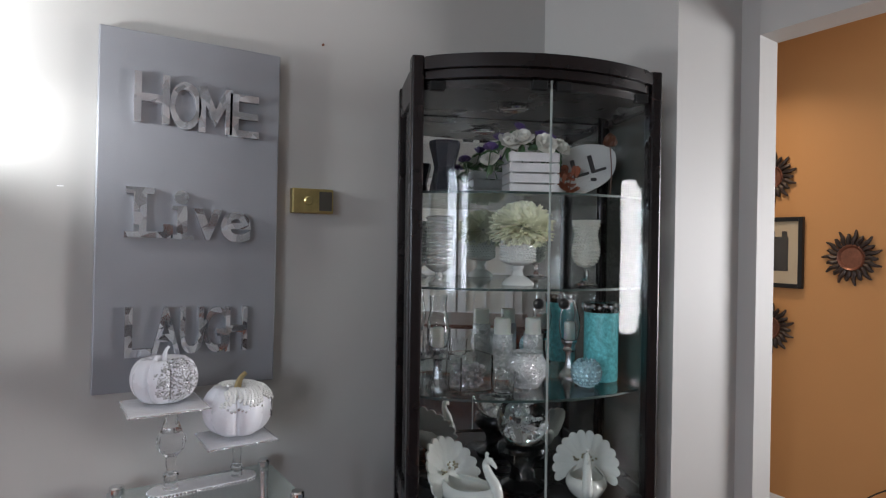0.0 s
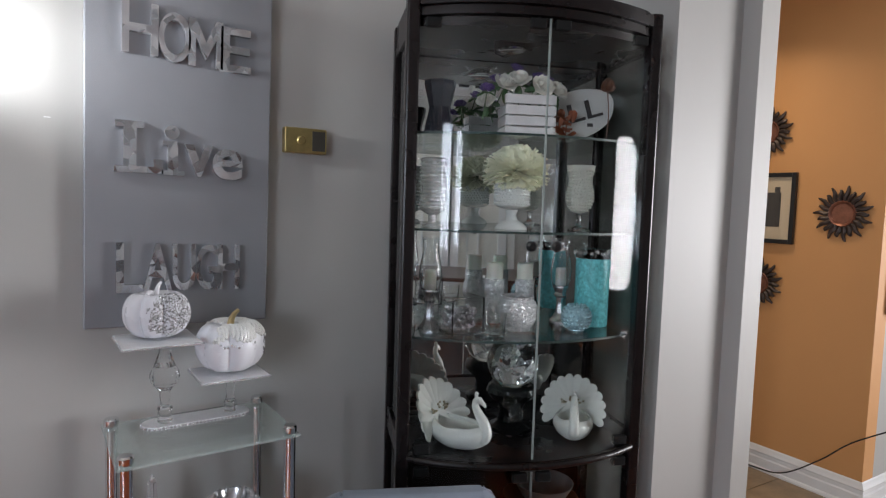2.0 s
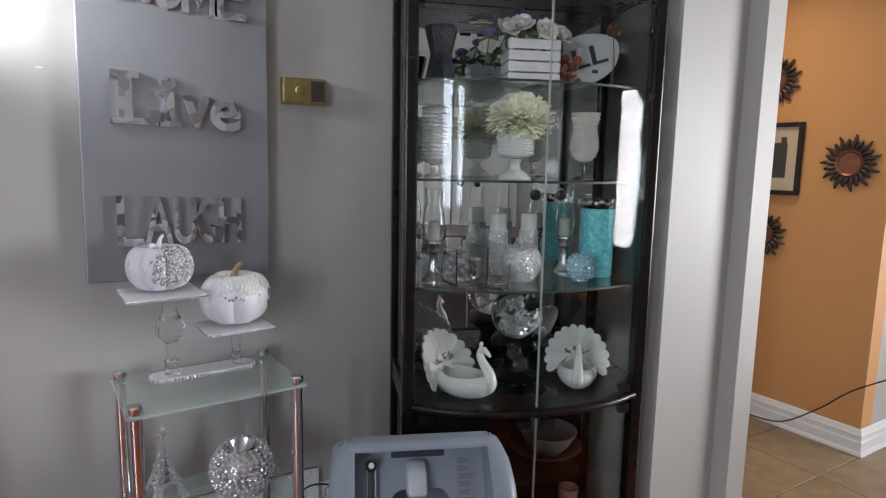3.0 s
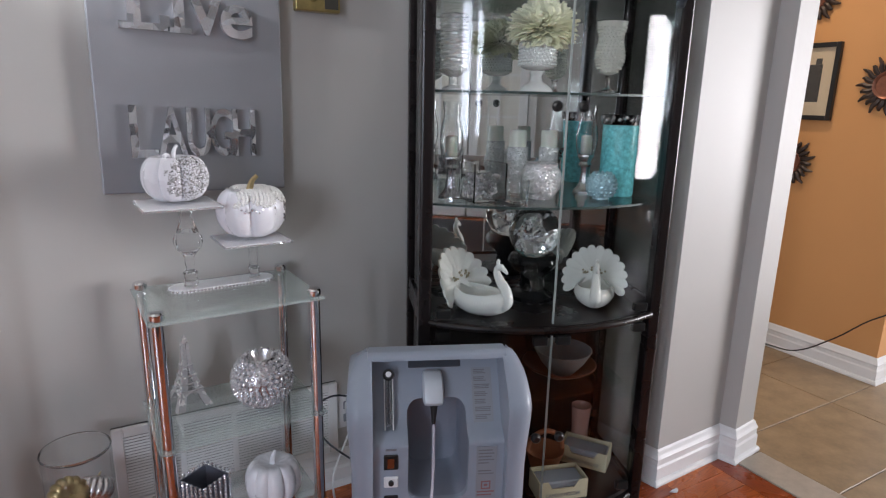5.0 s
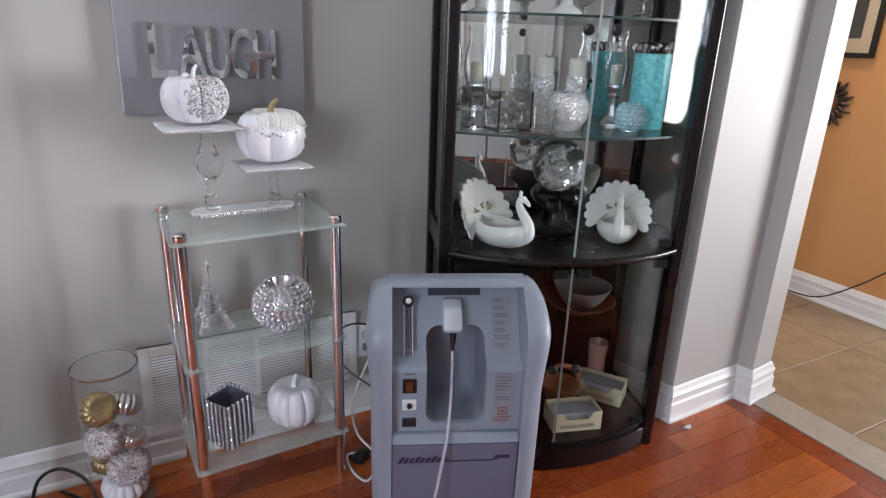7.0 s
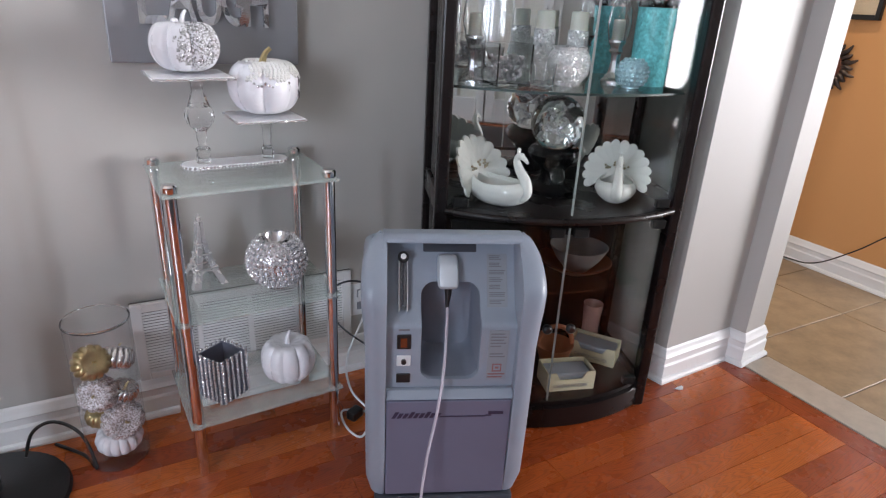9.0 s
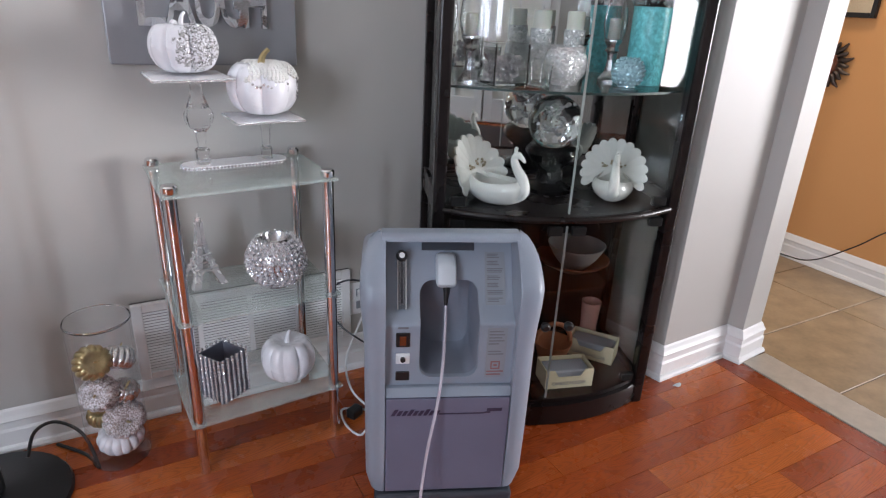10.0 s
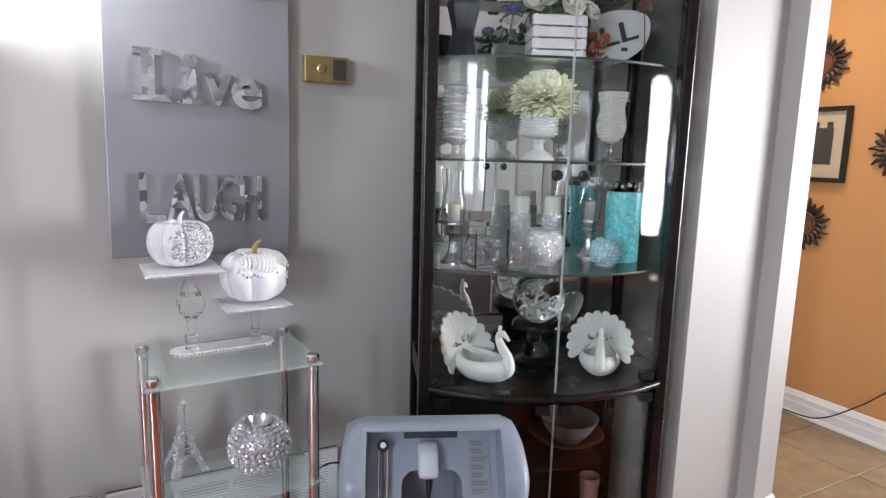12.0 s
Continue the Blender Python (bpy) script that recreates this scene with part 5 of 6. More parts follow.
def sunburst(y, z):
    ob = thing("sunburst_mirror", "dark bronze sunburst mirror on the orange wall", "mirror", pose(HX, y, z, 0, 0, -90), "sunburst mirrors")
    # local x runs along the wall, local y points into the room when negative
    rim = fixed(placed(lathe([(0.047, 0.004), (0.060, 0.004), (0.064, 0.012), (0.058, 0.020), (0.050, 0.016), (0.047, 0.010)], 32), Matrix.Rotation(radians(90), 4, "X")))
    part("rim", rim, M["copper"], ob, "worn copper rim", True)
    part("glass", fixed(placed(lathe([(0.0, 0.009), (0.0475, 0.008), (0.0475, 0.003)], 32), Matrix.Rotation(radians(90), 4, "X"))), M["mirror"], ob, "small round mirror", True)
    for i in range(22):
        a = 2 * math.pi * i / 22
        L_ = 0.132 if i % 2 else 0.112
        pts = [Vector((math.cos(a + 0.05 * math.sin(k * 2.1)) * r, -0.008 - 0.004 * math.sin(k), math.sin(a + 0.05 * math.sin(k * 2.1)) * r)) for k, r in enumerate((0.060, 0.080, 0.100, L_))]
        part("ray", tube(pts, 0.0105, 6, taper=lambda t: 0.8 + 0.5 * math.sin(t * 3.1) - 0.45 * t, steps=2), M["bronze"], ob, "", True)
    return ob


sb = sunburst(1.622, 1.358)
copy_thing(sb, pose(HX, 2.010, 1.766, 0, 0, -90))
copy_thing(sb, pose(HX, 2.010, 0.985, 0, 0, -90))
pic = thing("framed_picture", "black framed print with a cream mat on the orange wall", "picture", pose(HX, 2.000, 1.377, 0, 0, -90))
M["mat_board"] = plain("cream_mat", (0.62, 0.50, 0.36), 0.7, vary=0.04)
M["print_dark"] = plain("dark_print", (0.06, 0.055, 0.055), 0.6, vary=0.3, scale=30)
bm = bmesh.new()
W2, H2, f = 0.160, 0.180, 0.022
for lo, hi in (((-W2, -0.024, -H2), (-W2 + f, -0.001, H2)), ((W2 - f, -0.024, -H2), (W2, -0.001, H2)), ((-W2 + f, -0.024, -H2), (W2 - f, -0.001, -H2 + f)), ((-W2 + f, -0.024, H2 - f), (W2 - f, -0.001, H2))):
    box(lo, hi, 0.002, bm=bm)
part("frame", bm, M["black"], pic, "black frame")
part("mat", box((-W2 + f, -0.012, -H2 + f), (W2 - f, -0.003, H2 - f)), M["mat_board"], pic, "cream mat")
pr = part("print", box((-0.085, -0.0135, -0.095), (0.085, -0.0122, 0.080)), M["print_dark"], pic, "dark castle-like print")
for x in (-0.07, 0.0, 0.065):
    part("tower_shape", box((x - 0.014, -0.0135, 0.0802), (x + 0.014, -0.0122, 0.108)), M["print_dark"], pr)
pane_ = part("pane", box((-W2 + f, -0.0165, -H2 + f), (W2 - f, -0.0155, H2 - f)), M["pane"], pic)
pane_.visible_shadow = False
cab_ = thing("hall_cable", "black cable drooping along the hall wall", "cable", pose(0, 0, 0))
part("cable_line", tube([(3.08, 2.30, 0.006), (3.085, 1.95, 0.012), (3.06, 1.78, 0.05), (3.03, 1.60, 0.19), (3.00, 1.42, 0.36), (2.98, 1.10, 0.55), (2.98, 0.70, 0.62)], 0.0034, 8), M["black"], cab_, "", True)
dl = thing("hall_downlight", "small round recessed ceiling downlight in the hall", "downlight", pose(2.56, 2.02, 2.50))
part("ring", fixed(lathe([(0.058, -0.001), (0.080, -0.001), (0.080, -0.008), (0.064, -0.012)], 32)), M["trim"], dl, "", True)
pn = thing("white_wall_panel", "plain white panel with a rounded frame on the hall return wall", "panel", pose(3.50, HY + 0.004, 0.90))
part("frame", box((-0.30, -0.030, 0.0), (0.30, -0.004, 0.85), 0.012, 3), M["trim"], pn)
part("inset", box((-0.26, -0.0335, 0.04), (0.26, -0.0302, 0.81), 0.001), M["white_plastic"], pn, "glossy white inset")
tbl = thing("console_table", "slim dark console table in the entry", "table", pose(3.02, 0.62, 0))
part("tabletop", box((-0.15, -0.20, 0.60), (0.15, 0.20, 0.63), 0.004), M["espresso"], tbl)
for x in (-0.13, 0.13):
    for y in (-0.18, 0.18):
        part("leg", box((x - 0.014, y - 0.014, 0.0), (x + 0.014, y + 0.014, 0.5995), 0.003), M["espresso"], tbl)

# ---------------------------------------------------------------- far side of the room, seen in the cabinet's mirror
gd = thing("glazed_door", "white glazed double door across the room", "door", pose(0.42, YB, 0), kind="structure")
M["dim_pane"] = plain("frosted_pane", (0.74, 0.72, 0.66), 0.3, vary=0.08, scale=4)
for sx in (-0.31, 0.31):
    bm = bmesh.new()
    for lo, hi in (((sx - 0.30, 0.001, 0.02), (sx - 0.21, 0.040, 2.03)), ((sx + 0.21, 0.001, 0.02), (sx + 0.30, 0.040, 2.03)), ((sx - 0.21, 0.001, 0.02), (sx + 0.21, 0.040, 0.26)), ((sx - 0.21, 0.001, 1.92), (sx + 0.21, 0.040, 2.03))):
        box(lo, hi, 0.003, bm=bm)
    lf = part("leaf", bm, M["trim"], gd, "white door leaf")
    part("bar", box((sx - 0.011, 0.004, 0.26), (sx + 0.011, 0.034, 1.92)), M["trim"], lf)
    for z in (0.67, 1.09, 1.51):
        part("bar", box((sx - 0.21, 0.005, z - 0.011), (sx + 0.21, 0.033, z + 0.011)), M["trim"], lf)
    part("pane", box((sx - 0.21, 0.012, 0.26), (sx + 0.21, 0.020, 1.92)), M["dim_pane"], lf, "dim glass pane")
bm = bmesh.new()
for lo, hi in (((-0.70, 0.001, 0), (-0.615, 0.020, 2.12)), ((0.615, 0.001, 0), (0.70, 0.020, 2.12)), ((-0.615, 0.001, 2.04), (0.615, 0.020, 2.12))):
    box(lo, hi, 0.003, bm=bm)
part("casing", bm, M["trim"], gd)
rug = thing("area_rug", "dark charcoal area rug across the room", "rug", pose(0.35, -1.45, 0))
M["rug"] = plain("charcoal_wool", (0.035, 0.032, 0.035), 0.95, vary=0.25, scale=12, grain=400, relief=0.002)
part("pile", box((-1.55, -1.15, 0.001), (1.45, 1.15, 0.012), 0.004), M["rug"], rug)
tb = thing("dining_table", "reddish brown wooden dining table on the rug", "table", pose(0.45, -1.55, 0.0125))
M["table_wood"] = wood("dark_cherry", (0.045, 0.014, 0.008), (0.085, 0.026, 0.014), (0.13, 0.042, 0.022), 0.3, False)
part("tabletop", box((-0.75, -0.45, 0.705), (0.75, 0.45, 0.738), 0.006, 2), M["table_wood"], tb)
for x in (-0.68, 0.68):
    for y in (-0.38, 0.38):
        part("leg", box((x - 0.035, y - 0.035, 0.0), (x + 0.035, y + 0.035, 0.7045), 0.005), M["table_wood"], tb)
M["maroon"] = plain("maroon_upholstery", (0.10, 0.018, 0.022), 0.85, vary=0.2, scale=20, grain=300, relief=0.001)
ch = thing("dining_chair", "dark dining chair with a maroon upholstered back", "chair", pose(-0.55, -1.45, 0.0125, 0, 0, -80))
part("seat", box((-0.21, -0.21, 0.44), (0.21, 0.21, 0.50), 0.015, 2), M["maroon"], ch)
part("backrest", box((-0.20, -0.225, 0.56), (0.20, -0.190, 1.00), 0.012, 2), M["maroon"], ch)
for x in (-0.185, 0.185):
    part("leg", box((x - 0.018, 0.165, 0), (x + 0.018, 0.200, 0.4395), 0.003), M["espresso"], ch)
    part("back_leg", box((x - 0.018, -0.226, 0), (x + 0.018, -0.2115, 0.4395), 0.003), M["espresso"], ch)
    part("back_post", box((x - 0.012, -0.250, 0.30), (x + 0.012, -0.2265, 1.02), 0.003), M["espresso"], ch)

# ---------------------------------------------------------------- things in the cabinet
M["porcelain"] = plain("white_porcelain", (0.74, 0.75, 0.71), 0.12, vary=0.06, scale=14, relief=0.0003)
M["milk"] = plain("milk_glass", (0.76, 0.78, 0.76), 0.14, vary=0.03)
M["petal_cream"] = plain("cream_petals", (0.95, 0.95, 0.76), 0.8, vary=0.04, scale=30)
M["petal_white"] = plain("white_petals", (0.78, 0.76, 0.70), 0.6, vary=0.08, scale=40)
M["petal_violet"] = plain("violet_petals", (0.09, 0.05, 0.20), 0.7, vary=0.25, scale=60)
M["leaf"] = plain("leaf_green", (0.05, 0.12, 0.04), 0.5, vary=0.3, scale=50)
M["crate"] = plain("white_washed_wood", (0.62, 0.61, 0.62), 0.55, vary=0.1, scale=25)
M["navy"] = plain("dark_blue_black_ceramic", (0.007, 0.008, 0.016), 0.30, vary=0.2, Specular_IOR_Level=0.2)
M["wax"] = plain("ivory_wax", (0.74, 0.74, 0.66), 0.45, vary=0.04, Subsurface_Weight=0.1)
M["glitter"] = mosaic("silver_glitter", 330, 1.5, (0.88, 0.88, 0.89), 0.55, 0.22)
M["coil"] = mosaic("silver_bead_coil", 260, 1.1, (0.86, 0.87, 0.88), 0.6, 0.18)
M["teal"] = plain("teal_crackle", (0.20, 0.68, 0.72), 0.16, vary=0.35, scale=90, grain=200, relief=0.004)
M["blue_mosaic"] = mosaic("blue_glass_mosaic", 85, 0.5, (0.45, 0.68, 0.76), 0.4, 0.1)
M["smoke_gem"] = mosaic("smoky_gems", 160, 1.1, (0.66, 0.65, 0.68), 0.7, 0.12)
M["crackle"] = glass("crackle_glass", (0.96, 0.98, 0.98), 0.02, 1.3, 0.002, 60)
M["card"] = plain("cream_card_box", (0.52, 0.47, 0.32), 0.7, vary=0.06)
M["terracotta"] = plain("terracotta", (0.36, 0.13, 0.06), 0.7, vary=0.15)
M["blush"] = plain("blush_frosted_glass", (0.48, 0.27, 0.23), 0.25, vary=0.08)
M["rust_leaf"] = plain("rust_leaves", (0.30, 0.08, 0.03), 0.6, vary=0.3, scale=60)
M["plaque"] = plain("white_washed_plaque", (0.66, 0.66, 0.64), 0.6, vary=0.06, scale=18)
# white bowl greyed and dish darkened: the lower compartment's dimness is in their colours
M["bowl_dimmed"] = plain("white_bowl", (0.26, 0.26, 0.25), 0.3, vary=0.05)
M["brown_dish"] = plain("brown_dish", (0.14, 0.052, 0.025), 0.35, vary=0.15)
Z0, ZD, Z1, Z2, Z3 = 0.0855, 0.6645, 0.9874, 1.2794, 1.5354


def at_cab(s, d, z, rz=0):
    return CAB @ pose(s, d, z, 0, 0, rz)


def petal(bm, base, direction, length, width, curl=0.3, up=Vector((0, 0, 1))):
    """A cupped petal of a few faces."""
    d = direction.normalized()
    side = d.cross(up)
    if side.length < 0.1:
        side = d.cross(Vector((1, 0, 0)))
    side.normalize()
    nrm = side.cross(d)
    rows = []
    for k, (t, w) in enumerate(((0.0, 0.25), (0.4, 0.85), (0.75, 1.0), (1.0, 0.45))):
        c = base + d * (length * t) + nrm * (length * curl * t * t)
        rows.append([bm.verts.new(c + side * (width * w * q / 2) + nrm * (abs(q) * width * 0.18)) for q in (-1, 0, 1)])
    for a, c in zip(rows, rows[1:]):
        for q in range(2):
            bm.faces.new((a[q], a[q + 1], c[q + 1], c[q]))


def dots(rows, r, fn):
    return [fn(t, 2 * math.pi * (i + 0.5 * (j % 2)) / n_) for j, (t, n_) in enumerate(rows) for i in range(n_)]


M["swan_gilt"] = plain("dull_gilt", (0.34, 0.30, 0.20), 0.4, 0.5, vary=0.2)


def swan(m, label):
    """A porcelain swan planter with a scalloped fan tail, as one mesh; it faces local +x."""
    bm = bmesh.new()
    L_, B_, D_ = 0.094, 0.063, 0.066
    seg = 28
    def ring(z, k, inner=False):
        return [bm.verts.new((L_ * k * math.cos(2 * math.pi * i / seg) * (1.12 if math.cos(2 * math.pi * i / seg) > 0 else 1.0), B_ * k * math.sin(2 * math.pi * i / seg) * (1 + 0.03 * math.cos(8 * math.pi * i / seg)), z + 0.014 * (k if z > 0.03 else 0) * math.cos(2 * math.pi * i / seg) ** 2)) for i in range(seg)]
    rings = [ring(0.0, 0.42), ring(0.004, 0.60), ring(0.018, 0.86), ring(0.036, 1.0), ring(0.052, 0.97), ring(0.064, 0.84), ring(0.063, 0.79), ring(0.050, 0.86), ring(0.028, 0.72), ring(0.014, 0.30)]
    for a, c in zip(rings, rings[1:]):
        for i in range(seg):
            bm.faces.new((a[i], a[(i + 1) % seg], c[(i + 1) % seg], c[i]))
    bm.faces.new(list(reversed(rings[0])))
    bm.faces.new(rings[-1])
    tube([(0.068, 0, 0.030), (0.096, 0, 0.048), (0.092, 0, 0.080), (0.072, 0, 0.106), (0.060, 0, 0.128), (0.064, 0, 0.143), (0.077, 0, 0.144)], 0.0120, 10, bm=bm, taper=lambda t: 1.75 - 1.35 * t if t < 0.75 else 0.78)
    tube([(0.071, 0, 0.146), (0.087, 0, 0.137), (0.095, 0, 0.129)], 0.007, 8, bm=bm, taper=lambda t: 1.35 - 0.95 * t)
    tube([(0.064, 0, 0.149), (0.062, 0, 0.158), (0.065, 0, 0.164)], 0.005, 8, bm=bm)
    # fan tail: ribbed, scalloped, leaning back
    n_, rad = 136, 0.102
    fr = []
    for lay, (off, sgn) in enumerate(((0.0, 1), (-0.007, 1))):
        cols = []
        for i in range(n_ + 1):
            a = radians(-32 + 244 * i / n_)
            sc = abs(math.sin(math.pi * 14 * i / n_)) ** 0.6
            col = []
            for q in (0.01, 0.45, 0.75, 0.92, 1.0):
                r = rad * q * (1 + (0.13 * sc - 0.07 if q > 0.9 else 0.0))
                y, z = r * math.cos(a), 0.072 + r * math.sin(a) * 0.92
                x = -0.060 - 0.48 * (z - 0.06) + 0.22 * y * y / rad + 0.0022 * sc * q + off
                col.append(bm.verts.new((x, y, max(0.012, z))))
            cols.append(col)
        fr.append(cols)
        for a, c in zip(cols, cols[1:]):
            for k in range(4):
                bm.faces.new((a[k], a[k + 1], c[k + 1], c[k]) if lay == 0 else (a[k], c[k], c[k + 1], a[k + 1]))
    for a, c, e, g in zip(fr[0], fr[0][1:], fr[1], fr[1][1:]):
        bm.faces.new((a[4], e[4], g[4], c[4]))
    fixed(bm)
    rg = random.Random(6)
    for i in range(16):
        y = rg.uniform(-0.038, 0.038)
        r = bmesh.ops.create_icosphere(bm, subdivisions=1, radius=rg.uniform(0.003, 0.005), matrix=Matrix.Translation((-0.066 + 0.010 * rg.random(), y, 0.100 + rg.uniform(-0.010, 0.012) - abs(y) * 0.3)))
        for v in r["verts"]:
            for f in v.link_faces:
                f.material_index = 1
    ob = part("swan_planter", bm, [M["porcelain"], M["swan_gilt"]], None, "", True)
    ob.matrix_world = m
    return tagged(ob, label, "figurine", "swan planters")


swan(at_cab(-0.172, 0.056, ZD, -50), "white porcelain swan planter turned sideways on the dark deck")
swan(at_cab(0.192, 0.086, ZD, -112) @ Matrix.Scale(0.92, 4), "white porcelain swan planter facing out on the dark deck")

M["crackle_chip"] = mosaic("white_glass_chips", 200, 1.2, (0.80, 0.82, 0.84), 0.6, 0.1)
M["stand_black"] = plain("gloss_black_lacquer", (0.006, 0.006, 0.006), 0.15, vary=0.1, Specular_IOR_Level=0.3)
gl = thing("glass_globe", "clear crackled glass globe on a stepped black stand", "globe", at_cab(0.022, 0.165, ZD))
part("stand", fixed(lathe([(0.0, 0.0), (0.066, 0.0), (0.068, 0.012), (0.056, 0.020), (0.040, 0.030), (0.034, 0.060), (0.042, 0.078), (0.060, 0.092), (0.072, 0.104), (0.078, 0.118), (0.074, 0.132), (0.060, 0.142), (0.052, 0.140), (0.050, 0.128), (0.0, 0.126)], 40)), M["stand_black"], gl, "glossy black stepped stand", True)
part("globe", fixed(lathe([(0.0, 0.1275)] + [(0.079 * math.sin(radians(a)), 0.2065 - 0.079 * math.cos(radians(a))) for a in range(8, 176, 8)] + [(0.0, 0.2855)], 40)), M["crackle"], gl, "clear globe", True)
beads([(0.05 * (0.3 + 0.7 * ((i * 37) % 11) / 11) * math.cos(i * 2.4), 0.05 * (0.3 + 0.7 * ((i * 37) % 11) / 11) * math.sin(i * 2.4), 0.165 + 0.08 * ((i * 53) % 17) / 17) for i in range(60)], 0.0052, M["crackle_chip"], "glass_chips", gl, "sparkling clear chips")
for x, y, z, r in ((-0.034, -0.086, 0.112, 0.021), (-0.014, -0.090, 0.074, 0.022)):
    part("hanging_crystal", fixed(lathe([(0.0, z - r)] + [(r * math.sin(radians(a)), z - r * math.cos(radians(a))) for a in range(20, 170, 20)] + [(0.0, z + r)], 12, centre=(x, y))), M["crackle"], gl, "clear crystal drop on the stand's front")

# shelf of candles
def candlestick(m, label, tall):
    ob = thing("candlestick", label, "candlestick", m, "silver candlesticks")
    part("stick", fixed(lathe([(0.0, 0.0), (0.034, 0.0), (0.034, 0.006), (0.026, 0.014), (0.016, 0.030), (0.011, 0.060), (0.013, 0.078), (0.022, 0.086), (0.016, 0.094), (0.021, 0.104), (0.026, 0.110), (0.026, 0.116), (0.0, 0.116)], 8)), M["silver"], ob, "silver turned stick")
    part("candle", fixed(lathe([(0.0, 0.1165), (0.0165, 0.1165), (0.0170, 0.119), (0.0165, 0.168), (0.012, 0.172), (0.0, 0.170)], 20)), M["wax"], ob, "ivory candle", True)
    if tall:
        part("chimney", fixed(lathe([(0.0255, 0.1165), (0.030, 0.135), (0.033, 0.160), (0.029, 0.195), (0.022, 0.225), (0.026, 0.262), (0.0245, 0.262), (0.0205, 0.225), (0.0275, 0.195), (0.0315, 0.160), (0.0285, 0.135), (0.024, 0.1165)], 28)), M["clear"], ob, "clear glass chimney", True)
    return ob


candlestick(at_cab(-0.254, 0.100, Z1), "silver candlestick with ivory candle and glass chimney", True)
candlestick(at_cab(0.176, 0.190, Z1), "silver candlestick with ivory candle and glass chimney", True)


def glitter_candle(m, w):
    ob = thing("pillar_candle", "ivory pillar candle in a tall silver glitter holder", "candle", m, "glitter candles")
    part("holder", fixed(lathe([(0.0, 0.0), (w, 0.0), (w + 0.002, 0.01), (w + 0.002, 0.138), (w - 0.002, 0.138), (w - 0.002, 0.130), (0.0, 0.130)], 28)), M["glitter"], ob, "silver glitter glass", True)
    part("wax", fixed(lathe([(0.0, 0.1305), (w - 0.003, 0.1305), (w - 0.003, 0.180), (w - 0.006, 0.186), (0.006, 0.184), (0.0, 0.188)], 28)), M["wax"], ob, "ivory wax", True)
    part("wick", tube([(0, 0, 0.186), (0.001, 0, 0.197)], 0.001, 5), M["black"], ob)


glitter_candle(at_cab(-0.040, 0.185, Z1), 0.0285)
glitter_candle(at_cab(0.055, 0.180, Z1), 0.0275)
gb = thing("glitter_bowl", "round silver glitter candle bowl on the glass shelf", "bowl", at_cab(0.004, 0.085, Z1))
part("bowl", fixed(lathe([(0.0, 0.0), (0.034, 0.0), (0.038, 0.006), (0.054, 0.030), (0.059, 0.052), (0.055, 0.076), (0.045, 0.092), (0.048, 0.100), (0.044, 0.100), (0.041, 0.092), (0.050, 0.074), (0.052, 0.052), (0.030, 0.014), (0.0, 0.012)], 36)), M["glitter"], gb, "", True)
cg = thing("gem_cube", "square clear glass cube filled with smoky gems", "candle holder", at_cab(-0.172, 0.060, Z1, 14))
bm = bmesh.new()
q = 0.049
for lo, hi in (((-q, -q, 0), (q, -q + 0.004, 0.104)), ((-q, q - 0.004, 0), (q, q, 0.104)), ((-q, -q + 0.0041, 0), (-q + 0.004, q - 0.0041, 0.104)), ((q - 0.004, -q + 0.0041, 0), (q, q - 0.0041, 0.104)), ((-q + 0.0041, -q + 0.0041, 0), (q - 0.0041, q - 0.0041, 0.008))):
    box(lo, hi, 0.0008, bm=bm)
part("glass_box", bm, M["clear"], cg, "clear thick glass")
rng = random.Random(5)
beads([(rng.uniform(-0.036, 0.036), rng.uniform(-0.036, 0.036), rng.uniform(0.016, 0.072)) for i in range(170)], 0.0078, M["smoke_gem"], "gem_filling", cg, "smoky silver gems")
vt = thing("votive_glass", "small empty clear votive glass on the shelf", "glass", at_cab(-0.085, 0.020, Z1))
part("cup", fixed(lathe([(0.0, 0.0), (0.026, 0.0), (0.030, 0.004), (0.034, 0.060), (0.032, 0.060), (0.027, 0.008), (0.0, 0.007)], 28)), M["clear"], vt, "", True)
tv = thing("teal_vase", "teal crackle glass cylinder vase with a crystal rim", "vase", at_cab(0.262, 0.150, Z1))
part("body", fixed(lathe([(0.0, 0.0), (0.049, 0.0), (0.051, 0.004), (0.0515, 0.206), (0.047, 0.206), (0.046, 0.010), (0.0, 0.009)], 36)), M["teal"], tv, "teal crackle glass", True)
part("rim", fixed(lathe([(0.0475, 0.2065), (0.052, 0.2065), (0.057, 0.236), (0.054, 0.236)], 36, wave=lambda a, t: 1 + 0.05 * t * math.cos(9 * a))), M["crackle"], tv, "wavy clear rim", True)
beads([(0.0545 * math.cos(2 * math.pi * i / 18), 0.0545 * math.sin(2 * math.pi * i / 18), 0.222 + 0.006 * (i % 2)) for i in range(18)], 0.0068, M["rhinestone"], "rim_crystal", tv, "clear crystals round the rim")
bb = thing("blue_mosaic_ball", "round pale blue glass mosaic votive on the shelf", "candle holder", at_cab(0.180, 0.070, Z1))
part("ball", fixed(lathe([(0.0, 0.0), (0.024, 0.0005)] + [(0.042 * math.sin(radians(a)), 0.039 - 0.042 * math.cos(radians(a))) for a in range(36, 146, 8)] + [(0.020, 0.070), (0.0, 0.03)], 32)), M["blue_mosaic"], bb, "", True)
beads(dots([(radians(e), int(20 * math.cos(radians(e)))) for e in range(-40, 60, 16)], 0, lambda t, a: (0.0415 * math.cos(t) * math.cos(a), 0.0415 * math.cos(t) * math.sin(a), 0.039 + 0.0415 * math.sin(t))), 0.0056, M["blue_mosaic"], "glass_bead", bb, "pale blue glass drops")

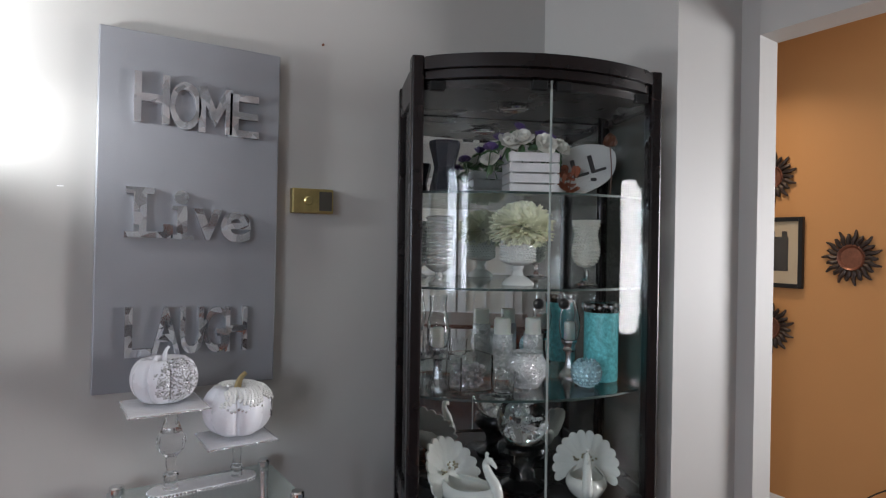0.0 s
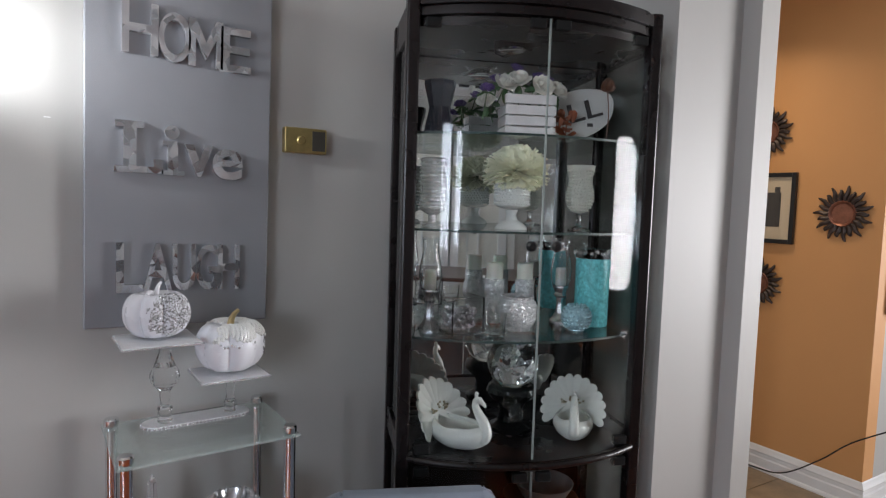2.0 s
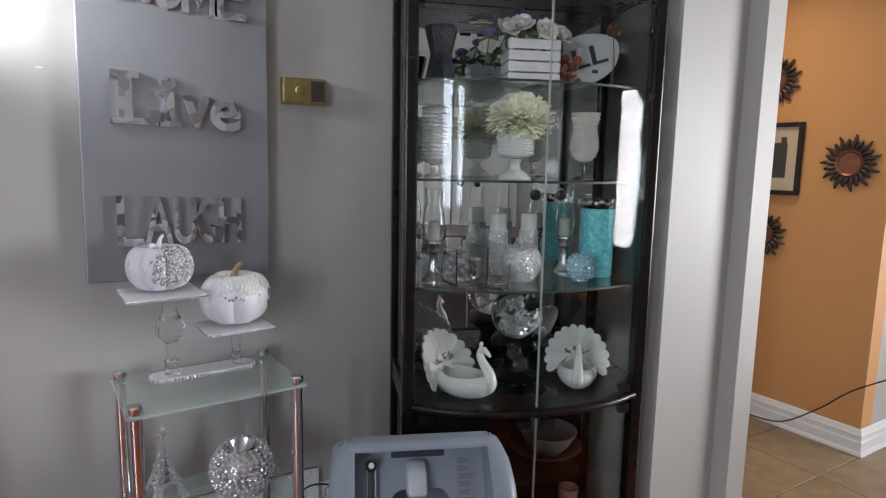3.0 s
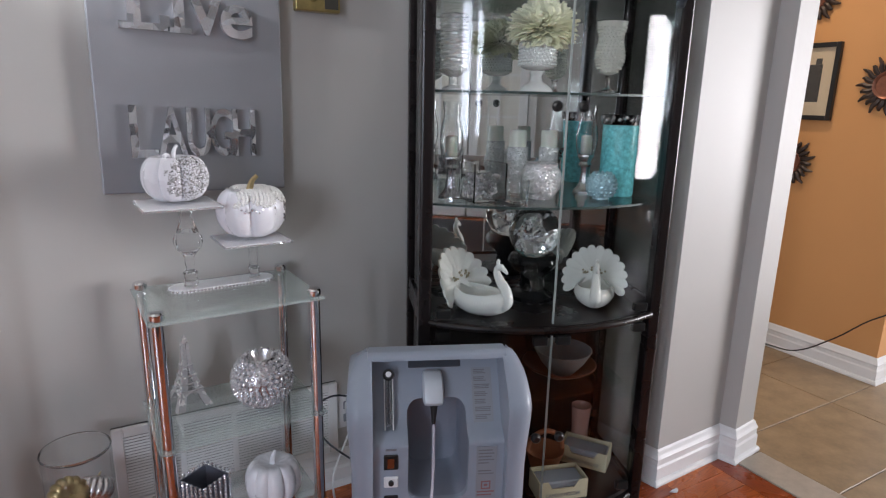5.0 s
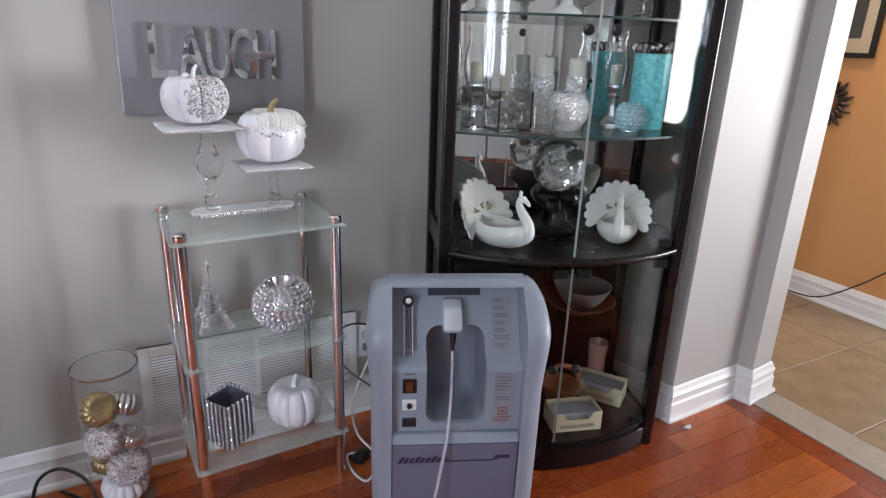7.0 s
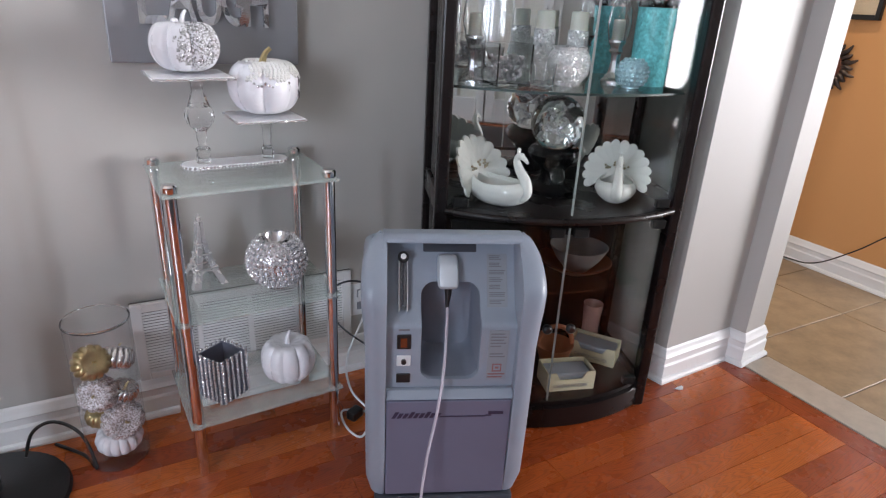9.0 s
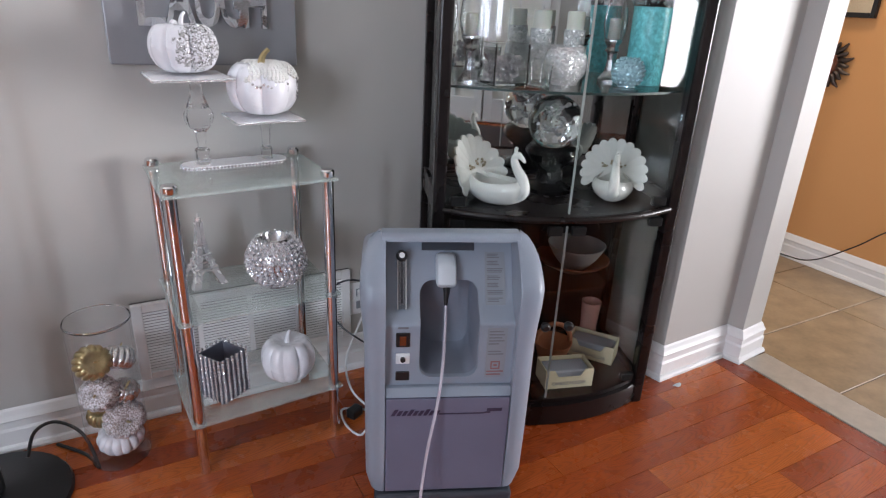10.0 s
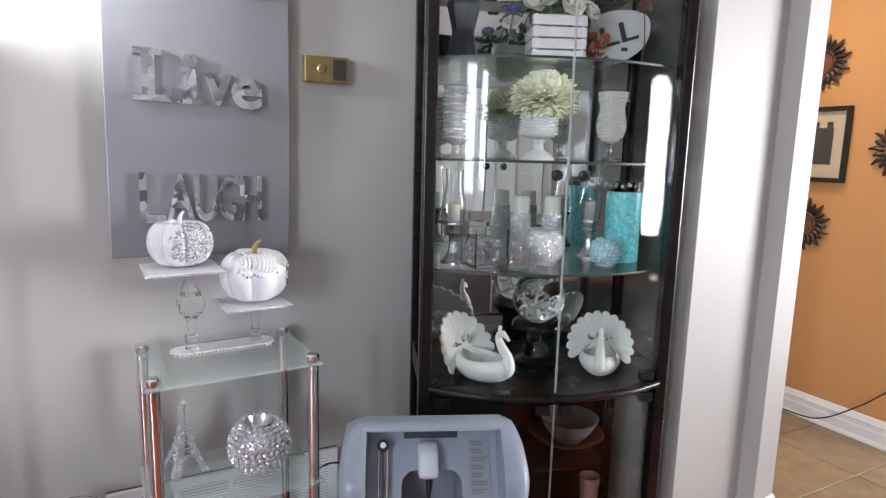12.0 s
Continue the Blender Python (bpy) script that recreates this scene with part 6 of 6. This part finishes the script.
# shelf of hobnail glass
hb = thing("hobnail_compote", "white hobnail milk glass compote on the glass shelf", "compote", at_cab(-0.024, 0.095, Z2))
part("foot", fixed(lathe([(0.0, 0.0), (0.047, 0.0), (0.046, 0.006), (0.034, 0.018), (0.018, 0.028), (0.014, 0.042), (0.020, 0.056), (0.0, 0.058)], 32)), M["milk"], hb, "", True)
part("bowl", fixed(lathe([(0.0, 0.0585), (0.030, 0.0585), (0.046, 0.066), (0.049, 0.085), (0.049, 0.132), (0.046, 0.132), (0.045, 0.080), (0.0, 0.070)], 36)), M["milk"], hb, "", True)
beads(dots([(0.072 + 0.0085 * j, 30) for j in range(7)], 0, lambda t, a: (0.0495 * math.cos(a), 0.0495 * math.sin(a), t)), 0.0042, M["milk"], "hobnail", hb, "rows of small raised knobs")
fl_ = thing("cream_mum_bloom", "large cream artificial chrysanthemum in the compote", "flower", at_cab(-0.016, 0.090, Z2 + 0.166))
rng = random.Random(3)
bm = bmesh.new()
for lay, (cnt, el, ln) in enumerate(((44, -44, 0.088), (50, -32, 0.096), (56, -20, 0.100), (58, -8, 0.100), (58, 4, 0.099), (56, 16, 0.097), (52, 27, 0.095), (46, 38, 0.093), (40, 48, 0.091), (32, 58, 0.090), (24, 68, 0.088), (14, 78, 0.086), (6, 87, 0.084))):
    for i in range(cnt):
        a = 2 * math.pi * (i + 0.5 * (lay % 2)) / cnt + rng.uniform(-0.08, 0.08)
        e = radians(el + rng.uniform(-7, 7))
        d = Vector((math.cos(a) * math.cos(e), math.sin(a) * math.cos(e), math.sin(e)))
        petal(bm, Vector((0, 0, 0.0)) + d * 0.030, d, (ln - 0.03) * rng.uniform(0.80, 1.12), 0.025, 0.02 + rng.uniform(-0.12, 0.12))
part("bloom", placed(bm, Matrix.Diagonal((0.96, 0.96, 0.84, 1))), M["petal_cream"], fl_)
part("stalk", tube([(0, 0, -0.080), (0, 0, 0.01)], 0.004, 6), M["leaf"], fl_)
gb2 = thing("hobnail_goblet", "pale hobnail glass goblet on the glass shelf", "goblet", at_cab(0.184, 0.095, Z2))
M["pearl_glass"] = plain("pearly_glass", (0.82, 0.83, 0.75), 0.2, 0.0, vary=0.05, Transmission_Weight=0.2)
part("foot", fixed(lathe([(0.0, 0.0), (0.037, 0.0), (0.036, 0.004), (0.012, 0.012), (0.0065, 0.022), (0.0065, 0.040), (0.012, 0.048), (0.0, 0.049)], 28)), M["clear"], gb2, "clear glass stem", True)
gpro = [(0.0, 0.0495), (0.016, 0.053), (0.031, 0.068), (0.0385, 0.090), (0.038, 0.110), (0.032, 0.138), (0.0315, 0.155), (0.042, 0.190), (0.040, 0.190), (0.029, 0.152), (0.034, 0.100), (0.0, 0.060)]
part("cup", fixed(lathe(gpro, 32)), M["pearl_glass"], gb2, "", True)


def gob_r(z):
    for (r0, z0), (r1, z1) in zip(gpro[1:8], gpro[2:8]):
        if z0 <= z <= z1:
            return r0 + (r1 - r0) * (z - z0) / (z1 - z0)
    return 0.04


beads(dots([(0.060 + 0.0088 * j, max(14, int(640 * gob_r(0.060 + 0.0088 * j)))) for j in range(14)], 0, lambda t, a: (gob_r(t) * math.cos(a), gob_r(t) * math.sin(a), t)), 0.0042, M["pearl_glass"], "hobnail", gb2, "rows of small raised knobs")
cv_ = thing("bead_coil_vase", "silver beaded coil vase on the glass shelf", "vase", at_cab(-0.252, 0.110, Z2))
prof = [(0.0, 0.0), (0.030, 0.0), (0.030, 0.006), (0.012, 0.014), (0.012, 0.034), (0.030, 0.044)]
for i in range(13):
    z = 0.048 + i * 0.0112
    prof += [(0.034, z), (0.039, z + 0.004), (0.039, z + 0.007), (0.034, z + 0.0108)]
prof += [(0.031, 0.194), (0.0, 0.060)]
part("coil", fixed(lathe(prof, 36)), M["coil"], cv_, "stacked beaded silver coils", True)

# top shelf
nv = thing("dark_vase", "dark blue-black faceted hourglass vase on the glass shelf", "vase", at_cab(-0.248, 0.070, Z3))
part("body", fixed(lathe([(0.0, 0.0), (0.041, 0.0), (0.042, 0.006), (0.030, 0.062), (0.029, 0.072), (0.044, 0.132), (0.043, 0.142), (0.039, 0.142), (0.026, 0.072), (0.0, 0.03)], 8)), M["navy"], nv)


def crate(m):
    ob = thing("slatted_crate", "small white-washed slatted crate on the glass shelf", "crate", m)
    w, d, h = 0.066, 0.050, 0.120
    for i in range(4):
        z = 0.003 + i * 0.0295
        for y in (-d, d - 0.005):
            part("slat", box((-w, y, z), (w, y + 0.005, z + 0.0255), 0.0008), M["crate"], ob)
        for x in (-w - 0.0052, w + 0.0002):
            part("slat", box((x, -d, z), (x + 0.005, d, z + 0.0255), 0.0008), M["crate"], ob)
    for x in (-w + 0.0002, w - 0.010):
        for y in (-d + 0.0052, d - 0.015):
            part("corner_post", box((x, y, 0.0), (x + 0.0098, y + 0.0096, h), 0.0008), M["crate"], ob)
    part("bottom", box((-w, -d + 0.005, 0.0), (w, d - 0.0052, 0.0028)), M["crate"], ob)
    return ob


crate(at_cab(0.004, 0.080, Z3, -4))


def rose(name, m, r, mat, label, group):
    ob = thing(name, label, "flower", m, group)
    bm = bmesh.new()
    rg = random.Random(int(r * 1e4))
    for lay, (cnt, el, k) in enumerate(((5, 5, 1.0), (5, 28, 0.92), (5, 48, 0.8), (4, 64, 0.66), (3, 78, 0.5))):
        for i in range(cnt):
            a = 2 * math.pi * i / cnt + lay * 0.7 + rg.uniform(-0.1, 0.1)
            e = radians(el)
            d = Vector((math.cos(a) * math.cos(e), math.sin(a) * math.cos(e), math.sin(e)))
            petal(bm, Vector((0, 0, 0)), d, r * k, r * 1.05 * k ** 0.5, 0.30)
    part("bloom", bm, mat, ob, "", True)
    bm = bmesh.new()
    for i in range(4):
        a = 1.3 + i * 1.7
        petal(bm, Vector((0, 0, -0.004)), Vector((math.cos(a), math.sin(a), -0.35)), r * 1.25, r * 0.6, -0.2)
    part("leaves", bm, M["leaf"], ob, "green leaves")
    part("stalk", tube([(0, 0, -0.09), (0, 0, 0.0)], 0.002, 5), M["leaf"], ob)
    return ob


for s, d, z, r, rx, rz in ((-0.070, 0.060, 0.138, 0.036, 48, 10), (-0.030, 0.055, 0.148, 0.037, 42, -20), (0.030, 0.040, 0.136, 0.035, 66, 5), (0.086, 0.075, 0.132, 0.034, 50, 30), (-0.112, 0.085, 0.098, 0.030, 60, -30)):
    rose("rose_bloom", at_cab(s, d, Z3 + z, rz) @ pose(0, 0, 0, rx), r, M["petal_white"], "white artificial rose in the crate", "white roses")
for i, (s, d, z) in enumerate(((-0.085, 0.085, 0.155), (-0.030, 0.085, 0.188), (0.035, 0.080, 0.166), (-0.115, 0.075, 0.125), (0.066, 0.095, 0.160))):
    rose("violet_bloom", at_cab(s, d, Z3 + z, i * 50) @ pose(0, 0, 0, 25), 0.024, M["petal_violet"], "small violet artificial bloom in the crate", "violet blooms")
sg = thing("fall_plaque", "white oval wooden plaque lettered ALL, tilted against the mirror", "plaque", at_cab(0.205, 0.190, Z3 + 0.004, -8))
M["sign_ink"] = plain("dark_letter_paint", (0.05, 0.045, 0.045), 0.6)
bm = lathe([(0.100, -0.006), (0.102, 0.0), (0.100, 0.006)], 48, wave=lambda a, t: 1 + 0.02 * math.sin(5 * a))
placed(bm, Matrix.Translation((0, 0.0, 0.090)) @ Matrix.Rotation(radians(-24), 4, "Y") @ Matrix.Diagonal((1.18, 1, 0.72, 1)) @ Matrix.Rotation(radians(90), 4, "X"))
board = part("board", fixed(bm), M["plaque"], sg, "white oval board", True)
for i, chx in enumerate("ALL"):
    bm = font_mesh(chx, 0.1, 0.01)
    fit_box(bm, -0.084 + i * 0.056, -0.084 + i * 0.056 + 0.048, -0.020, 0.036, -0.0105, 0.004)
    placed(bm, Matrix.Translation((0, 0, 0.090)) @ Matrix.Rotation(radians(-17), 4, "Y"))
    part("letter", fixed(bm), M["sign_ink"], board, "dark painted letter")
part("word_bar", box((0.030, -0.0085, 0.056), (0.048, -0.0062, 0.066)), M["sign_ink"], board)
lf = thing("autumn_leaf_pick", "rust coloured artificial autumn leaves by the plaque", "leaves", at_cab(0.150, 0.150, Z3))
bm = bmesh.new()
rng = random.Random(9)
for i in range(16):
    a = rng.uniform(0, 6.28)
    petal(bm, Vector((rng.uniform(-0.02, 0.03), rng.uniform(-0.01, 0.01), rng.uniform(0.012, 0.07))), Vector((math.cos(a), -0.4, math.sin(a) * 0.6 + 0.2)), 0.035, 0.028, 0.25)
part("leaf_cluster", bm, M["rust_leaf"], lf)
part("stalk", tube([(0, 0, 0.0), (0.005, 0, 0.06)], 0.002, 5), M["rust_leaf"], lf)
dc = thing("dried_cone_pick", "brown dried cone ornament above the plaque", "ornament", at_cab(0.292, 0.170, Z3))
part("cone", fixed(lathe([(0.0, 0.165), (0.016, 0.168), (0.021, 0.180), (0.017, 0.197), (0.006, 0.208), (0.0, 0.209)], 14, wave=lambda a, t: 1 + 0.12 * math.cos(7 * a + 9 * t))), M["brown_dish"], dc)
part("stalk", tube([(0, 0, 0.0), (0.006, 0, 0.09), (0.0, 0, 0.166)], 0.002, 5), M["brown_dish"], dc)

# lower compartment
def holder_box(m, label):
    """An open cream box with a stepped cut-out front, lettered on the face."""
    ob = thing("candle_holder_box", label, "box", m, "candle holder boxes")
    w, d, h = 0.078, 0.043, 0.064
    part("front", fixed(yz_front([(-w, 0.0), (w, 0.0), (w, h), (w - 0.028, h), (w - 0.042, h * 0.62), (-w + 0.042, h * 0.62), (-w + 0.028, h), (-w, h)], -d, -d + 0.0025)), M["card"], ob)
    part("back", box((-w, d - 0.0025, 0.0), (w, d, h)), M["card"], ob)
    for x in (-w, w - 0.0025):
        part("side", box((x, -d + 0.0026, 0.0), (x + 0.0025, d - 0.0026, h)), M["card"], ob)
    part("bottom", box((-w + 0.0026, -d + 0.0026, 0.0), (w - 0.0026, d - 0.0026, 0.0025)), M["card"], ob)
    part("glass_block", box((-w + 0.008, -d + 0.010, 0.003), (w - 0.008, d - 0.008, h * 0.86), 0.004), M["label"], ob, "pale glass holders inside")
    bm = font_mesh("CANDLE HOLDER", 0.1, 0.006)
    fit_box(bm, -0.056, 0.056, 0.012, 0.024, -d - 0.0008, 0.0007)
    part("lettering", fixed(bm), M["label_ink"], ob, "printed words")
    return ob


def yz_front(poly, y0, y1):
    bm = prism(poly, 0, 1)
    for v in bm.verts:
        v.co = Vector((v.co.x, y0 + (y1 - y0) * v.co.z, v.co.y))
    return bm


holder_box(at_cab(0.088, 0.000, Z0, 3), "cream card box of glass candle holders on the cabinet floor")
holder_box(at_cab(0.238, 0.146, Z0, -36), "cream card box of candle holders set at an angle")
bk = thing("terracotta_basket", "small terracotta arched basket on the cabinet floor", "basket", at_cab(0.092, 0.140, Z0))
part("bowl", fixed(lathe([(0.0, 0.0), (0.045, 0.0), (0.064, 0.06), (0.060, 0.06), (0.0, 0.012)], 28)), M["terracotta"], bk, "", True)
part("handle", tube([(0.060 * math.cos(radians(a)), 0, 0.058 + 0.066 * math.sin(radians(a))) for a in range(0, 181, 20)], 0.008, 8, steps=3), M["terracotta"], bk, "arched handle", True)
pc = thing("blush_cup", "blush frosted glass cup in the lower cabinet", "cup", at_cab(0.252, 0.236, Z0))
part("cup", fixed(lathe([(0.0, 0.0), (0.036, 0.0), (0.034, 0.012), (0.028, 0.06), (0.030, 0.10), (0.034, 0.155), (0.031, 0.155), (0.0, 0.04)], 24)), M["blush"], pc, "", True)
sh_low = thing("lower_glass_shelf", "clear glass shelf in the lower cabinet", "shelf", CAB)
lowsh = part("glass_sheet", bowed_slab(0.3935, 0.400, CW - 0.014, CD - 0.020, 0.100), M["shelf_glass"], sh_low)
lowsh.visible_shadow = False
bd = thing("brown_dish", "wide brown dish on the lower glass shelf", "dish", at_cab(0.130, 0.165, 0.4005))
part("dish", fixed(lathe([(0.0, 0.0), (0.050, 0.0), (0.105, 0.030), (0.118, 0.040), (0.115, 0.042), (0.100, 0.034), (0.048, 0.006), (0.0, 0.005)], 36)), M["brown_dish"], bd, "", True)
wb = thing("white_bowl", "white ceramic bowl stacked in the brown dish", "bowl", at_cab(0.140, 0.165, 0.4065))
part("bowl", fixed(lathe([(0.0, 0.0), (0.038, 0.0), (0.070, 0.040), (0.092, 0.080), (0.089, 0.081), (0.066, 0.042), (0.034, 0.006), (0.0, 0.005)], 36)), M["bowl_dimmed"], wb, "", True)
tr = thing("dark_tray", "dark oval tray standing against the mirror", "tray", at_cab(0.150, 0.262, 0.4005))
bm = lathe([(0.100, -0.005), (0.108, 0.0), (0.105, 0.007), (0.095, 0.004), (0.0, 0.003)], 40)
placed(bm, Matrix.Translation((0, 0, 0.080)) @ Matrix.Diagonal((1.0, 1, 0.72, 1)) @ Matrix.Rotation(radians(90), 4, "X"))
part("plate", fixed(bm), M["espresso"], tr, "", True)

# ---------------------------------------------------------------- hall floor
tagged(part("threshold", box((1.946, -1.3, -0.02), (2.088, JY - 0.02, 0.004), 0.002), M["threshold"]), "pale strip between wood floor and hall tiles", "threshold", kind="structure")
hall_floor = thing("floor_hall", "beige stone-look floor tiles with dark grout in the hall", "floor", kind="structure")
part("grout", box((2.000, -2.05, -0.025), (5.4, 3.6, -0.004)), M["grout"], hall_floor)
tl = {}
for i in range(6):
    for j in range(-2, 14):
        x0, x1 = 2.092 + (i - 1) * 0.65, 2.092 + i * 0.65
        y0, y1 = 1.056 + (j - 7) * 0.379, 1.056 + (j - 6) * 0.379
        x0, x1, y0, y1 = max(x0, 2.092), min(x1, 5.399), max(y0, -2.049), min(y1, 3.599)
        if x1 - x0 < 0.02 or y1 - y0 < 0.02:
            continue
        key = (round(x1 - x0, 3), round(y1 - y0, 3))
        if key not in tl:
            o = part("tile", box((0.0025, 0.0025, -0.02), (key[0] - 0.0025, key[1] - 0.0025, 0.0), 0.0015), M["tile"], hall_floor)
            tl[key] = o.data
        else:
            o = new("tile", tl[key])
            o.parent = hall_floor
        o.location = (x0, y0, 0)

# ---------------------------------------------------------------- wood floor
floor = thing("floor", "glossy reddish oak strip floor", "floor", kind="structure")
rng = random.Random(11)
lengths = (0.55, 0.75, 0.95, 1.15, 1.40)
boards = {}
PW = 0.083
y = YA
while y > YB:
    x = XL - rng.uniform(0, 0.5)
    while x < 1.855:
        L_ = rng.choice(lengths)
        x0, x1 = max(x, XL), min(x + L_, 1.855)
        if x1 - x0 > 0.03:
            key = round(x1 - x0, 3)
            if boards.get(key) is None:
                o = part("floor_board", box((0.0006, -PW + 0.0006, -0.02), (key - 0.0006, -0.0006, 0.0)), M["floor_wood"], floor)
                boards[key] = o.data
            else:
                o = new("floor_board", boards[key])
                o.parent = floor
            o.location = (x0, y, rng.uniform(-0.0002, 0.0002))
        x += L_
    y -= PW
yy = JY + 0.05
while yy > YB:
    o = part("floor_board", box((0.0006, -0.0865, -0.02), (1.2 - 0.0006, 0.0, 0.0)), M["floor_wood"], floor)
    o.matrix_local = pose(1.8560, yy, 0.0002, 0, 0, -90)
    o.location.x += 0.0865
    yy -= 1.2
